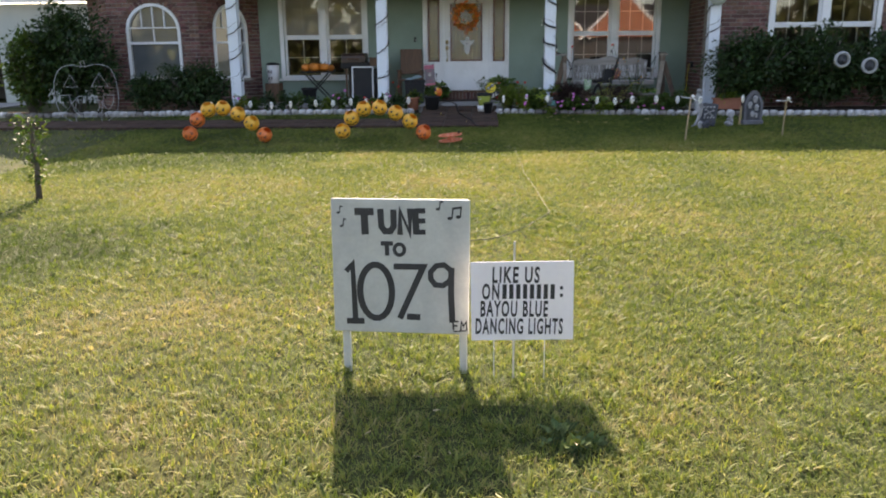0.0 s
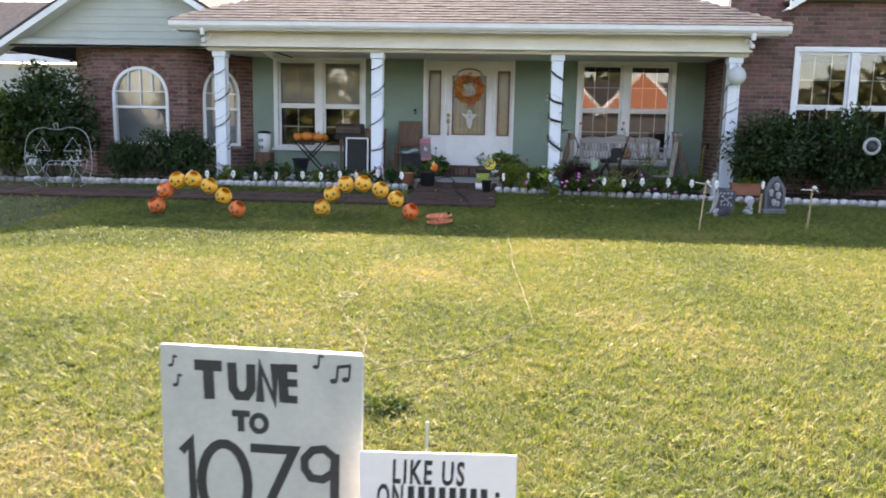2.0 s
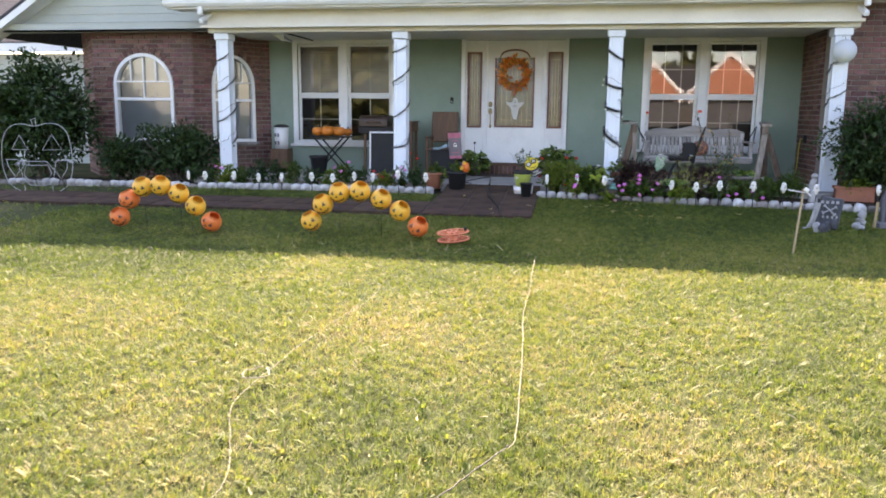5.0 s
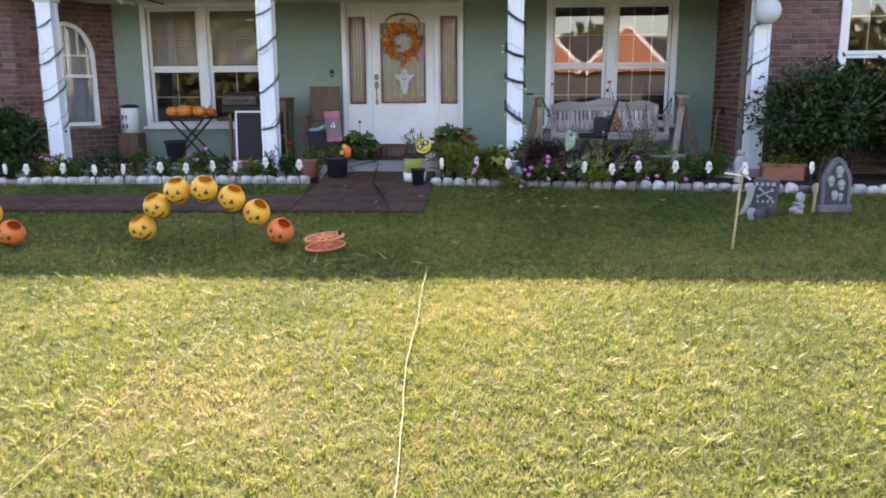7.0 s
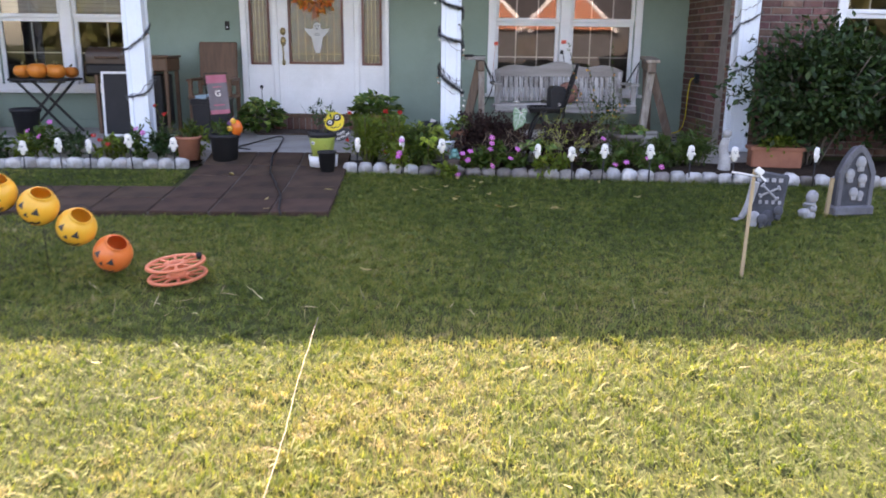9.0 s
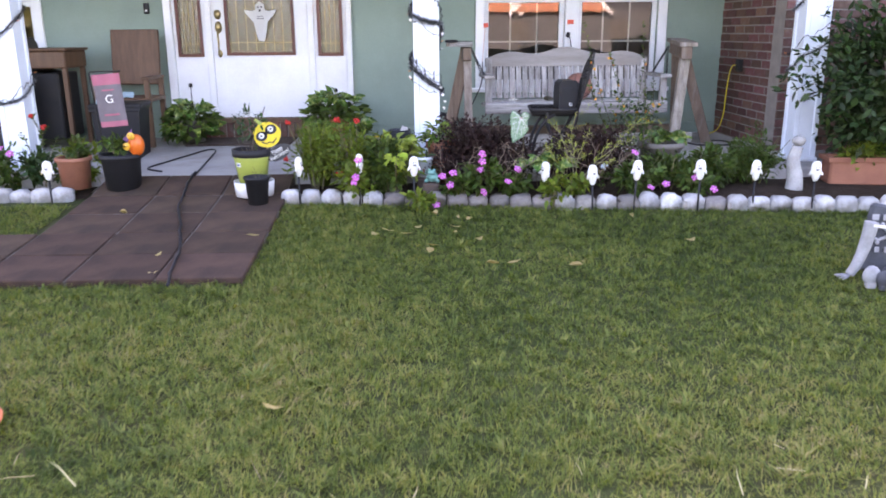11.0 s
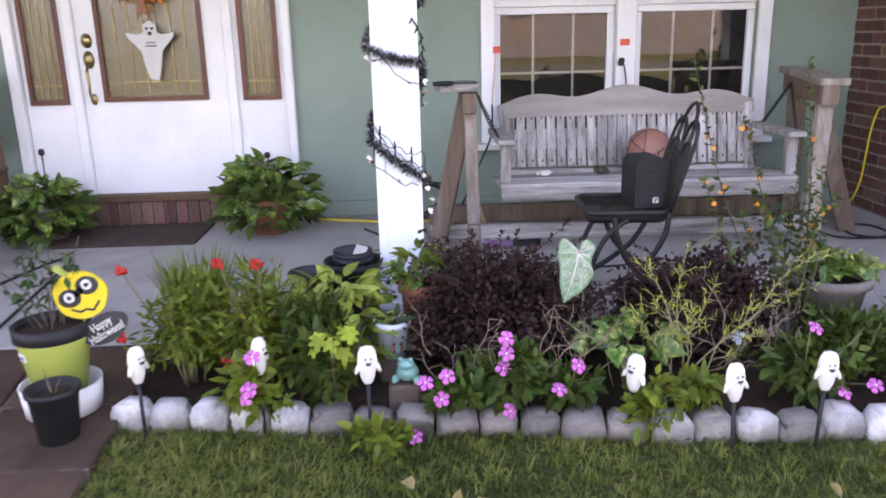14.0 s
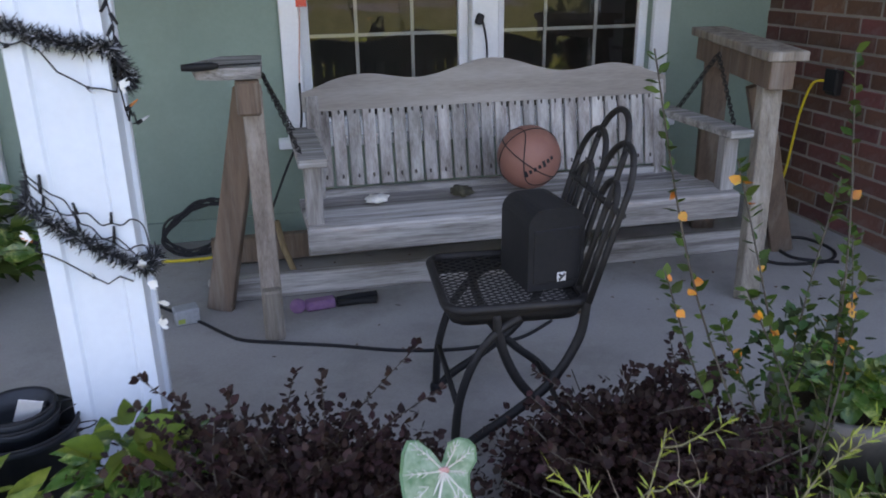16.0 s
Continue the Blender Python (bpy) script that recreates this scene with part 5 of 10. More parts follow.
    bell = thing("doorbell", label="small dark doorbell box on the green wall", category="doorbell")
    part("housing", box(BM(), (-1.73, WALL - 0.012, 1.66), (0.05, 0.024, 0.10), bevel=0.006), BLACK, bell)
    part("button", spin(BM(), [(0, 0), (0.011, 0), (0.009, 0.004), (0, 0.005)], 12, (-1.73, WALL - 0.024, 1.64), pose(0, 0, 0, 90)), LED, bell)


def build_wreath():
    w = thing("door_wreath", (-0.68, WALL - 0.045, 2.10), label="round autumn wreath of orange leaves on the door", category="wreath")
    g = rng(21)
    n = 420
    a = g.uniform(0, 2 * np.pi, n)
    rr = 0.19 + 0.05 * g.normal(size=n) * 0.7
    pos = np.stack([rr * np.cos(a), -0.01 - 0.03 * g.random(n), rr * np.sin(a)], axis=1)
    d = unit(np.stack([np.cos(a), -0.4 * np.ones(n), np.sin(a)], axis=1) + 0.8 * g.normal(size=(n, 3)))
    leaf_mesh("leaves", pos, d, unit(g.normal(size=(n, 3)) + np.array([0, -1.5, 0])), 0.07 * (0.6 + 0.7 * g.random(n)), 0.04 * np.ones(n), LEAF_O, w)
    part("ring", tube(BM(), [(0.19 * math.cos(t), 0, 0.19 * math.sin(t)) for t in [2 * math.pi * i / 28 for i in range(29)]], 0.02, 8), STEM, w)
    b = BM()
    for s in (-1, 1):
        slab(b, [(0, -0.2), (s * 0.07, -0.16), (s * 0.075, -0.25)], -0.05, -0.03)
    slab(b, [(-0.012, -0.21), (0.012, -0.21), (0.035, -0.38), (0.0, -0.34), (-0.035, -0.38)], -0.05, -0.04)
    part("bow", b, CLAY, w, "brown ribbon bow")


def ghost_outline(s=1.0):
    return [(x * s, z * s) for x, z in ((-0.03, -0.20), (0.03, -0.21), (0.055, -0.12), (0.075, 0.0), (0.16, 0.09), (0.175, 0.13), (0.09, 0.115), (0.05, 0.13), (0.045, 0.185), (0.0, 0.215),
                                        (-0.045, 0.185), (-0.05, 0.13), (-0.09, 0.115), (-0.175, 0.13), (-0.16, 0.09), (-0.075, 0.0), (-0.055, -0.12))]


def build_door_ghost():
    o = thing("hanging_ghost", (-0.66, WALL - 0.05, 1.53), label="white cut-out ghost hanging on the door glass", category="ghost decoration")
    part("body", slab(BM(), ghost_outline(0.85), -0.008, 0.006), mat("ghost_card", (0.58, 0.58, 0.56), (0.50, 0.50, 0.48), rough=0.7, bump=0.05), o)
    b = BM()
    for x_, z_, r in ((-0.016, 0.135, 0.009), (0.016, 0.135, 0.009), (0.0, 0.105, 0.012)):
        spin(b, [(0, 0), (r, 0), (r, 0.003), (0, 0.003)], 12, (x_, -0.0085, z_), pose(0, 0, 0, 90))
    box(b, (0.0, -0.010, 0.03), (0.07, 0.002, 0.008))
    box(b, (0.0, -0.010, 0.05), (0.06, 0.002, 0.006))
    part("face", b, INK, o, "black printed face")


# ---------------- yard signs ----------------
def stroke(bm_, pts, w, y0, y1, closed=False):
    """A painted stroke: a flat mitred band along points in x, z."""
    P = [Vector((x, z)) for x, z in pts]
    n = len(P)
    L, R = [], []
    for i in range(n):
        a = P[i] - P[i - 1] if (i > 0 or closed) else P[1] - P[0]
        b = P[(i + 1) % n] - P[i] if (i < n - 1 or closed) else P[-1] - P[-2]
        a, b = a.normalized(), b.normalized()
        t = (a + b)
        t = t.normalized() if t.length > 1e-4 else a
        nn = Vector((-t.y, t.x))
        k = w / 2 / max(0.5, abs(nn.dot(Vector((-a.y, a.x)))))
        L.append(P[i] + nn * k), R.append(P[i] - nn * k)
    va = [[bm_.verts.new((p.x, y, p.y)) for p in loop] for loop, y in ((L, y0), (R, y0), (R, y1), (L, y1))]
    for i in range(n if closed else n - 1):
        j = (i + 1) % n
        for p, q in ((0, 1), (1, 2), (3, 0)):
            bm_.faces.new((va[p][i], va[p][j], va[q][j], va[q][i]))
    if not closed:
        for i in (0, n - 1):
            bm_.faces.new([va[k][i] for k in range(4)])
    bmesh.ops.recalc_face_normals(bm_, faces=bm_.faces[:])
    return bm_


def note(bm_, x, z, s, double, y0, y1):
    def head(cx, cz):
        slab(bm_, [(cx + s * 0.28 * math.cos(a), cz + s * 0.2 * math.sin(a)) for a in [2 * math.pi * k / 10 for k in range(10)]], y0, y1)
    head(x, z)
    stroke(bm_, [(x + 0.24 * s, z), (x + 0.34 * s, z + 1.1 * s)], 0.16 * s, y0 - 0.0004, y1)
    if double:
        head(x + 0.9 * s, z + 0.15 * s)
        stroke(bm_, [(x + 1.14 * s, z + 0.15 * s), (x + 1.24 * s, z + 1.25 * s)], 0.16 * s, y0 - 0.0004, y1)
        stroke(bm_, [(x + 0.3 * s, z + 1.08 * s), (x + 1.3 * s, z + 1.22 * s)], 0.24 * s, y0 - 0.0008, y1)
    else:
        stroke(bm_, [(x + 0.3 * s, z + 1.1 * s), (x + 0.75 * s, z + 0.95 * s)], 0.2 * s, y0 - 0.0008, y1)
    return bm_


def build_tune_sign():
    x0, y0_, x1, y1_ = -0.996, 4.012, -0.394, 3.99
    yaw = math.degrees(math.atan2(y1_ - y0_, x1 - x0))
    W, H = 0.604, 0.605
    sign = thing("yard_sign", ((x0 + x1) / 2, (y0_ + y1_) / 2, -0.11), yaw, "white painted plywood yard sign hand-lettered in black on two legs", "sign")
    zb = 0.225
    part("board", box(BM(), (0, 0, zb + H / 2), (W, 0.014, H), pose(0, 0, 0, 0, 0.6, 0), bevel=0.003), SIGN_W, sign)
    part("batten", box(BM(), (0, 0.022, zb + H - 0.03), (W - 0.02, 0.028, 0.05), bevel=0.003), SIGN_W, sign)
    for x in (-W / 2 + 0.045, W / 2 - 0.03):
        part("leg", box(BM(), (x, 0.0235, 0.32), (0.034, 0.033, 0.80), bevel=0.004), SIGN_W, sign)
    f0, f1 = -0.0086, -0.006
    u = W / 245.0   # one unit of the lettering

    def P(*pts):
        return [((x - 122.5) * u, zb + H - y * u) for x, y in pts]
    t = BM()
    tw = 13 * u
    stroke(t, P((43, 22), (77, 22)), tw, f0, f1)
    stroke(t, P((60, 20), (61, 63)), tw, f0 - 0.0004, f1)
    stroke(t, P((89, 17), (90, 48), (96, 57), (106, 57), (112, 48), (112, 18)), tw * 0.85, f0, f1)
    stroke(t, P((123, 63), (124, 20), (140, 60), (141, 16)), tw * 0.78, f0, f1)
    stroke(t, P((150, 16), (152, 62)), tw * 0.9, f0, f1)
    for yy in (20, 38, 58):
        stroke(t, P((150, yy), (168, yy)), tw * 0.7, f0 - 0.0004, f1)
    part("lettering_tune", t, INK, sign)
    t = BM()
    stroke(t, P((88, 79), (110, 79)), tw * 0.6, f0, f1)
    stroke(t, P((99, 79), (99, 101)), tw * 0.6, f0 - 0.0004, f1)
    stroke(t, P(*[(121 + 9 * math.cos(a), 90 + 10 * math.sin(a)) for a in [2 * math.pi * k / 14 for k in range(14)]]), tw * 0.5, f0, f1, True)
    part("lettering_to", t, INK, sign)
    t = BM()
    nw = 11.5 * u
    stroke(t, P((24, 131), (36, 118), (38, 222)), nw * 0.9, f0, f1)
    stroke(t, P((22, 224), (54, 224)), nw * 0.95, f0 - 0.0004, f1)
    stroke(t, P(*[(77 + 29 * math.cos(a), 168 + 50 * math.sin(a)) for a in [2 * math.pi * k / 22 for k in range(22)]]), nw, f0, f1, True)
    stroke(t, P((110, 121), (163, 121), (119, 218)), nw * 0.95, f0, f1)
    stroke(t, P((132, 214), (156, 215)), nw, f0 - 0.0004, f1)
    stroke(t, P((211, 126), (200, 117), (186, 119), (176, 130), (176, 143), (184, 154), (198, 155), (210, 146), (214, 132)), nw * 0.85, f0, f1)
    stroke(t, P((213, 122), (212, 170), (214, 224)), nw * 0.95, f0 - 0.0004, f1)
    part("lettering_number", t, INK, sign)
    t = BM()
    sw = 3.2 * u
    stroke(t, P((216, 238), (215, 222), (225, 222)), sw, f0, f1)
    stroke(t, P((215, 230), (223, 230)), sw, f0 - 0.0004, f1)
    stroke(t, P((229, 239), (230, 222), (234, 231), (239, 222), (240, 238)), sw, f0, f1)
    stroke(t, P((216, 241), (240, 239)), sw * 0.7, f0 - 0.0008, f1)
    part("lettering_fm", t, INK, sign)
    for x, y, s, dbl in ((14, 24, 11, False), (19, 48, 12, False), (190, 17, 13, False), (211, 33, 16, True)):
        xx, zz = P((x, y))[0]
        part("music_note", note(BM(), xx, zz, s * u, dbl, f0, f1), INK, sign)


def text_mesh(body, size, xs, depth, bold=0.012, spread=1.0):
    cu = bpy.data.curves.new("lettering", "FONT")
    cu.body, cu.size, cu.extrude, cu.offset = body, size, depth, bold * size
    cu.resolution_u = 3
    cu.space_character = spread
    ob = bpy.data.objects.new("lettering", cu)
    scene.collection.objects.link(ob)
    me = bpy.data.meshes.new_from_object(ob.evaluated_get(bpy.context.evaluated_depsgraph_get()))
    bpy.data.objects.remove(ob)
    bpy.data.curves.remove(cu)
    me.transform(Matrix.Diagonal((xs, 1, 1, 1)))
    return me


def lettering(name, body, size, width, x, z, y, material, parent, bold=0.012, spread=1.0, slant=0.0):
    """One line of writing that stands upright facing the lawn, fitted to a width, its left end at x."""
    me = text_mesh(body, size, 1.0, 0.0006, bold, spread)
    me.transform(Matrix(((1, slant, 0, 0), (0, 1, 0, 0), (0, 0, 1, 0), (0, 0, 0, 1))))
    xs_ = [v.co.x for v in me.vertices]
    k = width / (max(xs_) - min(xs_))
    me.transform(Matrix.Translation((x, y, z)) @ Matrix.Rotation(math.pi / 2, 4, "X") @ Matrix.Diagonal((k, 1, 1, 1)) @ Matrix.Translation((-min(xs_), 0, 0)))
    me.name = name
    me.materials.append(material)
    o = new(name, me)
    o.parent = parent
    return o


def build_small_sign():
    x0, x1 = -0.387, 0.053
    sign = thing("lawn_sign", ((x0 + x1) / 2, 3.925, -0.11), 1, "small white corrugated plastic lawn sign with black lettering on wire legs", "sign")
    W, H, zb = 0.44, 0.352, 0.222
    part("panel", box(BM(), (0, 0, zb + H / 2), (W, 0.006, H), pose(0, 0, 0, 0, -0.8, 0), bevel=0.001), CORRUGATED, sign)
    y = -0.0036
    u = W / 183.0
    for body, x, w, yy in (("LIKE US", 38, 84, 38), ("ON", 20, 31, 69), ("BAYOU BLUE", 17, 121, 101), ("DANCING LIGHTS", 8, 157, 134)):
        lettering("lettering", body, 0.098, w * u, (x - 91.5) * u, zb + H - yy * u, y, INK, sign, 0.026, 1.22, 0.05)
    for k in range(8):
        part("plain_bar", box(BM(), ((60 + 12.2 * k - 91.5) * u, y, zb + H - 55 * u), (7.5 * u, 0.0014, 27 * u)), INK, sign)
    for dz in (48, 62):
        part("colon_dot", box(BM(), ((161 - 91.5) * u, y, zb + H - dz * u), (5 * u, 0.0014, 6 * u)), INK, sign)
    for x in (-0.12, 0.10):
        part("wire_leg", tube(BM(), [(x, 0.002, -0.08), (x, 0.002, 0.5)], 0.0022, 6), WIRE_W, sign)
    part("stake", box(BM(), (-0.034, 0.009, 0.29), (0.008, 0.006, 0.74)), mat("pale_stake", (0.62, 0.60, 0.52), (0.48, 0.45, 0.38), rough=0.7, bump=0.1), sign)


# ---------------- pumpkin pails ----------------
def on_sphere(r, az, el, lift=0.0015):
    """A point on a ball that faces -y; az to the right, el up, in degrees."""
    a, e = radians(az), radians(el)
    q = r + lift
    return Vector((q * math.sin(a) * math.cos(e), -q * math.cos(a) * math.cos(e), q * math.sin(e)))


def pail_face(r):
    """The printed eyes, nose and mouth, each by itself."""
    out = []
    for name, pts in zip(("eye", "eye", "nose"), ([(-37, 10), (-13, 10), (-25, 32)], [(13, 10), (37, 10), (25, 32)], [(-8, -5), (8, -5), (0, 9)])):
        b = BM()
        c = [sum(v) / 3 for v in zip(*pts)]
        ring_ = []
        for i in range(3):
            p, q = pts[i], pts[(i + 1) % 3]
            ring_ += [on_sphere(r, p[0], p[1]), on_sphere(r, (p[0] + q[0]) / 2, (p[1] + q[1]) / 2)]
        cv = b.verts.new(on_sphere(r, *c))
        rv = [b.verts.new(p) for p in ring_]
        for i in range(6):
            b.faces.new((cv, rv[i], rv[(i + 1) % 6]))
        out.append((name, b))
    b = BM()
    mouth = [(-42, -12), (-32, -27), (-22, -19), (-11, -34), (0, -25), (11, -34), (22, -19), (32, -27), (42, -12)]
    for p, q in zip(mouth, mouth[1:]):
        d = Vector((q[0] - p[0], q[1] - p[1])).normalized() * 3.8
        nn = (-d.y, d.x)
        b.faces.new([b.verts.new(on_sphere(r, a + s * nn[0], e + s * nn[1], 0.0018)) for a, e, s in ((p[0], p[1], -1), (q[0], q[1], -1), (q[0], q[1], 1), (p[0], p[1], 1))])
    out.append(("mouth", b))
    for _, q in out:
        bmesh.ops.recalc_face_normals(q, faces=q.faces[:])
    return out


def pail_body(r):
    b = BM()
    n = 40
    prof = []
    for i in range(15):
        e = -82 + (140 * i / 14)
        prof.append((r * math.cos(radians(e)), r * math.sin(radians(e))))
    rim = prof[-1]
    prof = [(0, prof[0][1])] + prof + [(rim[0] + 0.004, rim[1] + 0.003), (rim[0] - 0.004, rim[1] + 0.004)]
    inner = [(q[0] * 0.965, q[1] * 0.965) for q in prof[-3::-1]]
    for s, pr in enumerate((prof, inner)):
        rings = []
        for rr, z in pr:
            rings.append([b.verts.new((rr * math.cos(a) * (1 - 0.018 * abs(math.sin(a * 5)) ** 3), rr * math.sin(a) * (1 - 0.018 * abs(math.sin(a * 5)) ** 3), z)) for a in [2 * math.pi * k / n for k in range(n)]])
        for p, q in zip(rings, rings[1:]):
            for k in range(n):
                f = b.faces.new((p[k], p[(k + 1) % n], q[(k + 1) % n], q[k]))
                f.smooth = True
                f.material_index = s
        b.faces.new(rings[0][::-1] if s == 0 else rings[-1])
    bmesh.ops.remove_doubles(b, verts=b.verts[:], dist=0.0004)
    return b


PAIL_R = 0.111
ARCH = [(-0.50, 0.0), (-0.385, 0.56), (-0.23, 0.95), (-0.035, 1.0), (0.16, 0.77), (0.335, 0.41), (0.50, 0.0)]


def build_pumpkin_arch(cx, cy, zlow, width, rise, tints, label, seed):
    g = random.Random(seed)
    zg = ground_z(cx, cy)
    arch = thing("pumpkin_arch", (cx, cy, zg), label=label, category="pumpkin arch", group="pumpkin arches")
    pts = [(x * width, 0.0, zlow - zg + z * rise) for x, z in ARCH]
    wire = [(pts[0][0] - 0.03, 0.05, -0.06), (pts[0][0] - 0.01, 0.05, 0.1)] + [(p[0], 0.03, p[2] - 0.01) for p in pts] + [(pts[-1][0] + 0.01, 0.05, 0.1), (pts[-1][0] + 0.03, 0.05, -0.06)]
    part("wire_frame", tube(BM(), wire, 0.0035, 6), IRON, arch)
    for k in (2, 4):
        part("prop_rod", tube(BM(), [(pts[k][0], 0.06, -0.06), (pts[k][0], 0.04, pts[k][2])], 0.0025, 6), IRON, arch)
    for k, p in enumerate(pts):
        a, b = pts[max(0, k - 1)], pts[min(6, k + 1)]
        tilt = math.degrees(math.atan2(b[2] - a[2], b[0] - a[0]))
        tilt = max(-62, min(62, tilt)) * 0.62
        m = PUMPKIN_O if tints[k] == "o" else PUMPKIN_Y
        pail = link("pail", pail_body(PAIL_R), [m, m], arch, "orange plastic pumpkin pail" if tints[k] == "o" else "yellow-orange plastic pumpkin pail")
        drop = 0.028 if k == 6 else 0.006
        pail.matrix_basis = pose(p[0] + 0.01, p[1], p[2] - drop, g.uniform(16, 24), 12 - tilt, g.uniform(-6, 8))
        for fname, fb in pail_face(PAIL_R):
            part(fname, fb, INK, pail)
        part("handle", tube(BM(), [(0.056 * math.cos(t) * 1.0, 0.085 * math.sin(t) * 0.4 + 0.03, 0.108 + 0.012 * math.sin(t)) for t in [math.pi * i / 8 for i in range(9)]], 0.0022, 5), BLACK, pail)


# ---------------- cord reel, cords, tree, weeds ----------------
def build_reel():
    x, y = -0.79, 11.92
    r = thing("cord_reel", (x, y, ground_z(x, y)), label="orange plastic cord reel lying flat on the grass", category="cord reel")
    REEL = mat("reel_plastic", (0.66, 0.19, 0.09), (0.56, 0.15, 0.07), rough=0.45, scale=9, bump=0.05)

    def wheel(name, z):
        b = BM()
        R = 0.165
        spin(b, [(R - 0.02, z - 0.006), (R, z - 0.008), (R + 0.004, z), (R, z + 0.008), (R - 0.02, z + 0.006), (R - 0.02, z - 0.006)], 36)
        w = part(name, b, REEL, r)
        b = BM()
        spin(b, [(0.03, z - 0.006), (0.065, z - 0.006), (0.065, z + 0.006), (0.03, z + 0.006), (0.03, z - 0.006)], 24)
        part("wheel_centre", b, REEL, w)
        for k in range(10):
            a = 2 * math.pi * k / 10
            part("spoke", box(BM(), (0.105 * math.cos(a), 0.105 * math.sin(a), z), (0.095, 0.016, 0.009), pose(0, 0, 0, 0, 0, math.degrees(a))), REEL, w)
    r.matrix_basis = r.matrix_basis @ pose(0, 0, 0, 3, -5, 0)
    wheel("lower_wheel", 0.03)
    wheel("upper_wheel", 0.104)
    part("hub", spin(BM(), [(0.045, 0.03), (0.045, 0.104), (0.03, 0.104), (0.03, 0.03)], 20), REEL, r)
    part("crank_knob", spin(BM(), [(0, 0.105), (0.014, 0.105), (0.017, 0.123), (0.012, 0.138), (0, 0.14)], 12, (0.12, 0.06, 0)), BLACK, r, "black crank knob")


def smooth_path(pts, n=8):
    P = [Vector(p) for p in pts]
    out = []
    for i in range(len(P) - 1):
        a, b, c, d = P[max(0, i - 1)], P[i], P[i + 1], P[min(len(P) - 1, i + 2)]
        for k in range(n):
            t = k / n
            out.append(0.5 * ((2 * b) + (c - a) * t + (2 * a - 5 * b + 4 * c - d) * t * t + (3 * b - a - 3 * c + d) * t ** 3))
    return out + [P[-1]]


def ground_cord(name, pts, r, material, label, lift=0.03, wob=0.012, seed=1, n=8, ground=ground_z):
    g = random.Random(seed)
    p = smooth_path([(v[0], v[1], v[2] if len(v) > 2 else lift) for v in pts], n)
    q = [Vector((v.x + g.uniform(-wob, wob), v.y + g.uniform(-wob, wob), ground(v.x, v.y) + v.z + g.uniform(-0.003, 0.003))) for v in p]
    o = link(name, tube(BM(), q, r, 6), material)
    return tagged(o, label, "cord")


def build_cords():
    ground_cord("extension_cord", [(0.09, 11.3, 0.03), (0.10, 10.6, 0.028), (0.12, 10.0, 0.026), (0.12, 9.4, 0.024), (0.17, 8.7, 0.022), (0.21, 8.0, 0.02), (0.24, 7.4, 0.018), (0.222, 7.22, 0.03)],
                0.002, CORD, "thin tan cord across the lawn, half sunk in the grass", 0.02, 0.0025, 3, 7)
    ground_cord("extension_cord", [(-0.72, 6.33, 0.004), (-0.83, 6.5, 0.015), (-0.87, 6.8, 0.012), (-1.02, 7.15, 0.006), (-1.17, 7.5, 0.012), (-1.18, 7.85, 0.022), (-1.17, 8.1, 0.022), (-1.17, 8.5, 0.014),
                                  (-1.13, 9.0, 0.004), (-1.05, 9.5, 0.012), (-1.05, 9.9, 0.018), (-1.14, 10.1, 0.006), (-1.45, 10.04, 0.0)],
                0.0015, CORD, "thin tan cord looping across the lawn, half sunk in the grass", 0.014, 0.0025, 3, 7)
    ground_cord("extension_cord", [(0.222, 7.22, 0.05), (0.10, 6.93, 0.05), (-0.04, 6.66, 0.048), (-0.24, 6.38, 0.045), (-0.49, 6.28, 0.045), (-0.58, 6.20, 0.04), (-0.72, 6.12, 0.03)], 0.0030, BLACK, "dark cord lying on the lawn", 0.045, 0.004, 8)
    ground_cord("extension_cord", [(-1.20, 7.95), (-1.27, 7.86), (-1.22, 7.77), (-1.12, 7.83), (-1.17, 7.94)], 0.0032, CORD, "small knot of tan cord on the lawn", 0.05, 0.006, 5)
    ground_cord("extension_cord", [(-0.42, 13.15), (-0.46, 13.32), (-0.52, 13.72), (-0.60, 14.01), (-0.73, 14.45), (-0.79, 14.81), (-0.81, 15.0), (-0.81, 15.10, 0.034), (-0.805, 15.17, 0.037)], 0.008, BLACK, "black cord across the red path", 0.030, 0.006, 6, 8, lambda x, y: max(path_z(y), ground_z(x, y) - 0.03))


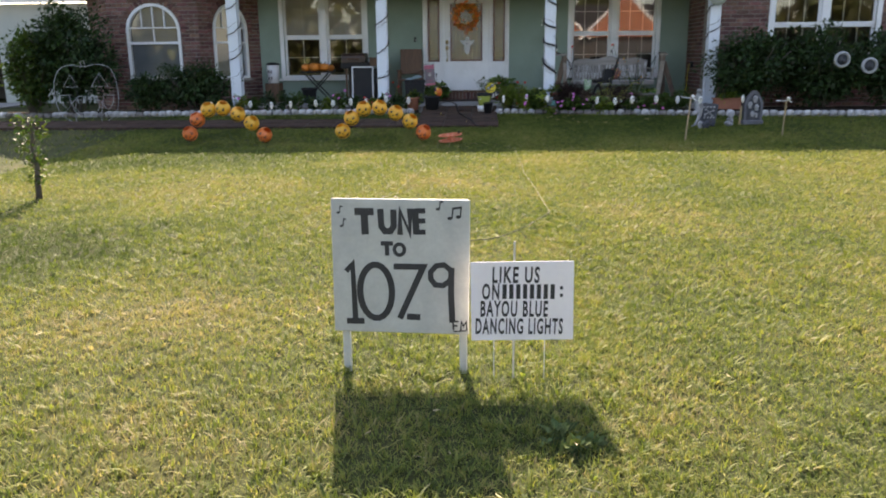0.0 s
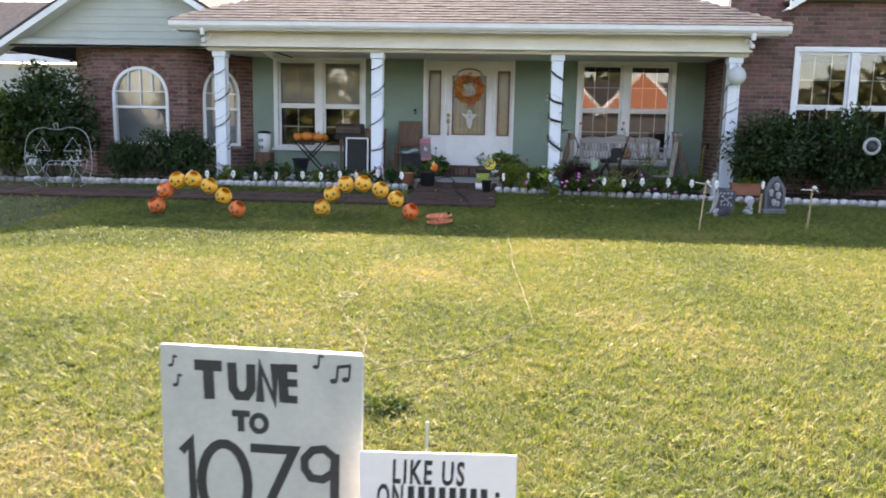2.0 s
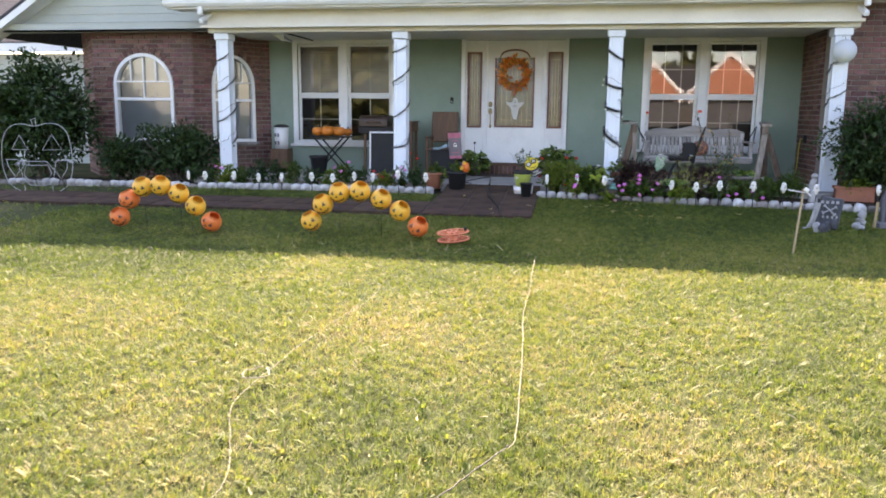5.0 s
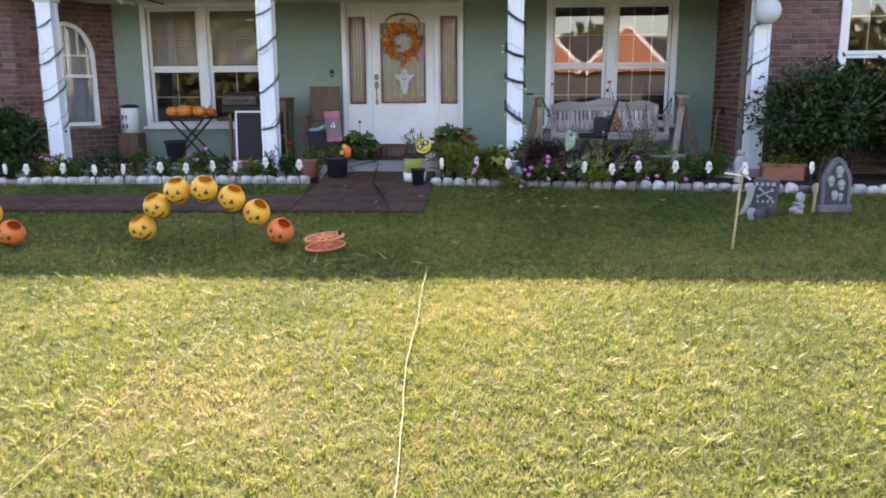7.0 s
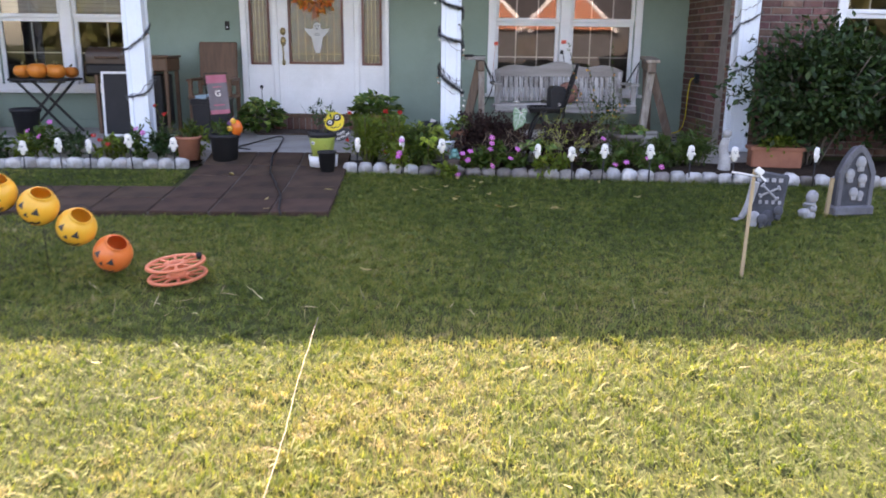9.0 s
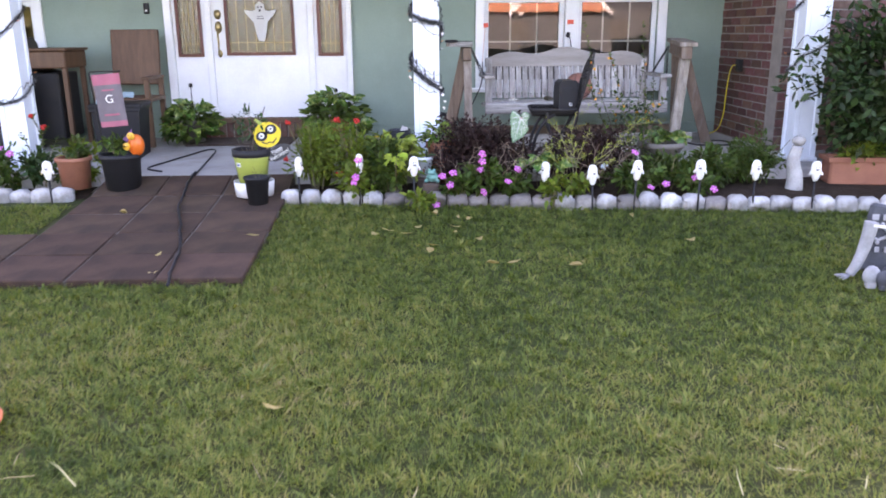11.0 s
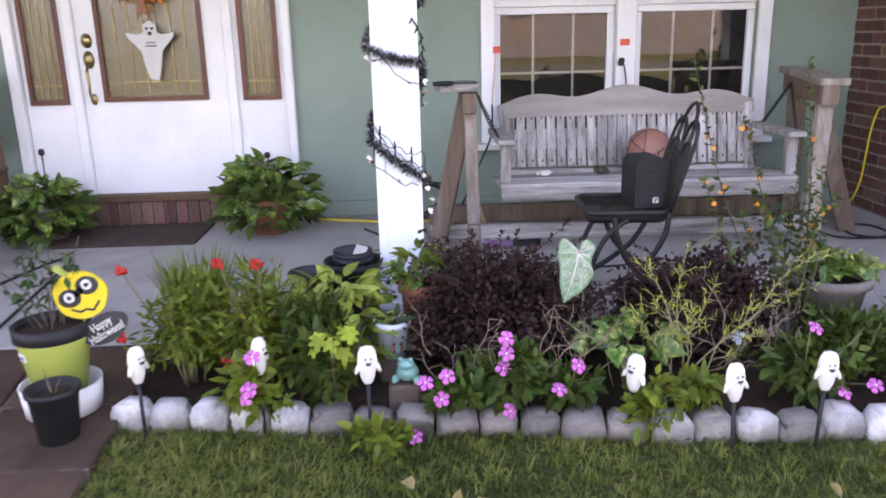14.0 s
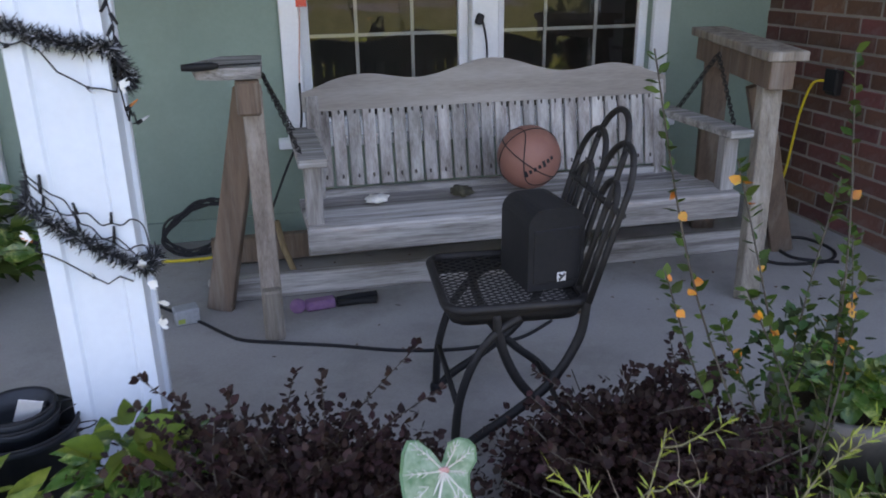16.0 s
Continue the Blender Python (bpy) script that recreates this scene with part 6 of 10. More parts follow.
def build_young_tree():
    x, y = -4.72, 8.13
    t = thing("young_tree", (x, y, ground_z(x, y)), label="thin young tree with sparse green leaves on the lawn", category="tree")
    part("trunk", tube(BM(), [(0, 0, -0.05), (0.01, 0, 0.15), (0.02, 0.01, 0.32), (0.0, 0.0, 0.5), (0.03, 0, 0.68), (0.02, 0, 0.8)], 0.034, 8, 0.008), BARK, t)
    g = rng(31)
    n = 380
    z = 0.12 + 0.68 * g.random(n) ** 0.8
    a = g.uniform(0, 2 * np.pi, n)
    rr = (0.03 + 0.085 * g.random(n)) * (0.35 + 0.9 * np.clip((z - 0.1) / 0.45, 0, 1))
    pos = np.stack([rr * np.cos(a), rr * np.sin(a), z], axis=1)
    d = unit(np.stack([np.cos(a), np.sin(a), 0.3 * np.ones(n)], axis=1) + 0.6 * g.normal(size=(n, 3)))
    leaf_mesh("leaves", pos, d, unit(g.normal(size=(n, 3)) + np.array([0, 0, 1.2])), 0.05 * (0.6 + 0.8 * g.random(n)), 0.024 * np.ones(n), LEAF_G, t)
    for k in range(9):
        a_ = k * 2.4
        z0 = 0.2 + 0.06 * k
        part("limb", tube(BM(), [(0.01, 0, z0), (0.07 * math.cos(a_), 0.07 * math.sin(a_), z0 + 0.06), (0.10 * math.cos(a_), 0.10 * math.sin(a_), z0 + 0.10)], 0.006, 5, 0.002), BARK, t)


def build_weeds():
    WEED = mat("weed_leaf", (0.115, 0.155, 0.060), (0.070, 0.105, 0.040), rough=0.8, spec=0.1, scale=9, bump=0.1, leaf=0.1, vary="island", amount=0.4)
    for x, y, s, seed in ((-0.57, 5.72, 0.8, 1), (-0.03, 3.33, 0.62, 2), (2.1, 5.2, 0.6, 3)):
        w = thing("weed", (x, y, ground_z(x, y)), label="low green leafy weed clump in the lawn", category="weed", group="lawn weeds")
        crown("leaves", 40 + seed, 150, (0.21 * s, 0.17 * s, 0.020), (0, 0, 0.008), 0.042, WEED, w, 8)
    g = rng(50)
    n = 60
    x = g.uniform(-3.0, 2.5, n)
    y = 11.35 + 0.45 * g.random(n)
    base = np.stack([x, y, 0.09 + 0.03 * g.random(n)], axis=1)
    a = g.uniform(0, 2 * np.pi, n)
    el = g.uniform(-0.1, 1.2, n)
    d = np.stack([np.cos(a) * np.cos(el), np.sin(a) * np.cos(el), np.sin(el)], axis=1)
    s = unit(np.cross(d, g.normal(size=(n, 3))))
    tagged(blades_mesh("dry_stalks", base, d, s, s * 0.3, 0.10 * (0.5 + g.random(n)), np.full(n, 0.004), STRAW), "pale dry grass stalks standing in the lawn", "dry grass", kind="stuff")
    n = 380
    x, y = g.uniform(-5, 5.5, n), g.uniform(2.0, 10.8, n)
    base = np.stack([x, y, np.interp(y, [4.1, 5.2, 8, 11], [-0.055, -0.072, -0.005, 0.08]) + 0.045], axis=1)
    a = g.uniform(0, 2 * np.pi, n)
    d = np.stack([np.cos(a), np.sin(a), 0.15 * g.normal(size=n)], axis=1)
    s = unit(np.cross(d, g.normal(size=(n, 3))))
    tagged(blades_mesh("dry_clippings", base, d, s, s * 0.2, 0.05 * (0.5 + g.random(n)), np.full(n, 0.005), STRAW), "pale dry clippings strewn over the lawn", "dry grass", kind="stuff")


# ---------------- ghosts on stakes, stones ----------------
def ghost_body():
    b = BM()
    spin(b, [(0, -0.068), (0.014, -0.062), (0.022, -0.044), (0.029, -0.012), (0.032, 0.018), (0.029, 0.043), (0.02, 0.060), (0, 0.067)], 18, (0, 0, 0), Matrix.Diagonal((1, 0.72, 1, 1)))
    for s in (-1, 1):
        tube(b, [(s * 0.020, 0, 0.004), (s * 0.033, -0.004, -0.010), (s * 0.040, -0.006, -0.024)], 0.012, 8, 0.005)
    return b


def ghost_face(parent):
    for s in (-1, 1):
        b = BM()
        spin(b, [(0, 0), (0.0034, 0), (0.0034, 0.002), (0, 0.003)], 10, (s * 0.0085, -0.0225, 0.028), pose(0, 0, 0, 90))
        part("eye", b, INK, parent)
    b = BM()
    pts = [(0.0095 * math.cos(t), 0.016 + 0.0095 * math.sin(t)) for t in [math.pi + math.pi * i / 8 for i in range(9)]]
    slab(b, pts, -0.0275, -0.024)
    part("mouth", b, INK, parent)


def build_ghosts():
    spots = [(0.024, 14.598, 0.585, 62, 0), (0.777, 14.522, 0.59, 12, 0), (1.621, 14.456, 0.557, -52, 6), (1.915, 14.391, 0.543, 14, -3), (2.202, 14.392, 0.57, 0, 2), (2.601, 14.369, 0.572, -25, 0),
             (2.956, 14.359, 0.566, 10, 0), (3.33, 14.33, 0.56, -8, 0), (4.0, 14.223, 0.574, 35, 0), (0.42, 14.60, 0.60, 70, 0)]
    left = [(-5.2, 0.51), (-4.94, 0.51), (-4.49, 0.52), (-4.11, 0.50), (-3.76, 0.51), (-3.31, 0.53), (-3.0, 0.52), (-2.68, 0.55), (-2.41, 0.54), (-2.05, 0.59), (-1.65, 0.56)]
    spots += [(x, 14.72, z, (i * 53) % 70 - 35, (i * 31) % 9 - 4) for i, (x, z) in enumerate(left)]
    first = None
    for x, y, z, rz, lean in spots:
        m = pose(x, y, z, 0, lean, rz)
        if first is None:
            first = thing("ghost_stake", label="small white plastic ghost light on a black garden stake", category="ghost light", group="ghost lights")
            first.matrix_basis = m
            gb = part("ghost", ghost_body(), GHOST, first, "white plastic ghost", True)
            ghost_face(gb)
            part("stake", tube(BM(), [(0, 0.004, -0.055), (0, 0.004, -0.36)], 0.0065, 8), BLACK, first, "black plastic stake")
        else:
            copy_thing(first, m)


def stone_mesh(k, rough=1.0):
    g = random.Random(60 + k)
    b = BM()
    w = 0.066
    j = [g.uniform(0.8, 1.15) for _ in range(6)]
    o = [(-w, -0.05), (w, -0.05), (w * 0.99, 0.045 * j[1]), (w * 0.70 * j[2], 0.078), (-w * 0.70 * j[4], 0.078 * j[5]), (-w * 0.99, 0.045 * j[0])]
    slab(b, o, -0.045, 0.045)
    bmesh.ops.bevel(b, geom=b.edges[:], offset=0.010, segments=2, affect="EDGES")
    for v in b.verts:
        v.co += Vector((g.uniform(-1, 1), g.uniform(-1, 1), g.uniform(-1, 1))) * 0.006 * rough
    me = bpy.data.meshes.new("edging_stone")
    b.to_mesh(me)
    b.free()
    if rough > 0.8:
        me.shade_smooth()
    return me


def build_edging():
    pale, dark = [], []
    for k in range(7):
        a = stone_mesh(k, 0.85)
        a.materials.append(STONE)
        c = stone_mesh(k + 20)
        c.materials.append(STONE_D)
        pale.append(a), dark.append(c)
    g = random.Random(70)
    for name, x0, x1, label in (("stone_edging", -0.052, 7.0, "row of pale and dark edging stones along the flower bed"), ("stone_edging", -9.0, -1.52, "row of whitish edging stones along the path bed")):
        e = thing(name, label=label, category="edging", group="bed edging")
        x = x0
        while x < x1:
            y = float(bed_front(x))
            isdark = (0.55 < x < 1.75) or (x > 0.55 and g.random() < 0.2) or (x < -4 and g.random() < 0.3)
            o = new("edging_stone", g.choice(dark if isdark else pale))
            o.parent = e
            s = g.uniform(0.93, 1.08)
            o.matrix_basis = pose(x, y + g.uniform(-0.015, 0.015), ground_z(x, y) + (0.002 if isdark else 0.006), g.uniform(-9, 9), g.uniform(-5, 5), g.uniform(-9, 9) - 4) @ Matrix.Diagonal((s, s, g.uniform(0.6, 0.8) if isdark else g.uniform(0.75, 0.95), 1))
            x += 0.139


build_path()
build_posts()
for i, x in enumerate(POSTS):
    build_garland(x, 80 + i, (2.30, 2.27, 2.30, 2.25)[i], near=(i == 2), turn=(1 if i == 2 else -1), turns=WINDINGS[i])
build_loose_lights()
build_post_globe()
build_ribbons()
build_entrance()
build_wreath()
build_door_ghost()
build_tune_sign()
build_small_sign()
build_pumpkin_arch(-1.785, 12.02, 0.287, 1.17, 0.33, "yyyyyyo", "arch of seven pumpkin pails, yellow with one orange", 1)
build_pumpkin_arch(-4.07, 12.02, 0.262, 1.10, 0.36, "ooyyyyo", "arch of seven pumpkin pails, four yellow and three orange", 2)
build_reel()
build_cords()
build_young_tree()
build_weeds()
build_ghosts()
build_edging()

# ---------------- porch: swing, chair, things on them ----------------
def plank(bm_, a, b, w, t, up=(0, 0, 1), bevel=0.004):
    """A board from a to b, w wide across and t thick along 'up'."""
    a, b = Vector(a), Vector(b)
    x = (b - a).normalized()
    z = Vector(up)
    z = (z - x * z.dot(x)).normalized()
    y = z.cross(x)
    m = Matrix((x, y, z)).transposed().to_4x4()
    return box(bm_, (a + b) / 2, ((b - a).length, w, t), m, bevel)


def build_swing():
    fr = thing("swing_frame", (0, 0, 0), label="weathered grey wooden A-frame stand for a porch swing", category="swing frame")
    # the stand at the near end leans its two legs together under a short worn board
    part("leg", plank(BM(), (1.25, 16.21, SLAB), (1.245, 16.40, 1.27), 0.068, 0.04, (0, 1, 0.3)), WOOD_F, fr)
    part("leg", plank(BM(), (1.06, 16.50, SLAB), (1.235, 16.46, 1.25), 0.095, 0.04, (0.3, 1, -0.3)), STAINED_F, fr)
    part("foot_block", box(BM(), (1.25, 16.205, SLAB + 0.09), (0.06, 0.05, 0.18), bevel=0.006), WOOD_F, fr)
    part("cross_block", box(BM(), (1.235, 16.44, 1.245), (0.075, 0.36, 0.11), bevel=0.008), STAINED_F, fr)
    top = [(-0.095, -0.12), (-0.01, -0.155), (0.10, -0.145), (0.11, 0.20), (-0.03, 0.20), (-0.115, 0.03)]
    part("top_board", slab(BM(), top, -0.018, 0.018, pose(1.18, 16.40, 1.325, -90, 0, 0)), WOOD, fr, "worn tapering top board")
    # the stand by the brick wall carries a long beam from front to back
    part("leg", plank(BM(), (2.97, 16.08, SLAB), (3.10, 16.28, 1.25), 0.085, 0.045, (0, 1, 0.3)), WOOD_F, fr)
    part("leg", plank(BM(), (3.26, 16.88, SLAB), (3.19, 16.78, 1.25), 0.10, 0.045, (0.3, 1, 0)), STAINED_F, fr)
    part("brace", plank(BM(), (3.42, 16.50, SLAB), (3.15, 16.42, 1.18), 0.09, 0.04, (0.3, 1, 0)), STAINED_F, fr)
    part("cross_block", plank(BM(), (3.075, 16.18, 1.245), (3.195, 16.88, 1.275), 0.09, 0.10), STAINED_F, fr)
    part("top_board", plank(BM(), (3.085, 16.17, 1.312), (3.205, 16.90, 1.342), 0.15, 0.035, (0, 0, 1)), WOOD_F, fr)
    part("base_rail", plank(BM(), (1.02, 16.575, SLAB + 0.046), (3.30, 16.575, SLAB + 0.046), 0.05, 0.09), WOOD, fr)
    # rear rail takes the dark stain: shade below the seat put into colour
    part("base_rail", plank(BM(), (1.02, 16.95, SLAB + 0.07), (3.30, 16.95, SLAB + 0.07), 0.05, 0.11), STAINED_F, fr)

    RUST = mat("rusty_nail", (0.07, 0.055, 0.048), (0.05, 0.04, 0.035), rough=0.8, bump=0.1)
    sw = thing("porch_swing", (2.15, 16.4, 0), label="weathered grey slatted wooden porch swing bench with scalloped crest", category="swing bench")
    X0, X1 = -0.77, 0.77
    z = 0.85
    for k, (y, w) in enumerate(((-0.237, 0.098), (-0.115, 0.10), (0.01, 0.10), (0.13, 0.10))):
        part("seat_slat", box(BM(), (0, y, z - 0.011 - 0.012 * k), (X1 - X0, w, 0.022), pose(0, 0, 0, 4, 0, 0), bevel=0.004), WOOD, sw)
    part("front_rail", box(BM(), (0, -0.272, z - 0.055), (X1 - X0, 0.03, 0.075), bevel=0.004), WOOD, sw)
    part("back_rail", box(BM(), (0, 0.19, z - 0.045), (X1 - X0 - 0.08, 0.035, 0.07), bevel=0.004), WOOD, sw)
    n = 24
    for k in range(n):
        x = X0 + 0.11 + (X1 - X0 - 0.22) * k / (n - 1)
        part("back_slat", plank(BM(), (x, 0.19, z + 0.0), (x, 0.255, z + 0.315), 0.0475, 0.018, (0, -1, 0.2), 0.003), WOOD_V, sw)
        for f in (0.12, 0.86):
            part("nail", spin(BM(), [(0, 0), (0.0045, 0), (0.0035, 0.003), (0, 0.003)], 8, (x + 0.006 * math.sin(k * 7), 0.19 + 0.065 * f - 0.0095, z + 0.315 * f), pose(0, 0, 0, 78) @ Matrix.Diagonal((1, 2.0, 1, 1))), RUST, sw)
    crest = []
    N = 40
    for i in range(N + 1):
        t = i / N
        u = abs(2 * t - 1)
        h = 0.085 + 0.085 * math.exp(-(u / 0.30) ** 2) + 0.045 * math.exp(-((u - 0.68) / 0.22) ** 2) - 0.02 * max(0, u - 0.85) / 0.15
        crest.append((X0 + 0.04 + (X1 - X0 - 0.08) * t, h))
    b = slab(BM(), [(X1 - 0.04, 0.0), (X0 + 0.04, 0.0)][::-1] + crest[::-1], -0.013, 0.013, pose(0, 0.248, z + 0.275, -13, 0, 0))
    part("crest_rail", b, mat("weathered_crest", (0.34, 0.31, 0.285), (0.22, 0.195, 0.175), rough=0.85, scale=5, fine=70, bump=0.3, stretch=(0.3, 3, 3), dirt=(0.15, 0.13, 0.115), dirt_amount=0.35), sw, "smooth grey-brown crest board")
    for s in (-1, 1):
        x = s * (X1 - 0.03)
        part("arm_post", box(BM(), (x, -0.22, z + 0.085), (0.055, 0.05, 0.23), bevel=0.005), WOOD_V, sw)
        part("arm_rest", plank(BM(), (x, -0.30, z + 0.212), (x, 0.26, z + 0.205), 0.092, 0.028), WOOD, sw)
        part("back_stile", plank(BM(), (s * (X1 - 0.075), 0.175, z - 0.05), (s * (X1 - 0.075), 0.265, z + 0.33), 0.05, 0.04, (0, -1, 0.2)), WOOD_V, sw)
    for s in (-1, 1):
        for y0 in (-0.2, 0.2):
            ch = BM()
            a, c = Vector((s * (X1 - 0.0), y0, z + 0.22)), Vector((s * 0.865, 0.10, 1.29))
            m = 20
            for k in range(m):
                p = a + (c - a) * (k + 0.5) / m
                d = (c - a).normalized()
                u, v = frame_at(d)
                w_ = u if k % 2 else v
                tube(ch, [p + d * 0.016 * math.cos(t) + w_ * 0.008 * math.sin(t) for t in [2 * math.pi * i / 8 for i in range(9)]], 0.0022, 4, close=False)
            part("chain", ch, IRON, sw, "rusty steel chain")


def build_ball():
    bl = thing("basketball", (2.215, 16.40, 0.844 + 0.117), label="worn orange-brown basketball on the swing seat", category="basketball")
    R = 0.117
    part("skin", ball(BM(), (0, 0, 0), R, 32), RUBBER, bl)
    rot = pose(0, 0, 0, 20, 28, 15)

    def seam(fn):
        pts = [rot @ (Vector(fn(2 * math.pi * i / 48)).normalized() * (R + 0.0003)) for i in range(49)]
        part("seam", tube(BM(), pts, 0.0022, 5, close=False), BLACK, bl)
    seam(lambda t: (math.cos(t), math.sin(t), 0))
    seam(lambda t: (math.cos(t), 0, math.sin(t)))
    seam(lambda t: (math.cos(t), math.sin(t), 0.75 * math.cos(2 * t) + 0.15))
    b = BM()
    for k in range(7):
        a = radians(-24 + 8 * k)
        e = radians(-18 + 4.5 * k)
        p = Vector((math.sin(a) * math.cos(e), -math.cos(a) * math.cos(e), math.sin(e))) * (R + 0.0006)
        box(b, p, (0.011, 0.0014, 0.014 + 0.01 * (k in (0, 4))), pose(0, 0, 0, -math.degrees(e), -20, math.degrees(a)))
    part("plain_bars", b, BLACK, bl, "dark bars in place of lettering")


def build_chair():
    ch = thing("metal_chair", (1.85, 15.54, SLAB), -95, "black metal garden chair with a mesh seat and looped back", "chair")
    zs, hw, d0, d1 = 0.42, 0.185, -0.18, 0.17

    def rnd(k=0.05):
        o = []
        for cx, cy, a0 in ((hw - k, d1 - k, 0), (-hw + k, d1 - k, 90), (-hw + k, d0 + k, 180), (hw - k, d0 + k, 270)):
            o += [(cx + k * math.cos(radians(a0 + 15 * i)), cy + k * math.sin(radians(a0 + 15 * i))) for i in range(7)]
        return o
    o = rnd()
    part("seat_rim", tube(BM(), [(x, y, zs) for x, y in o] + [(o[0][0], o[0][1], zs)], 0.012, 8, close=False), IRON, ch)
    # expanded-metal seat: two families of slanting strands
    b = BM()
    step = 0.021
    for s in (-1, 1):
        k = -0.5
        while k < 0.5:
            pts = []
            for i in range(25):
                y = d0 + 0.012 + (d1 - d0 - 0.024) * i / 24
                x = k + s * y * 0.62
                if abs(x) < hw - 0.008:
                    pts.append(Vector((x, y, zs - 0.002 - 0.012 * (1 - (x / hw) ** 2))))
            if len(pts) > 1:
                for p, q in zip(pts, pts[1:]):
                    dx = Vector((0.0042, 0, 0))
                    b.faces.new([b.verts.new(v) for v in (p - dx, p + dx, q + dx, q - dx)])
            k += step
    mesh_ = part("seat_mesh", b, IRON, ch, "perforated black metal seat")
    tagged(mesh_, kind="stuff")
    b = BM()
    rows = [[b.verts.new((x * k, y * k, zs - h)) for x, y in o] for k, h in ((1.0, 0.004), (0.985, 0.022), (0.93, 0.045), (0.92, 0.043), (0.97, 0.02), (0.985, 0.004))]
    for p, q in zip(rows, rows[1:]):
        for i in range(len(o)):
            b.faces.new((p[i], p[(i + 1) % len(o)], q[(i + 1) % len(o)], q[i]))
    part("apron", b, IRON, ch, "", True)

    def loop(cx, w, h, lean):
        pts = []
        for i in range(21):
            t = math.pi * i / 20
            pts.append((cx + w * math.cos(t), 0, h + w * 1.1 * math.sin(t)))
        pts = [(cx + w, 0, 0)] + pts + [(cx - w, 0, 0)]
        return [(x, d1 - 0.005 + z * lean, zs + z) for x, _, z in pts]
    for cx, w, h in ((-0.095, 0.095, 0.26), (0.095, 0.095, 0.26), (-0.095, 0.05, 0.22), (0.095, 0.05, 0.22), (0.0, 0.10, 0.32)):
        part("back_loop", tube(BM(), smooth_path(loop(cx, w, h, 0.30), 2), 0.0085, 7), IRON, ch)
    part("back_bar", tube(BM(), [(-0.2, d1 + 0.062, zs + 0.22), (0.2, d1 + 0.062, zs + 0.22)], 0.009, 7), IRON, ch)
    for s in (-1, 1):
        x = s * (hw - 0.01)
        part("leg", tube(BM(), smooth_path([(x, d1 - 0.005, zs), (x, d1 - 0.02, 0.32), (x, 0.08, 0.20), (x, -0.03, 0.11), (x, -0.12, 0.05), (x, -0.165, 0.0)], 5), 0.0125, 8), IRON, ch)
        part("leg", tube(BM(), smooth_path([(x, -0.06, zs - 0.02), (x, -0.045, 0.31), (x, 0.0, 0.21), (x, 0.07, 0.13), (x, 0.14, 0.07), (x, 0.20, 0.0)], 5), 0.0125, 8), IRON, ch)
        part("leg", tube(BM(), smooth_path([(x, 0.0, zs - 0.03), (x, -0.065, 0.345), (x, -0.12, 0.265), (x, -0.155, 0.15), (x, -0.165, 0.0)], 5), 0.0115, 8), IRON, ch)
        for y in (-0.165, 0.20):
            part("glide", spin(BM(), [(0, 0), (0.017, 0), (0.017, 0.02), (0.012, 0.028), (0, 0.028)], 12, (x, y, 0)), BLACK, ch)
    for y, z in ((-0.155, 0.15), (0.14, 0.07)):
        part("stretcher", tube(BM(), [(-hw + 0.01, y, z), (hw - 0.01, y, z)], 0.008, 7), IRON, ch)


def build_speaker():
    sp = thing("loudspeaker", (1.945, 15.53, SLAB + 0.42), 4, "small black loudspeaker box on the metal chair", "loudspeaker")
    b = BM()
    o = [(-0.076, 0.0), (0.076, 0.0)] + arc(0.031, 0.167, 0.045, 0.045, 0, 90, 6) + arc(-0.031, 0.167, 0.045, 0.045, 90, 180, 6)
    slab(b, o, -0.09, 0.09)
    part("cabinet", b, BLACK, sp)
    part("grille", box(BM(), (0, -0.091, 0.09), (0.125, 0.006, 0.14), bevel=0.002), BLACK, sp, "black metal grille")
    part("badge", box(BM(), (0.012, -0.0985, 0.035), (0.024, 0.003, 0.024), bevel=0.001), WIRE_W, sp, "small white square badge")
    b = BM()
    plank(b, (0.004, -0.1005, 0.027), (0.020, -0.1005, 0.043), 0.003, 0.002)
    plank(b, (0.004, -0.1005, 0.043), (0.013, -0.1005, 0.035), 0.003, 0.002)
    part("badge_mark", b, INK, sp)


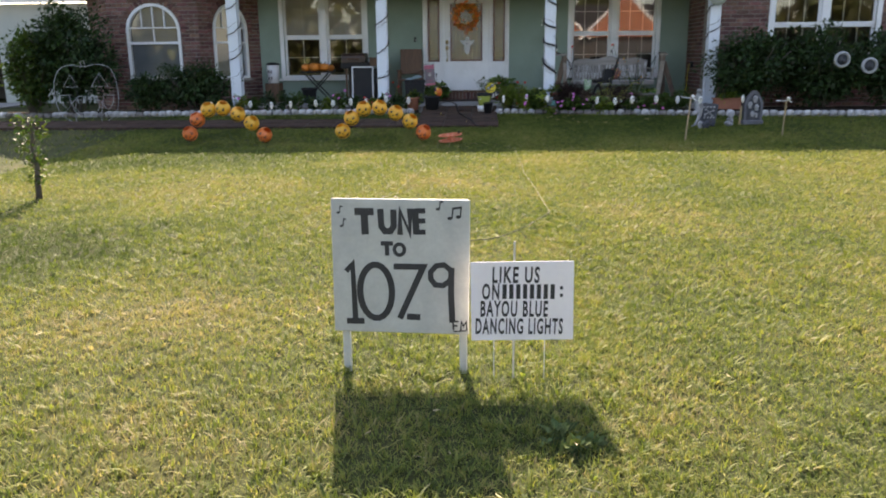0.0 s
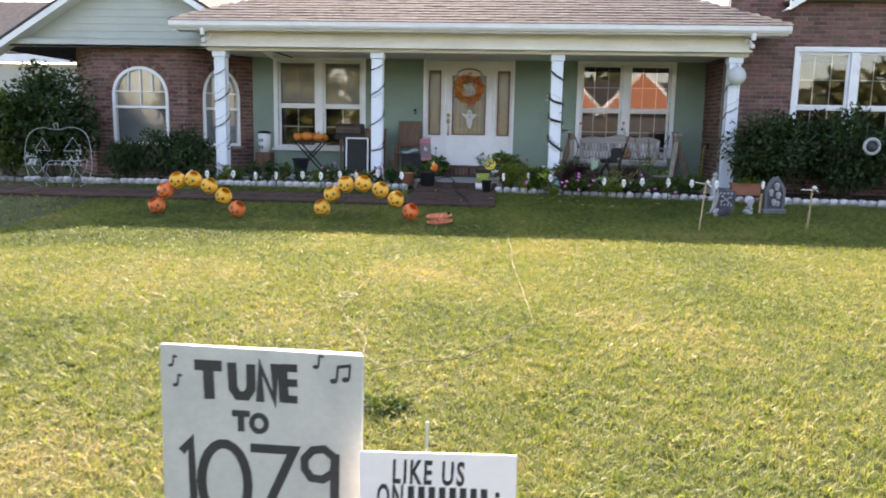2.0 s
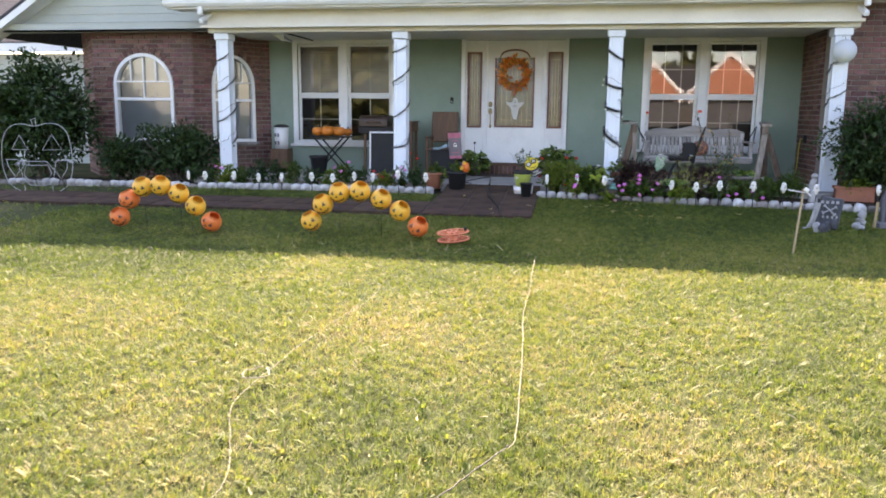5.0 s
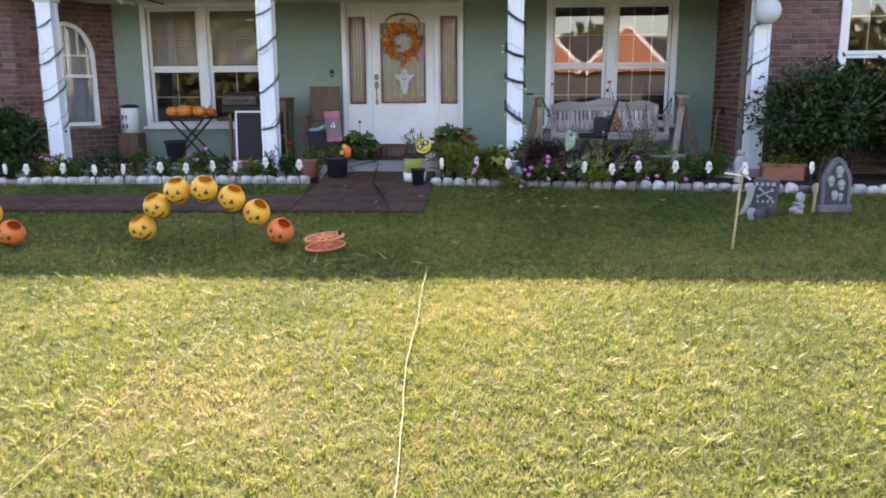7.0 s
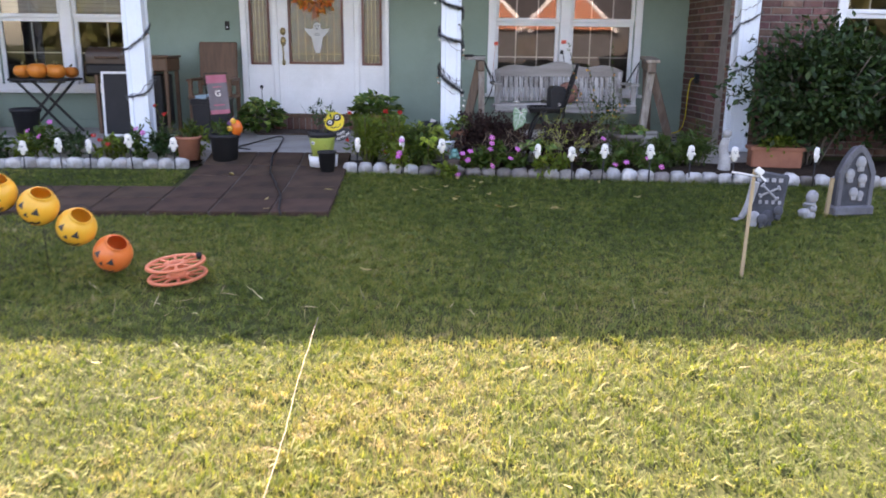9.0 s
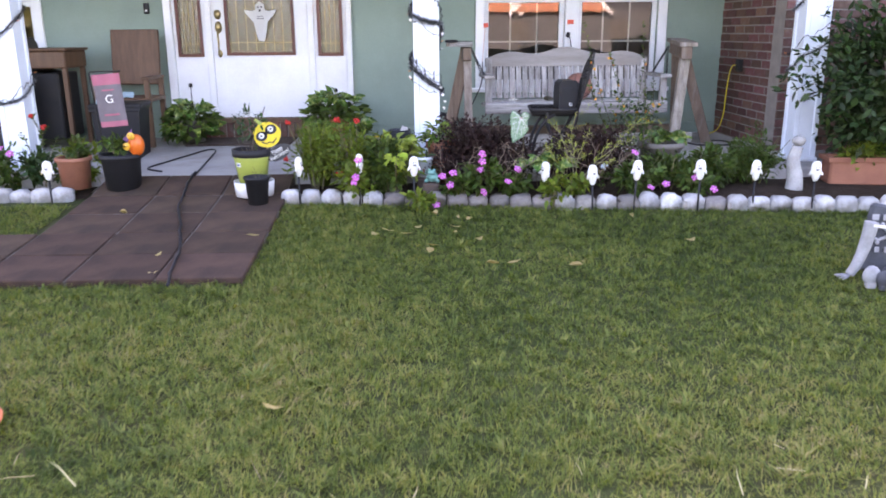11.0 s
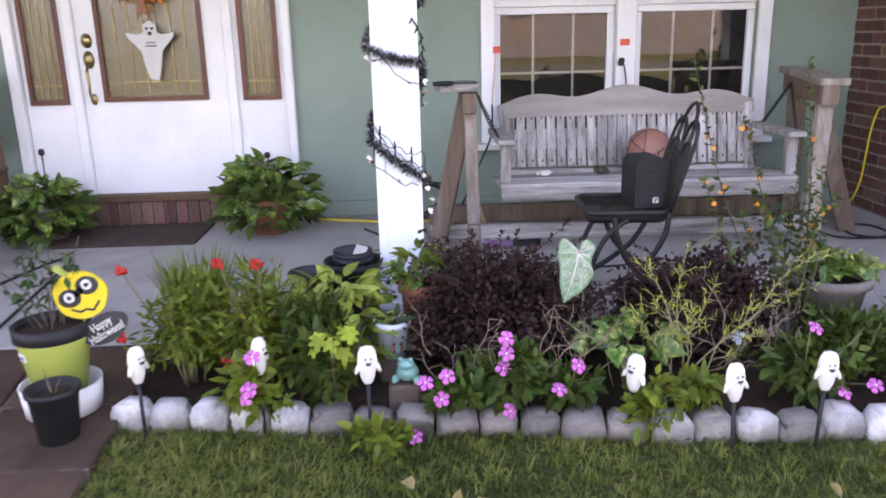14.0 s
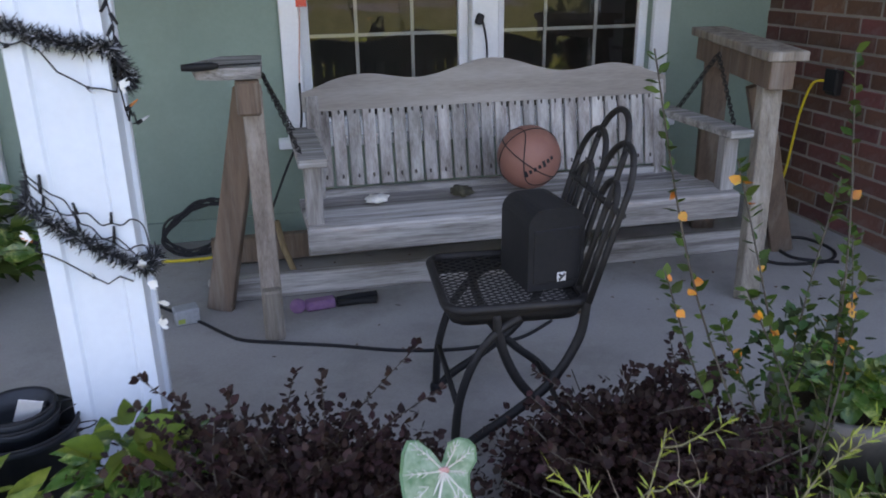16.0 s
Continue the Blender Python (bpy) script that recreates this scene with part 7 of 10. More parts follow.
def build_porch_litter():
    # screwdriver on the frame top
    s = thing("screwdriver", (1.165, 16.25, 1.352), 12, "black-handled screwdriver lying on the swing frame", "screwdriver")
    part("handle", spin(BM(), [(0, -0.06), (0.010, -0.058), (0.013, -0.02), (0.012, 0.03), (0.007, 0.05), (0, 0.05)], 12, (-0.06, 0, 0), pose(0, 0, 0, 0, 90, 0)), BLACK, s)
    part("blade", tube(BM(), [(-0.012, 0, 0), (0.12, 0, 0)], 0.003, 6), IRON, s)
    # rag and dried seed head on the seat
    b = BM()
    bmesh.ops.create_icosphere(b, subdivisions=3, radius=0.05)
    for v in b.verts:
        v.co *= 0.75 + 0.5 * noise.noise(v.co * 40)
        v.co.z = max(-0.012, v.co.z * 0.35)
    rag = link("crumpled_wrapper", b, GHOST, smooth=True)
    rag.matrix_basis = pose(1.645, 16.38, 0.855)
    tagged(rag, "crumpled translucent plastic wrapper on the swing seat", "wrapper")
    b = BM()
    bmesh.ops.create_icosphere(b, subdivisions=3, radius=0.045)
    for v in b.verts:
        v.co *= 0.8 + 0.5 * noise.noise(v.co * 55)
        v.co.z = max(-0.014, v.co.z * 0.55)
    tu = link("pine_cone", b, mat("dry_cone", (0.07, 0.065, 0.04), (0.035, 0.03, 0.02), rough=0.9, scale=30, bump=0.6), smooth=True)
    tu.matrix_basis = pose(1.95, 16.36, 0.862)
    tagged(tu, "small brown dried cone on the swing seat", "cone")
    # toy lying below the swing
    b = BM()
    ball(b, (-0.17, 0, 0.03), 0.035, 12)
    box(b, (-0.07, 0, 0.025), (0.14, 0.07, 0.045), bevel=0.012)
    tube(b, [(0, 0.02, 0.02), (0.1, 0.03, 0.02), (0.19, 0.02, 0.02)], 0.016, 8)
    tube(b, [(0, -0.02, 0.02), (0.1, -0.03, 0.02), (0.17, -0.05, 0.02)], 0.016, 8)
    for f in b.faces:
        f.material_index = 0 if f.calc_center_median().x < -0.06 else 1
    toy = link("toy_doll", b, [mat("purple_cloth", (0.22, 0.10, 0.24), (0.30, 0.16, 0.26), rough=0.8, scale=30, bump=0.1), BLACK])
    toy.matrix_basis = pose(1.48, 16.42, SLAB, 0, 0, 8) @ Matrix.Diagonal((0.85, 0.8, 0.8, 1))
    tagged(toy, "toy doll lying flat on the concrete under the swing", "doll")
    cup = thing("small_carton", (0.945, 16.42, SLAB), 14, "small white printed carton lying behind the post", "carton")
    part("carton_body", box(BM(), (0, 0, 0.029), (0.085, 0.065, 0.056), bevel=0.004), WIRE_D, cup)
    part("printed_patch", box(BM(), (-0.022, -0.0335, 0.018), (0.024, 0.002, 0.016)), LIME, cup, "green printed corner")
    hm = thing("hammer", (1.36, 16.60, SLAB + 0.02), 0, "wooden handled tool leaning on the swing frame", "tool")
    part("handle", tube(BM(), [(0, 0, 0), (-0.05, 0.03, 0.15), (-0.07, 0.04, 0.26)], 0.012, 8), STAKE_WOOD, hm)
    part("head", box(BM(), (0.0, 0, 0.0), (0.03, 0.03, 0.09), pose(0, 0, 0, 70, 0, 20), bevel=0.005), IRON, hm)

    def slab_cord(name, pts, r, material, label, z=SLAB):
        o = link(name, tube(BM(), smooth_path([(p[0], p[1], z + r + (p[2] if len(p) > 2 else 0)) for p in pts], 6), r, 6), material)
        return tagged(o, label, "cord")
    slab_cord("power_cord", [(0.62, 16.9), (0.80, 16.62), (0.985, 16.40), (1.08, 16.27), (1.14, 16.205), (1.27, 16.15), (1.45, 16.08), (1.63, 16.0), (1.81, 15.957), (1.945, 15.96), (2.07, 15.99), (2.2, 16.08)], 0.006, BLACK, "black power cord lying on the concrete porch")
    slab_cord("power_cord", [(0.3, 17.2), (0.7, 17.08), (0.98, 17.05), (1.2, 17.12), (1.5, 17.05), (1.9, 17.15)], 0.007, YELLOW, "yellow extension cord along the foot of the wall")
    slab_cord("power_cord", [(-1.09, 15.3), (-1.24, 15.45), (-1.19, 15.75), (-1.13, 16.02), (-1.03, 16.4), (-0.95, 16.35), (-0.90, 16.0), (-0.86, 15.64), (-0.80, 15.12)], 0.007, BLACK, "black cord looped over the porch step")
    slab_cord("power_cord", [(3.55, 16.3), (3.4, 16.4), (3.45, 16.6), (3.6, 16.6), (3.62, 16.42), (3.5, 16.32), (3.3, 16.35), (3.25, 16.5)], 0.007, BLACK, "black cord looped at the brick wall")
    coil = [(0.97 + 0.15 * math.cos(t * 1.0) + 0.02 * math.sin(3.1 * t), 17.16 + 0.05 * math.sin(t), 0.11 + 0.10 * math.sin(t + 0.4) + 0.015 * math.sin(2.3 * t)) for t in [0.6 * i for i in range(52)]]
    slab_cord("cord_coil", coil, 0.006, BLACK, "loose coil of black cord against the green wall")
    yc = [(3.775, 16.77, 0.66), (3.745, 16.81, 0.668), (3.735, 16.86, 0.64), (3.732, 16.906, 0.515), (3.735, 16.937, 0.34), (3.735, 16.966, 0.18), (3.70, 17.0, 0.05), (3.6, 17.05, 0.0)]
    slab_cord("power_cord", yc, 0.006, YELLOW, "yellow cord plugged in at the brick wall")
    ob = thing("outlet_box", (3.79, 16.76, 1.11), 0, "dark outlet box on the brick wall", "outlet")
    part("housing", box(BM(), (-0.018, 0, 0), (0.036, 0.07, 0.11), bevel=0.006), IRON, ob)
    part("cover", box(BM(), (-0.04, 0, 0.01), (0.01, 0.075, 0.10), bevel=0.003), BLACK, ob)
    # window lights: red tape, plug and cord on the casing
    for x, z, w in ((1.483, 1.485, 0.045), (2.300, 1.512, 0.06)):
        t = link("tape_strip", box(BM(), (0, 0, 0), (w, 0.003, 0.04)), mat("red_tape", (0.75, 0.09, 0.04), (0.65, 0.06, 0.03), rough=0.4, bump=0.05))
        t.matrix_basis = pose(x, WALL - 0.034, z, 0, 0, 0)
        tagged(t, "strip of red-orange tape on the window frame", "tape", "tape strips")
    slab_cord("light_lead", [(1.475, WALL - 0.04, 1.03), (1.465, WALL - 0.045, 0.9), (1.455, WALL - 0.05, 0.78), (1.45, WALL - 0.06, 0.70)], 0.0025, mat("faded_lead", (0.62, 0.30, 0.22), (0.55, 0.25, 0.18), rough=0.5, bump=0), "thin orange lead hanging from the window frame")
    slab_cord("light_lead", [(1.45, WALL - 0.06, 0.70), (1.44, WALL - 0.07, 0.5), (1.35, WALL - 0.1, 0.3), (1.25, WALL - 0.12, 0.08), (1.2, WALL - 0.15, 0.0)], 0.006, BLACK, "black lead hanging from the window frame")
    slab_cord("light_lead", [(2.285, WALL - 0.045, 0.955), (2.30, WALL - 0.05, 0.90), (2.312, WALL - 0.05, 0.8), (2.305, WALL - 0.05, 0.6)], 0.005, BLACK, "black plug lead on the window mullion")
    pl = link("plug", box(BM(), (0, 0, 0), (0.035, 0.025, 0.05), bevel=0.008), BLACK)
    pl.matrix_basis = pose(2.277, WALL - 0.045, 1.392, 0, 20, 0)
    tagged(pl, "black plug taped to the window mullion", "plug")
    gd = rng(95)
    n = 70
    px_, py_ = gd.uniform(0.5, 3.4, n), gd.uniform(15.4, 17.1, n)
    pos = np.stack([px_, py_, np.full(n, SLAB + 0.003)], axis=1)
    a_ = gd.uniform(0, 2 * np.pi, n)
    lt = leaf_mesh("leaf_litter", pos, np.stack([np.cos(a_), np.sin(a_), 0.1 * gd.random(n)], axis=1), np.tile(np.array([[0.0, 0.0, 1.0]]), (n, 1)) + 0.2 * gd.normal(size=(n, 3)), 0.008 + 0.022 * gd.random(n) ** 2, 0.006 + 0.010 * gd.random(n), BROWN_WOOD)
    tagged(lt, "dry leaf crumbs scattered on the concrete porch", "leaf litter", kind="stuff")
    mt = link("door_mat", box(BM(), (0, 0, 0.008), (0.95, 0.50, 0.016), bevel=0.004), mat("coir_mat", (0.06, 0.035, 0.025), (0.035, 0.02, 0.015), rough=0.95, scale=20, fine=300, bump=0.8))
    mt.matrix_basis = pose(-0.83, 16.92, SLAB)
    tagged(mt, "dark brown coir door mat before the entrance", "door mat")


# ---------------- pots and planting ----------------
def pot(parent, r0, r1, h, material, at=(0, 0, 0), rim=0.012, label=""):
    b = BM()
    spin(b, [(0, 0), (r0, 0), (r0 + (r1 - r0) * 0.85, h * 0.85), (r1, h * 0.86), (r1 + rim, h * 0.87), (r1 + rim, h), (r1 - 0.008, h), (r1 - 0.016, h * 0.86), (0, h * 0.84)], 28, at)
    return part("pot", b, material, parent, label)


def soil_disc(parent, r, z, at=(0, 0, 0)):
    b = BM()
    spin(b, [(0, z + 0.008), (r * 0.6, z + 0.005), (r, z)], 20, at)
    part("soil", b, MULCH, parent)


def stems(parent, seed, n, base_r, spread, h, r=0.004, z0=0.0, material=None):
    g = random.Random(seed)
    for k in range(n):
        a = g.uniform(0, 2 * math.pi)
        b0 = g.uniform(0, base_r)
        s = g.uniform(0.3, 1.0) * spread
        hh = h * g.uniform(0.6, 1.0)
        p = [(b0 * math.cos(a), b0 * math.sin(a), z0), (b0 * math.cos(a) + s * 0.35 * math.cos(a), b0 * math.sin(a) + s * 0.35 * math.sin(a), z0 + hh * 0.55), (s * math.cos(a), s * math.sin(a), z0 + hh)]
        part("stem", tube(BM(), smooth_path(p, 3), r, 5, r * 0.4), material or STEM, parent)


def flower(parent, at, r, material, seed=0, face=(0, -0.6, 0.6)):
    """Five broad petals round a pale eye."""
    g = random.Random(seed)
    n = Vector(face) + Vector((g.uniform(-0.4, 0.4), g.uniform(-0.2, 0.2), g.uniform(-0.3, 0.3)))
    n.normalize()
    u, v = frame_at(n)
    b = BM()
    for k in range(5):
        a = 2 * math.pi * k / 5 + g.uniform(-0.1, 0.1)
        d, s = u * math.cos(a) + v * math.sin(a), u * -math.sin(a) + v * math.cos(a)
        w = r * g.uniform(0.42, 0.50)
        pts = [n * 0.002, d * r * 0.5 - s * w * 0.62 + n * r * 0.16, d * r * 0.85 - s * w + n * r * 0.02, d * r * 1.08 - s * w * 0.40 - n * r * 0.10, d * r * 1.04 + s * w * 0.45 - n * r * 0.08, d * r * 0.82 + s * w * 0.95 + n * r * 0.10, d * r * 0.5 + s * w * 0.62 + n * r * 0.20]
        b.faces.new([b.verts.new(Vector(at) + p) for p in pts])
    f = part("flower", b, material, parent)
    part("eye", spin(BM(), [(0, r * 0.16), (r * 0.14, r * 0.12), (r * 0.1, 0)], 8, at, Matrix((u, v, n)).transposed().to_4x4()), GHOST, f)


def rosette(name, parent, seed, n, at, size, material, spread=0.08, width=0.55, tilt=0.5, label=""):
    """Broad leaves on a low mound, facing up and out."""
    g = rng(seed)
    a = g.uniform(0, 2 * np.pi, n)
    rr = spread * np.sqrt(g.random(n))
    pos = np.stack([at[0] + rr * np.cos(a), at[1] + rr * np.sin(a), at[2] + 0.5 * spread * g.random(n) * (1.2 - rr / (spread + 1e-6))], axis=1)
    d = unit(np.stack([np.cos(a), np.sin(a), tilt * (g.random(n) - 0.35)], axis=1) + 0.35 * g.normal(size=(n, 3)))
    nor = unit(np.array([0, -0.35, 1.0]) + 0.35 * g.normal(size=(n, 3)))
    L = size * (0.7 + 0.6 * g.random(n))
    return broad_leaf_mesh(name, pos, d, nor, L, L * width, material, parent, label)


def sprigs(parent, seed, tips, base, leaf_len, leaf_w, material, per=26, r=0.003, stem_mat=None, start=0.3, bow=0.06):
    """Long thin shoots from a base, each set with leaves along its upper part."""
    g = rng(seed)
    allp, alld, alln, allL = [], [], [], []
    for k, tip in enumerate(tips):
        b0 = Vector(base) + Vector((g.uniform(-0.03, 0.03), g.uniform(-0.03, 0.03), 0))
        t = Vector(tip)
        mid = (b0 + t) / 2 + Vector((g.uniform(-bow, bow), g.uniform(-bow, bow), g.uniform(0, bow)))
        pts = smooth_path([b0, mid, t], 7)
        part("stem", tube(BM(), pts, r, 5, r * 0.4), stem_mat or STEM, parent)
        for j in range(per):
            u = start + (1 - start) * (j + g.random()) / per
            i = min(len(pts) - 2, int(u * (len(pts) - 1)))
            p = pts[i].lerp(pts[i + 1], u * (len(pts) - 1) - i)
            ax = (pts[i + 1] - pts[i]).normalized()
            a = g.uniform(0, 2 * math.pi)
            uu, vv = frame_at(ax)
            d = uu * math.cos(a) + vv * math.sin(a) + ax * 0.7
            allp.append(tuple(p)), alld.append(tuple(d)), alln.append((g.normal() * 0.4, g.normal() * 0.4 - 0.3, 1)), allL.append(leaf_len * g.uniform(0.6, 1.25))
    L = np.array(allL)
    leaf_mesh("leaves", np.array(allp), np.array(alld), unit(np.array(alln)), L, L * leaf_w, material, parent)
    return np.array(allp)


def bedz(y):
    return 0.365


def build_right_bed():
    # vinca with pink flowers
    groups = [((0.40, 14.62), 0.13, [(0.42, 0.64), (0.39, 0.50), (0.40, 0.53)]),
              ((1.08, 14.58), 0.17, [(1.03, 0.55), (1.01, 0.47), (0.92, 0.34), (0.96, 0.53)]),
              ((1.24, 14.60), 0.16, [(1.22, 0.67), (1.22, 0.62), (1.21, 0.57), (1.23, 0.42)]),
              ((1.43, 14.60), 0.13, [(1.45, 0.57), (1.39, 0.49)]),
              ((1.86, 14.55), 0.10, [(1.86, 0.35)]),
              ((2.28, 14.62), 0.20, [(2.21, 0.67), (2.33, 0.44), (2.43, 0.46)]),
              ((2.66, 14.62), 0.20, [(2.62, 0.50), (2.75, 0.42)])]
    for k, ((x, y), r, fl) in enumerate(groups):
        v = thing("vinca_plant", (x, y, bedz(y)), label="green vinca plant with pink five-petalled flowers", category="flowering plant", group="vinca plants")
        top = max(z for _, z in fl) - bedz(y)
        stems(v, 100 + k, 7, 0.03, r * 0.8, max(0.16, top * 0.9), 0.003)
        crown("leaves", 110 + k, 240 if r > 0.12 else 120, (r, r * 0.75, max(0.09, top * 0.5)), (0, 0, max(0.09, top * 0.45)), 0.058, LEAF_Y if k in (0, 4) else LEAF_G, v, 12, 0.3, 0.45)
        for j, (fx, fz) in enumerate(fl):
            flower(v, (fx - x, 14.50 - y, fz - bedz(y)), 0.025, PINK, 120 + 10 * k + j)
            part("stem", tube(BM(), [(fx - x, 14.53 - y, fz - bedz(y) - 0.01), ((fx - x) * 0.5, 0, 0.05)], 0.0022, 5), STEM, v)
    for k, (x, y, h) in enumerate(((0.82, 14.42, 0.14), (1.68, 14.44, 0.24))):
        s = thing("seedling_plant", (x, y, ground_z(x, y)), label="young light green leafy plant at the bed edge", category="plant", group="edge plants")
        stems(s, 130 + k, 4, 0.02, 0.05, h, 0.003)
        crown("leaves", 132 + k, 150, (0.09, 0.07, h * 0.55), (0, 0, h * 0.55), 0.05, LEAF_Y, s, 8, 0.2, 0.5)
    # red-flowered leafy shrubs
    for k, (x, y, r, h, fl) in enumerate(((0.10, 14.93, 0.22, 0.50, [(-0.06, 0.85), (-0.09, 0.61), (0.27, 0.50)]), (0.36, 14.92, 0.20, 0.50, [(0.27, 0.87), (0.40, 0.86), (0.41, 0.54)]),
                                          (0.58, 14.88, 0.16, 0.42, []), (2.52, 14.80, 0.20, 0.26, []), (2.85, 14.9, 0.22, 0.30, []), (3.2, 14.95, 0.25, 0.42, []))):
        s = thing("leafy_shrub", (x, y, bedz(y)), label="green leafy shrub with a few red flowers" if fl else "green leafy shrub in the flower bed", category="shrub", group="leafy shrubs")
        stems(s, 140 + k, 10, 0.05, r * 0.9, h * 0.95, 0.004)
        crown("leaves", 150 + k, 1500, (r, r * 0.8, h * 0.52), (0, 0, h * 0.5), 0.046, LEAF_Y if k in (0, 1) else LEAF_G, s, 30, 0.25, 0.30)
        g = random.Random(k)
        for j, (fx, fz) in enumerate(fl):
            b = BM()
            for q in range(9):
                ball(b, (fx - x + g.uniform(-0.019, 0.019), 14.78 - y + g.uniform(-0.015, 0.015), fz - bedz(y) + g.uniform(-0.012, 0.012)), 0.009, 7)
            part("flower_head", b, RED_PETAL, s, "cluster of small red flowers")
            part("stem", tube(BM(), [(fx - x, 14.79 - y, fz - bedz(y) - 0.005), ((fx - x) * 0.4, 0, h * 0.3)], 0.0025, 5), STEM, s)
    lg = thing("grass_clump", (0.10, 15.1, bedz(15)), label="upright light green clump of ornamental grass", category="grass clump")
    g = rng(160)
    n = 650
    a = g.uniform(0, 2 * np.pi, n)
    base = np.stack([0.07 * np.cos(a) * g.random(n), 0.04 * np.sin(a) * g.random(n), np.zeros(n)], axis=1)
    lean = 0.17 * g.random(n)
    d = np.stack([np.cos(a) * np.sin(lean), np.sin(a) * np.sin(lean), np.cos(lean)], axis=1)
    blades_mesh("leaf_tuft", base, d, np.stack([-np.sin(a), np.cos(a), 0 * a], axis=1), np.stack([np.cos(a), np.sin(a), -0.3 + 0 * a], axis=1) * 0.4, 0.56 * (0.55 + 0.45 * g.random(n)), np.full(n, 0.010), LEAF_Y, lg)
    # purple-leaved shrubs
    TWIG = mat("dry_twig", (0.27, 0.20, 0.145), (0.16, 0.115, 0.08), rough=0.85, fine=100, bump=0.2)
    for k, (x, y, r, h) in enumerate(((1.27, 15.0, 0.44, 0.45), (2.0, 15.06, 0.38, 0.38))):
        p = thing("purple_shrub", (x, y, bedz(y)), label="dense dark purple-leaved shrub with bare twigs", category="shrub", group="purple shrubs")
        stems(p, 170 + k, 16, 0.06, r * 0.95, h * 0.95, 0.004, material=BARK)
        crown("leaves", 172 + k, 17000, (r * 1.08, r * 0.85, h * 0.60), (0, 0, h * 0.48), 0.0185, LEAF_P, p, 90, 0.35, 0.75)
        g = rng(175 + k)
        tips = [(g.uniform(-r, r) * 0.75, g.uniform(-0.3, 0.3), h * g.uniform(0.98, 1.12)) for _ in range(26)]
        gt = random.Random(178 + k)
        def front(x, z):
            e = 1 - (x / (r * 1.15)) ** 2 - ((z - h * 0.48) / (h * 0.68)) ** 2
            return -0.93 * r * math.sqrt(max(0.05, e)) - 0.01
        for q in range(15):
            x, z, a = gt.uniform(-0.7, 0.7) * r, h * gt.uniform(0.15, 0.5), gt.uniform(0.3, 2.8)
            way = [Vector((x, front(x, z), z))]
            for _ in range(gt.randint(4, 6)):
                a += gt.uniform(-0.55, 0.55)
                x, z = x + 0.035 * math.cos(a), z + 0.035 * math.sin(a)
                way.append(Vector((x, front(x, z) - gt.uniform(0, 0.012), z)))
            part("bare_twig", tube(BM(), smooth_path(way, 3), 0.0024, 5, 0.0011), TWIG, p)
            for w0 in way[2:]:
                a1, x1, z1 = a + gt.choice((-1, 1)) * gt.uniform(0.6, 1.3), w0.x, w0.z
                side = [w0]
                for _ in range(3):
                    a1 += gt.uniform(-0.4, 0.4)
                    x1, z1 = x1 + 0.02 * math.cos(a1), z1 + 0.02 * math.sin(a1)
                    side.append(Vector((x1, front(x1, z1) - 0.008, z1)))
                part("bare_twig", tube(BM(), smooth_path(side, 2), 0.0014, 4, 0.0006), TWIG, p)
        sprigs(p, 176 + k, tips, (0, 0, h * 0.4), 0.021, 0.75, LEAF_P, 34, 0.0022, BARK, 0.35)
    c = thing("caladium", (1.50, 14.83, bedz(14.8)), label="caladium with a large white-veined green leaf", category="plant")
    build_caladium(c)
    po = thing("pothos_plant", (1.67, 14.74, bedz(14.7)), label="variegated pothos with glossy cream-splashed leaves", category="plant")
    rosette("leaves", po, 180, 60, (0.0, 0, 0.18), 0.078, LEAF_V, 0.165, 0.80, 0.6)
    stems(po, 181, 9, 0.04, 0.14, 0.24, 0.003)
    rm = thing("narrow_leaf_shrub", (1.82, 14.66, bedz(14.7)), label="sprawling shrub of thin yellow-green needle-leaved shoots", category="shrub")
    tips = [(0.04, 0.05, 0.55), (-0.10, 0.06, 0.48), (0.12, 0.0, 0.42), (-0.16, -0.02, 0.34), (0.50, 0.05, 0.50), (0.34, 0.02, 0.34), (0.02, -0.08, 0.36)]
    needle_shrub(rm, tips)
    tr = thing("thin_shrub", (2.37, 15.0, bedz(15)), label="tall thin-stemmed shrub with small green and orange leaves", category="shrub")
    tips = [(-0.02, 0.0, 1.11), (0.02, 0.03, 0.86), (-0.43, 0.0, 1.13), (-0.24, 0.0, 0.92), (0.10, 0.06, 0.72), (-0.20, -0.02, 0.66), (-0.36, 0.02, 0.70), (0.06, -0.03, 0.58), (-0.20, 0.05, 0.55), (0.20, 0.1, 0.60), (0.02, -0.02, 0.66), (-0.06, 0.0, 0.48)]
    spots = sprigs(tr, 183, tips, (0, 0, 0), 0.030, 0.60, LEAF_G, 46, 0.0036, BARK, 0.22, 0.05)
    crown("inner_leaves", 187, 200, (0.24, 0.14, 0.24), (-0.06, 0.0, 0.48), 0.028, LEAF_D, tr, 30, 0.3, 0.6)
    g = rng(184)
    n = 26
    pos = spots[(spots[:, 2] > 0.4) & (spots[:, 2] < 0.95)]
    pos = pos[g.choice(len(pos), n, replace=False)]
    leaf_mesh("autumn_leaves", pos, unit(g.normal(size=(n, 3)) + np.array([0, -0.6, -0.2])), unit(np.array([0, -1.0, 0.6]) + 0.5 * g.normal(size=(n, 3))), 0.024 * (0.7 + 0.5 * g.random(n)), 0.021 * np.ones(n), LEAF_O, tr, "orange autumn leaves")
    bp = thing("planter", (2.57, 15.12, bedz(15)), label="weathered grey planter with variegated pothos", category="planter")
    pot(bp, 0.105, 0.155, 0.285, GREY_POT, (0, 0, 0), 0.014)
    soil_disc(bp, 0.138, 0.245)
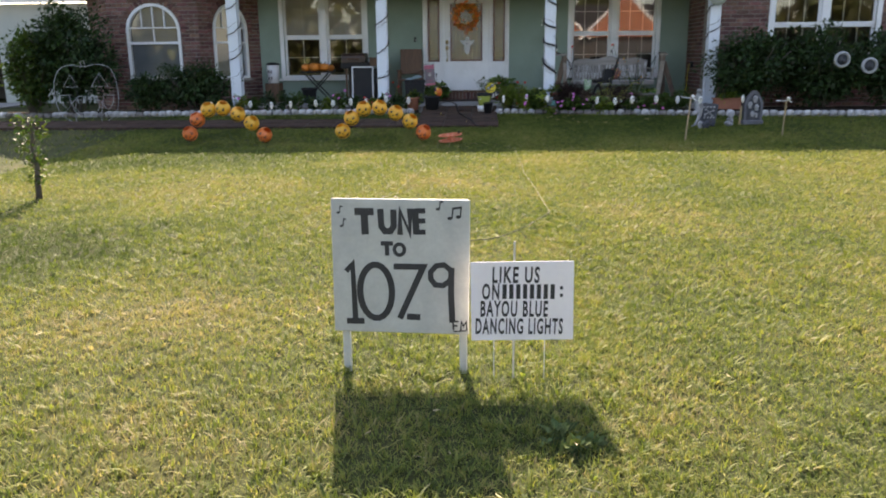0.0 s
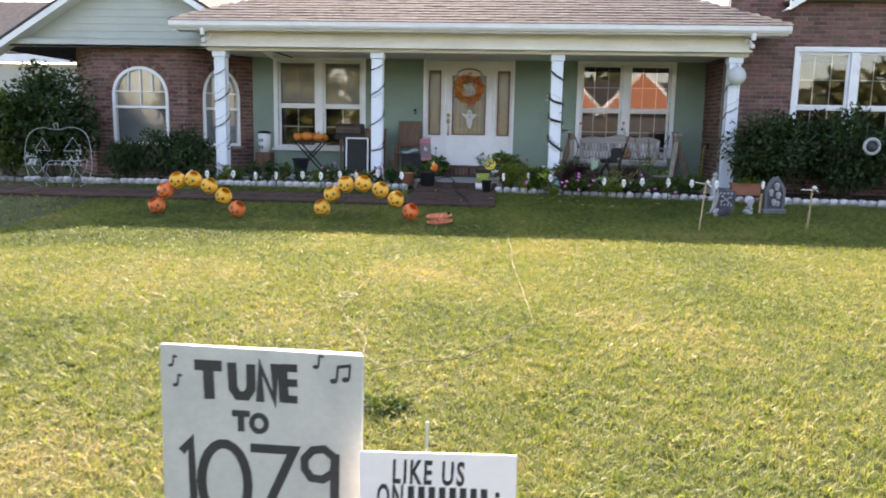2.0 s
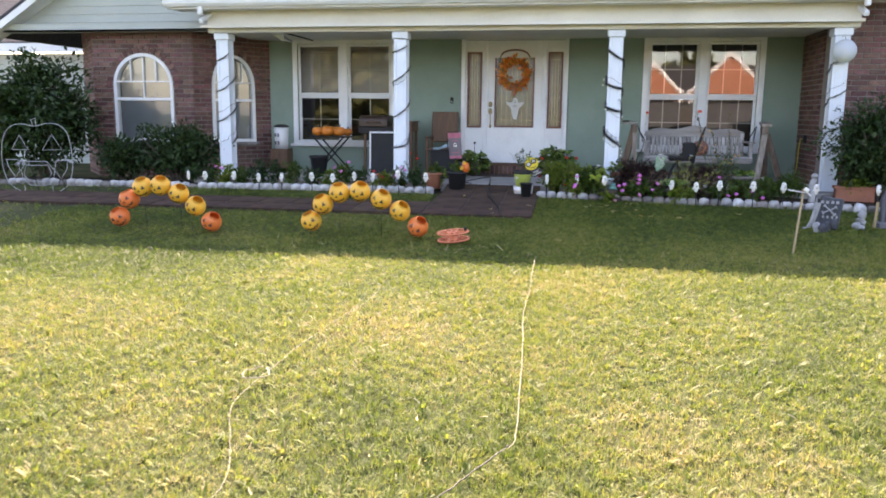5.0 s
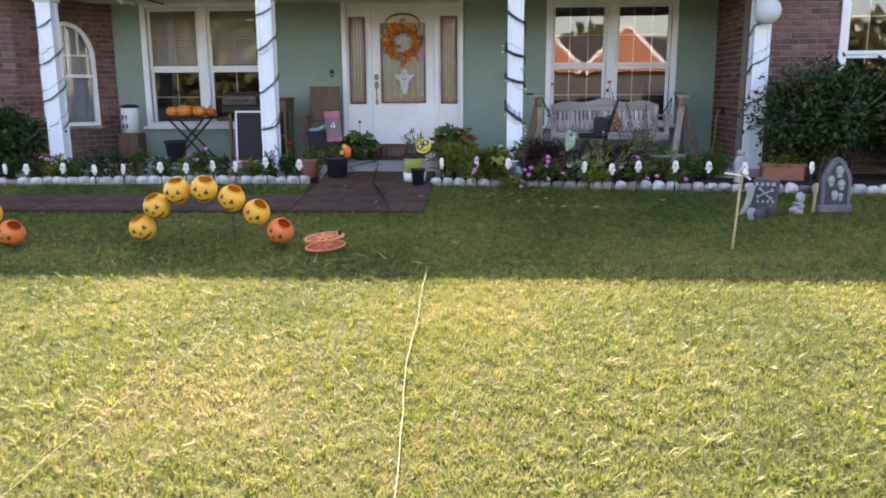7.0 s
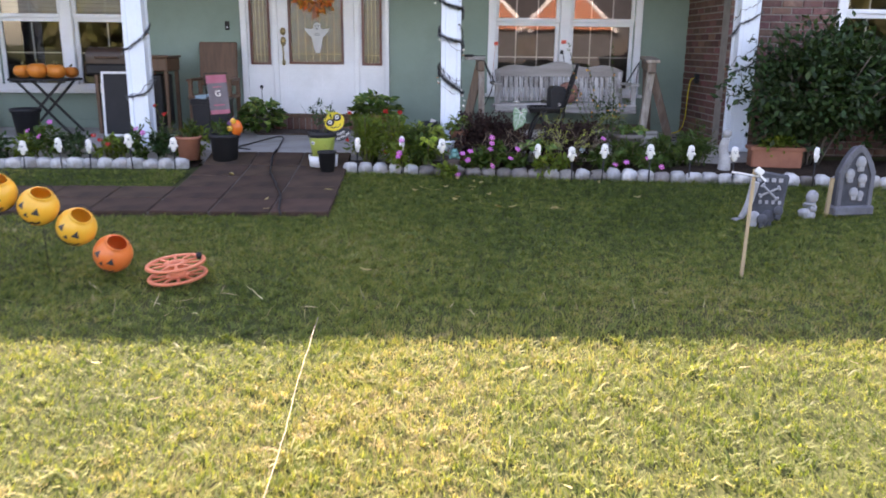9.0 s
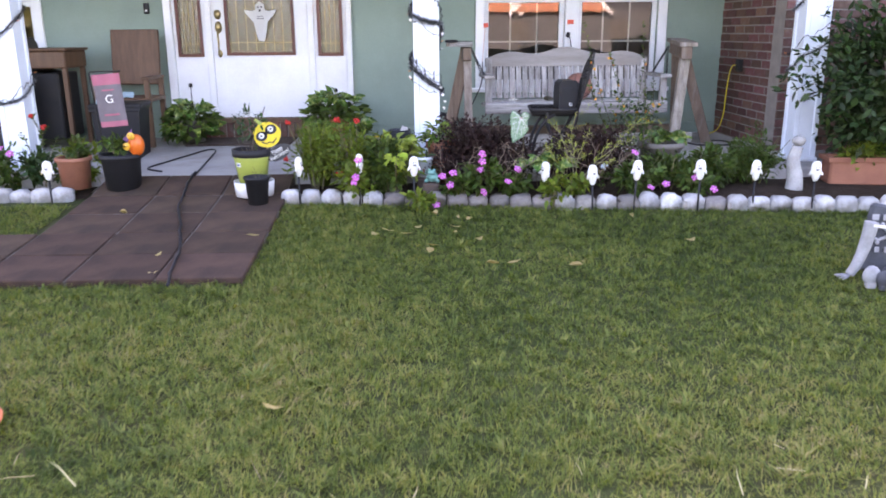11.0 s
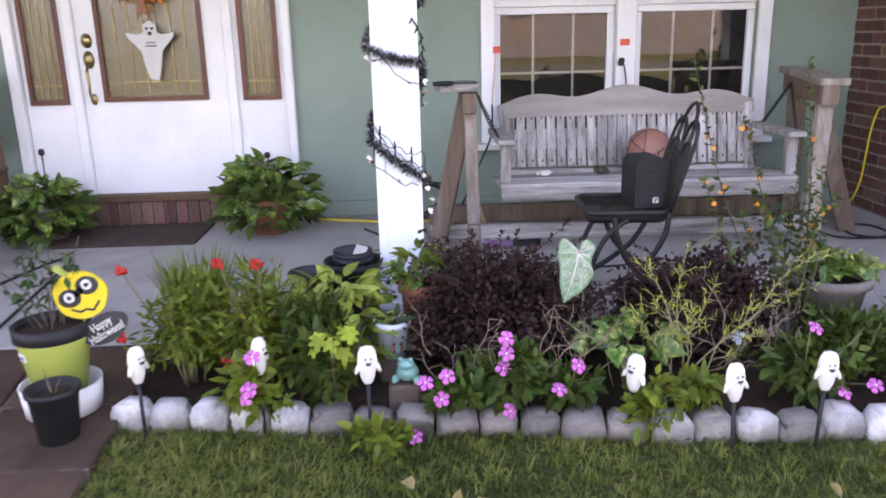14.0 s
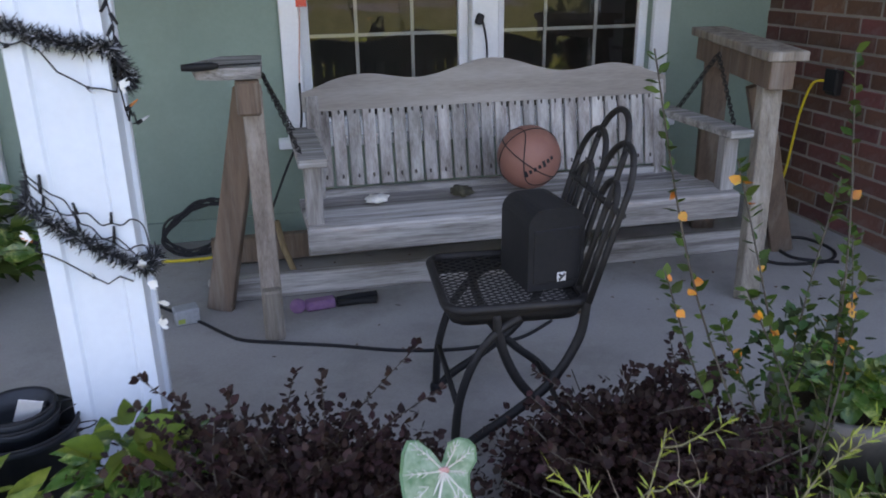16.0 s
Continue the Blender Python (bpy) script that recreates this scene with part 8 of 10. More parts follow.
    rosette("leaves", bp, 185, 50, (0.04, 0.02, 0.31), 0.070, LEAF_V, 0.115, 0.80, 0.9)
    stems(bp, 186, 9, 0.05, 0.12, 0.12, 0.004, 0.24)
    pb = thing("plumbago_sprig", (2.08, 14.80, bedz(14.8)), label="thin sprig with a small pale blue flower head", category="flowering plant")
    stems(pb, 195, 3, 0.02, 0.05, 0.15, 0.002)
    crown("leaves", 196, 60, (0.07, 0.05, 0.07), (0, 0, 0.08), 0.03, LEAF_G, pb, 8, 0.3, 0.5)
    gp = random.Random(197)
    for k in range(7):
        flower(pb, (gp.uniform(-0.025, 0.025), -0.02 + gp.uniform(-0.01, 0.01), 0.165 + gp.uniform(-0.015, 0.015)), 0.011, mat("pale_blue_petal", (0.50, 0.62, 0.78), (0.42, 0.54, 0.72), rough=0.6, bump=0.05, leaf=0.3), 198 + k)
    # small pots and the frog
    b1 = thing("flower_pot", (0.845, 14.91, 0.455), label="pale blue printed pot with a bare seedling", category="flower pot")
    pot(b1, 0.043, 0.066, 0.14, BLUE_POT, (0, 0, 0), 0.003)
    for k in range(7):
        a_ = radians(-150 + 20 * k)
        part("printed_patch", box(BM(), (0.0530 * math.cos(a_), 0.0530 * math.sin(a_), 0.045 + 0.008 * math.sin(3 * k)), (0.003, 0.012, 0.028), pose(0, 0, 0, 0, 8, math.degrees(a_))), CLAY if k % 2 else TEAL, b1)
    soil_disc(b1, 0.052, 0.121)
    rosette("leaves", b1, 187, 9, (0, 0, 0.14), 0.07, LEAF_D, 0.04, 0.4, 1.6)
    part("brick_support", box(BM(), (0, 0, -0.045), (0.10, 0.10, 0.092), bevel=0.01), OLD_BRICK, b1)
    fb = BM()
    ball(fb, (0, 0, 0.045), 0.042, 14, (1.1, 1, 0.9))
    ball(fb, (0, -0.02, 0.085), 0.03, 12, (1.2, 1, 0.75))
    for s in (-1, 1):
        ball(fb, (s * 0.02, -0.03, 0.108), 0.011, 8)
        ball(fb, (s * 0.045, -0.015, 0.018), 0.022, 8, (0.8, 1.5, 0.7))
    fr = link("frog_figure", fb, TEAL)
    fr.matrix_basis = pose(0.90, 14.68, 0.452, 0, 0, -12) @ Matrix.Diagonal((0.85, 0.85, 0.85, 1))
    tagged(fr, "small teal glazed frog figure among the plants", "garden figure")
    ps = link("brick_piece", box(BM(), (0, 0, 0.045), (0.11, 0.08, 0.117), bevel=0.01), OLD_BRICK)
    ps.matrix_basis = pose(0.89, 14.68, 0.349)
    tagged(ps, "old brick lying in the bed under the frog", "brick")
    rk = BM()
    bmesh.ops.create_icosphere(rk, subdivisions=3, radius=0.08)
    for v in rk.verts:
        v.co *= 0.85 + 0.25 * noise.noise(v.co * 9)
        v.co.z *= 0.55
    r_ = link("rock", rk, STONE_D, smooth=True)
    r_.matrix_basis = pose(1.72, 14.66, 0.36)
    tagged(r_, "rounded brown rock in the mulch", "rock")
    tp = thing("flower_pot", (0.97, 15.17, 0.36), label="terracotta pot with trailing pothos by the post", category="flower pot")
    pot(tp, 0.075, 0.095, 0.30, CLAY)
    soil_disc(tp, 0.083, 0.26)
    rosette("leaves", tp, 188, 50, (-0.01, -0.01, 0.33), 0.072, LEAF_V, 0.13, 0.66, 1.2)
    rosette("leaves", tp, 179, 22, (-0.01, -0.01, 0.40), 0.065, LEAF_Y, 0.07, 0.66, 1.2)
    stems(tp, 189, 8, 0.04, 0.11, 0.14, 0.003, 0.26)
    bl = thing("broad_leaf_plant", (0.65, 14.70, bedz(14.7)), label="light green plant with broad lobed leaves", category="plant")
    stems(bl, 191, 9, 0.05, 0.13, 0.30, 0.004)
    crown("lower_leaves", 192, 240, (0.15, 0.11, 0.15), (-0.02, 0, 0.15), 0.06, LEAF_G, bl, 12, 0.35, 0.6)
    lobed_leaves(bl, 190, 20, (0.0, -0.05, 0.17), 0.085, 0.058)
    bl = thing("broad_leaf_plant", (0.65, 15.05, bedz(14.9)), label="variegated yellow-green plant with long drooping leaves", category="plant")
    stems(bl, 193, 10, 0.05, 0.16, 0.36, 0.004)
    PALE_LEAF = mat("leaf_pale_edged", (0.33, 0.38, 0.075), (0.15, 0.22, 0.035), rough=0.42, scale=30, fine=60, bump=0.1, leaf=0.3, spec=0.3, vary="island", amount=0.35,
                    dirt=(0.08, 0.16, 0.03), dirt_amount=0.7)
    rosette("leaves", bl, 194, 46, (-0.01, 0, 0.31), 0.085, PALE_LEAF, 0.14, 0.50, 0.8)
    rosette("edged_leaves", bl, 198, 60, (0, -0.02, 0.22), 0.09, PALE_LEAF, 0.20, 0.46, 0.4)
    rosette("drooping_leaves", bl, 199, 80, (0.0, -0.05, 0.11), 0.095, LEAF_Y, 0.22, 0.36, -0.6)
    # stacked black nursery buckets on the slab
    for k, (x, y, s) in enumerate(((0.67, 15.44, 0.93), (0.50, 15.40, 0.78))):
        bk = thing("nursery_bucket", (x, y, SLAB), label="stack of black plastic nursery pots on the porch" if k == 0 else "black plastic nursery pot on the porch", category="bucket", group="nursery pots")
        for j in range(3 if k == 0 else 1):
            b = BM()
            r1 = (0.128 if j == 0 else 0.092 - 0.004 * j) * s
            spin(b, [(0, 0.004 + 0.02 * j), (r1 * 0.78, 0.004 + 0.02 * j), (r1 * 0.97, 0.225 * s + 0.022 * j), (r1 * 1.05, 0.228 * s + 0.022 * j), (r1 * 1.05, 0.25 * s + 0.022 * j), (r1, 0.25 * s + 0.022 * j), (r1 * 0.93, 0.20 * s + 0.022 * j), (r1 * 0.74, 0.02 + 0.02 * j), (0, 0.02 + 0.02 * j)], 28)
            part("bucket", b, mat("bucket_plastic", (0.026, 0.031, 0.038), (0.016, 0.019, 0.024), rough=0.5, scale=9, bump=0.1, spec=0.4, dirt=(0.09, 0.08, 0.07), dirt_amount=0.35), bk)
            part("rolled_rim", tube(BM(), [(r1 * 1.045 * math.cos(t), r1 * 1.045 * math.sin(t), 0.25 * s + 0.022 * j) for t in [2 * math.pi * i / 28 for i in range(29)]], 0.004, 6, close=False), BLACK, bk)
        if k == 0:
            part("plant_tag", box(BM(), (0.03, -0.02, 0.27), (0.05, 0.002, 0.08), pose(0, 0, 0, 25, 20, 10)), WIRE_W, bk, "white plastic plant tag")


def lobed_leaves(parent, seed, n, at, spread, size):
    """Yellow-green leaves with five rounded lobes, each a cupped blade on the end of a stem."""
    LOBED = mat("lobed_leaf", (0.34, 0.42, 0.05), (0.20, 0.30, 0.035), rough=0.5, scale=25, bump=0.1, leaf=0.35, spec=0.25, vary="island", amount=0.3)
    g = random.Random(seed)
    b = BM()
    for _ in range(n):
        a, r = g.uniform(0, 2 * math.pi), spread * math.sqrt(g.random())
        c = Vector((at[0] + r * math.cos(a), at[1] + 0.8 * r * math.sin(a), at[2] + g.uniform(0.0, 0.13)))
        nrm = Vector((0.5 * math.cos(a) + g.uniform(-0.3, 0.3), -0.45 + 0.3 * math.sin(a), 0.9)).normalized()
        u, v = frame_at(nrm)
        turn, s = g.uniform(0, 2 * math.pi), size * g.uniform(0.4, 0.62)
        mid = b.verts.new(c)
        rim = []
        for k in range(20):
            t = 2 * math.pi * k / 20
            q = s * (0.74 + 0.26 * math.cos(5 * t)) * (1.15 if math.cos(t) > 0.5 else 0.95)
            rim.append(b.verts.new(c + (u * math.cos(t + turn) + v * math.sin(t + turn)) * q - nrm * (0.25 * q * q / s)))
        for k in range(20):
            b.faces.new((mid, rim[k], rim[(k + 1) % 20]))
    part("lobed_leaves", b, LOBED, parent, "yellow-green lobed leaves", True)


def needle_shrub(rm, tips):
    """Crooked pale shoots that fork towards their ends and carry tufts of thin leaves."""
    PALE = mat("pale_stem", (0.26, 0.23, 0.13), (0.17, 0.15, 0.08), rough=0.8, fine=100, bump=0.2)
    NEEDLE = mat("needle_leaf", (0.38, 0.42, 0.065), (0.25, 0.30, 0.045), rough=0.5, scale=9, bump=0.1, leaf=0.35, vary="island", amount=0.35)
    g = random.Random(182)
    P, D, L = [], [], []

    def shoot(a, b, r, bend, density, start):
        k = (b - a).length
        pts = [a + (b - a) * f + Vector((g.uniform(-1, 1), g.uniform(-1, 1), g.uniform(-0.4, 0.6))) * bend * k * math.sin(math.pi * f) for f in (0, 0.25, 0.5, 0.75, 1)]
        way = smooth_path(pts, 4)
        part("shoot", tube(BM(), way, r, 5, r * 0.35), PALE, rm)
        for i in range(int(density * k)):
            f = start + (1 - start) * g.random()
            j = min(int(f * (len(way) - 1)), len(way) - 2)
            p, q = Vector(way[j]), Vector(way[j + 1])
            ax = (q - p).normalized()
            P.append(p.lerp(q, g.random()))
            D.append(ax * g.uniform(0.35, 1.0) + Vector((g.gauss(0, 1), g.gauss(0, 1), g.gauss(0, 1))).normalized() * 0.75)
            L.append(g.uniform(0.018, 0.042))
        return way
    for x, y, z in tips:
        end = Vector((x, y, z))
        way = shoot(Vector((g.uniform(-0.03, 0.03), g.uniform(-0.02, 0.02), 0)), end, 0.0036, 0.07, 60, 0.6)
        for _ in range(5):
            p = Vector(way[int(len(way) * g.uniform(0.35, 0.9))])
            shoot(p, p + Vector((x * 0.25 + g.uniform(-0.09, 0.09), g.uniform(-0.06, 0.05), g.uniform(-0.01, 0.12))), 0.0017, 0.1, 120, 0.3)
    n = len(P)
    L = np.array(L)
    nor = np.array([(g.gauss(0, 0.5), -0.4 + g.gauss(0, 0.5), 1) for _ in range(n)])
    leaf_mesh("leaves", np.array([tuple(v) for v in P]), np.array([tuple(v) for v in D]), nor, L, 0.09 * L + 0.001, NEEDLE, rm)


def build_caladium(c):
    """One large arrow-shaped leaf that hangs towards the lawn, uneven, with raised pale veins and a dark edge."""
    LEAFC = mat("caladium_leaf", (0.36, 0.47, 0.35), (0.10, 0.23, 0.11), rough=0.45, scale=38, fine=120, bump=0.2, leaf=0.3)
    VEIN = mat("caladium_vein", (0.70, 0.70, 0.58), (0.60, 0.52, 0.44), rough=0.5, bump=0.05)
    EDGE = mat("caladium_edge", (0.13, 0.27, 0.13), (0.09, 0.19, 0.09), rough=0.45, bump=0.1, leaf=0.2)
    EYE = mat("caladium_eye", (0.55, 0.28, 0.26), (0.45, 0.22, 0.20), rough=0.5, bump=0.05)
    out = [(0.0, 0.012), (-0.012, 0.035), (-0.03, 0.056), (-0.05, 0.060), (-0.064, 0.042), (-0.071, 0.008), (-0.075, -0.045), (-0.078, -0.10), (-0.072, -0.165), (-0.046, -0.150), (-0.010, -0.134),
           (0.022, -0.108), (0.044, -0.080), (0.041, -0.04), (0.046, -0.015), (0.060, 0.004), (0.064, 0.026), (0.054, 0.040), (0.036, 0.047), (0.016, 0.042), (0.005, 0.018)]
    n = len(out)
    M = pose(0.0, -0.06, 0.50, -30, 0, 8)

    def V(p, q, lift=0.0):
        r = math.hypot(p, q)
        return M @ Vector((p, 0.9 * r * r - lift + 0.006 * math.sin(q * 55 + p * 70), q))
    b = BM()
    rings = [[b.verts.new(V(p * k + 0.0007 * math.sin(9 * i * k), q * k)) for i, (p, q) in enumerate(out)] for k in (0.3, 0.6, 0.8, 0.93)]
    cen = b.verts.new(V(0, 0))
    for i in range(n):
        j = (i + 1) % n
        b.faces.new((cen, rings[0][i], rings[0][j]))
        for r0, r1 in zip(rings, rings[1:]):
            b.faces.new((r0[i], r1[i], r1[j], r0[j]))
    leaf = part("leaf", b, LEAFC, c, "white and green veined leaf", True)
    b = BM()
    i0, o0 = [b.verts.new(V(p * 0.93, q * 0.93)) for p, q in out], [b.verts.new(V(p, q)) for p, q in out]
    for i in range(n):
        j = (i + 1) % n
        b.faces.new((i0[i], o0[i], o0[j], i0[j]))
    part("leaf_edge", b, EDGE, leaf, "dark green leaf edge")
    b = BM()
    for k, w in ((3, 1.0), (5, 1.0), (6, 1.0), (7, 1.1), (8, 1.6), (10, 1.1), (11, 1.0), (12, 1.0), (14, 0.9), (16, 1.0), (18, 0.9)):
        p, q = out[k]
        tube(b, [V(0, 0, 0.0016), V(p * 0.5 + 0.004, q * 0.5, 0.0016), V(p * 0.92, q * 0.92, 0.0016)], 0.0019 * w, 4, 0.0007)
        for f in (0.4, 0.55, 0.7):
            for sd in (-1, 1):
                tube(b, [V(p * f, q * f, 0.0014), V(p * (f + 0.13) - sd * q * 0.10, q * (f + 0.13) + sd * p * 0.10, 0.0014)], 0.0010, 4, 0.0005)
    part("vein_net", b, VEIN, leaf, "pale raised leaf veins")
    part("leaf_eye", ball(BM(), V(0, 0, 0.001), 0.008, 8, (1.3, 0.4, 1)), EYE, leaf, "pinkish leaf centre")
    part("stalk", tube(BM(), smooth_path([(0, 0.02, 0), (0.03, 0.0, 0.3), V(0, 0)], 5), 0.004, 6, 0.0025), STEM, c)


def build_entry_pots():
    y = WALL
    for x, yy, s, seed in ((-1.28, 16.90, 0.92, 200), (0.05, 16.93, 1.15, 201)):
        p = thing("potted_pothos", (x, yy, SLAB), label="pot of trailing green pothos beside the front door", category="potted plant", group="door plants")
        pot(p, 0.10, 0.14, 0.22, CLAY if s > 1 else GREY_POT)
        soil_disc(p, 0.125, 0.185)
        for q, (zz, sp, nn, m, up) in enumerate(((0.33, 0.17, 70, LEAF_V, 1.0), (0.23, 0.24, 100, LEAF_G, 0.6), (0.15, 0.26, 90, LEAF_V, 0.1), (0.08, 0.27, 70, LEAF_G, -0.3))):
            rosette("leaves" if q < 2 else "trailing_leaves", p, seed + 11 * q, int(nn * s), (0, -0.03, zz * s), 0.088, m, sp * s, 0.68, up)
        stems(p, seed + 8, 10, 0.06, 0.22 * s, 0.2, 0.003, 0.18)
        part("spike_light", tube(BM(), [(0.0, 0.05, 0.2), (0.0, 0.05, 0.46 if s > 1 else 0.52)], 0.004, 6), BLACK, p, "thin black garden light stem")
        part("light_cap", spin(BM(), [(0, 0), (0.016, 0), (0.02, 0.02), (0.012, 0.035), (0, 0.036)], 12, (0, 0.05, 0.45 if s > 1 else 0.51)), BLACK, p)
    gp = thing("flower_pot", (-0.312, 14.77, 0.372), label="lime green glazed pot with a twiggy plant", category="flower pot")
    b = BM()
    spin(b, [(0, 0), (0.125, 0), (0.135, 0.10), (0.128, 0.10), (0.12, 0.01), (0, 0.01)], 28, (0.01, -0.02, 0))
    part("saucer_bowl", b, WIRE_W, gp, "white plastic bowl under the pot")
    b = BM()
    spin(b, [(0, 0.05), (0.085, 0.05), (0.115, 0.24), (0.12, 0.255), (0.118, 0.27), (0.108, 0.27), (0.10, 0.245), (0, 0.24)], 30)
    part("pot", b, LIME, gp)
    b = BM()
    spin(b, [(0.117, 0.262), (0.127, 0.265), (0.128, 0.312), (0.118, 0.312), (0.112, 0.30), (0.112, 0.262)], 30)
    part("rim", b, BLACK, gp, "dark liner rim")
    part("sticker", box(BM(), (-0.072, -0.084, 0.215), (0.04, 0.003, 0.028), pose(0, 0, 0, 10, 0, -40)), WIRE_W, gp, "white price sticker")
    part("sticker_bar", box(BM(), (-0.0733, -0.0855, 0.215), (0.024, 0.003, 0.012), pose(0, 0, 0, 10, 0, -40)), mat("blue_print", (0.05, 0.10, 0.35), rough=0.5, bump=0), gp, "blue bar")
    soil_disc(gp, 0.11, 0.29)
    stems(gp, 210, 12, 0.05, 0.20, 0.30, 0.003, 0.285, BARK)
    crown("leaves", 211, 130, (0.2, 0.16, 0.14), (0, 0, 0.46), 0.04, LEAF_D, gp, 10, 0.2, 0.4)
    bp = thing("flower_pot", (-0.248, 14.575, 0.345), label="small black plastic nursery pot with a thin seedling", category="flower pot")
    b = BM()
    spin(b, [(0, 0), (0.062, 0), (0.078, 0.165), (0.086, 0.168), (0.086, 0.185), (0.080, 0.185), (0.074, 0.16), (0, 0.155)], 26)
    part("pot", b, BLACK, bp)
    soil_disc(bp, 0.072, 0.158)
    stems(bp, 212, 3, 0.01, 0.05, 0.1, 0.002, 0.155)
    # pumpkin face pick
    pk = thing("pumpkin_pick", (-0.20, 14.775, 0.335), 0, "yellow pumpkin face garden pick with a black greeting plaque", "garden pick")
    part("stick", tube(BM(), [(-0.02, 0.02, 0.22), (0.0, 0.01, 0.40)], 0.004, 6), STAKE_WOOD, pk)
    fc = part("face_disc", slab(BM(), [(0.085 * math.cos(t) * (1 + 0.03 * math.cos(5 * t)), 0.44 + 0.078 * math.sin(t)) for t in [2 * math.pi * i / 30 for i in range(30)]], -0.006, 0.006), YELLOW, pk, "yellow painted pumpkin face")
    part("pick_stem", plank(BM(), (-0.01, 0, 0.51), (-0.04, 0, 0.55), 0.02, 0.02), LIME, fc)
    b = BM()
    for s in (-1, 1):
        slab(b, [(s * 0.034 + 0.036 * math.cos(t), 0.452 + s * 0.012 + 0.03 * math.sin(t)) for t in [2 * math.pi * i / 18 for i in range(18)]], -0.009, -0.006)
    box(b, (0, -0.0076, 0.452), (0.04, 0.0028, 0.02), pose(0, 0, 0, 0, -20, 0))
    part("mask", b, INK, fc, "black eye mask")
    for s in (-1, 1):
        part("eye", slab(BM(), [(s * 0.034 + 0.017 * math.cos(t), 0.455 + s * 0.012 + 0.017 * math.sin(t)) for t in [2 * math.pi * i / 16 for i in range(16)]], -0.011, -0.009), WIRE_W, fc, "white eye")
        part("pupil", slab(BM(), [(s * 0.034 + 0.007 * math.cos(t), 0.455 + s * 0.012 + 0.007 * math.sin(t)) for t in [2 * math.pi * i / 12 for i in range(12)]], -0.0125, -0.011), INK, fc, "black pupil")
    part("mouth", stroke(BM(), [(-0.045, 0.405), (-0.02, 0.388), (0.0, 0.392), (0.02, 0.382), (0.05, 0.405)], 0.007, -0.0085, -0.006), INK, fc, "black mouth")
    fc.matrix_basis = Matrix.Translation((0, 0, 0.44)) @ pose(0, 0, 0, 0, -17, 0) @ Matrix.Diagonal((1.08, 1, 1.08, 1)) @ Matrix.Translation((0, 0, -0.44))
    M = pose(0.072, -0.016, 0.322, 0, -29, 0)
    pq = part("plaque", slab(BM(), [(0.084 * math.cos(t) * (1 + 0.06 * abs(math.cos(2 * t))), 0.050 * math.sin(t)) for t in [2 * math.pi * i / 28 for i in range(28)]], -0.006, 0.004, M), INK, pk, "black painted plaque")
    for body, w, z in (("Happy", 0.078, 0.006), ("Halloween!", 0.135, -0.028)):
        o = lettering("lettering", body, 0.042, w, -w / 2, z, -0.0075, GHOST, pq, 0.0)
        o.matrix_basis = M
    # garden flag with a monogram
    fl = thing("garden_flag", (-1.235, 14.98, 0.30), 4, "pink and grey monogram garden flag on a black iron holder", "garden flag")
    part("holder", tube(BM(), [(-0.108, 0.012, -0.05), (-0.108, 0.012, 0.885), (-0.098, 0.012, 0.893), (0.098, 0.012, 0.883)], 0.005, 6), IRON, fl)

    fl.matrix_basis = fl.matrix_basis @ pose(0, 0, 0, 0, -4, 0)

    def cloth(x0, x1, z0, z1, y=0.0):
        b = BM()
        n = 10
        rows = [[b.verts.new((x0 + (x1 - x0) * i / n, y + 0.006 * math.sin(i * 0.9), z)) for i in range(n + 1)] for z in (z0, z1)]
        back = [[b.verts.new((x0 + (x1 - x0) * i / n, y + 0.003 + 0.006 * math.sin(i * 0.9), z)) for i in range(n + 1)] for z in (z0, z1)]
        for i in range(n):
            b.faces.new((rows[0][i], rows[0][i + 1], rows[1][i + 1], rows[1][i]))
            b.faces.new((back[0][i + 1], back[0][i], back[1][i], back[1][i + 1]))
            b.faces.new((rows[1][i], rows[1][i + 1], back[1][i + 1], back[1][i]))
            b.faces.new((rows[0][i + 1], rows[0][i], back[0][i], back[0][i + 1]))
        return b
    part("pink_band", cloth(-0.094, 0.088, 0.80, 0.872), PINK_CLOTH, fl, "pink cloth band")
    part("grey_field", cloth(-0.090, 0.088, 0.555, 0.80), GREY_CLOTH, fl, "dark grey cloth field")
    part("pink_band", cloth(-0.088, 0.088, 0.518, 0.555), PINK_CLOTH, fl, "pink cloth band")
    me = text_mesh("G", 0.078, 1.0, 0.0006, 0.0)
    me.transform(Matrix.Translation((-0.03, -0.009, 0.68)) @ Matrix.Rotation(math.pi / 2, 4, "X"))
    me.materials.append(GHOST)
    o = new("lettering", me)
    o.parent = fl
    part("plain_bar", box(BM(), (0, -0.0095, 0.60), (0.10, 0.001, 0.012)), PINK_CLOTH, fl)
    part("plain_bar", box(BM(), (0, -0.0095, 0.765), (0.08, 0.001, 0.01)), PINK_CLOTH, fl)
    mf = thing("pumpkin_figure", (-1.12, 14.92, 0.635), 0, "small orange pumpkin figure with a purple flag in a planter", "garden figure")
    b = BM()
    ball(b, (0, 0, 0.06), 0.066, 16, (0.85, 0.6, 1.15))
    part("figure", b, ORANGE, mf)
    for fx, fz in ((-0.055, 0.055), (-0.02, 0.125)):
        b = BM()
        ball(b, (fx, -0.035, fz), 0.027, 12, (1, 0.5, 1))
        fc = part("small_pumpkin", b, PUMPKIN_Y, mf, "yellow-orange pumpkin face")
        eb = BM()
        for ex in (-0.009, 0.009):
            ball(eb, (fx + ex, -0.049, fz + 0.005), 0.004, 8)
        part("eyes", eb, INK, fc)
    part("pennant", slab(BM(), [(-0.09, 0.10), (-0.02, 0.17), (-0.03, 0.06)], -0.004, 0.004), mat("purple_card", (0.20, 0.09, 0.22), rough=0.7), mf, "purple pennant")
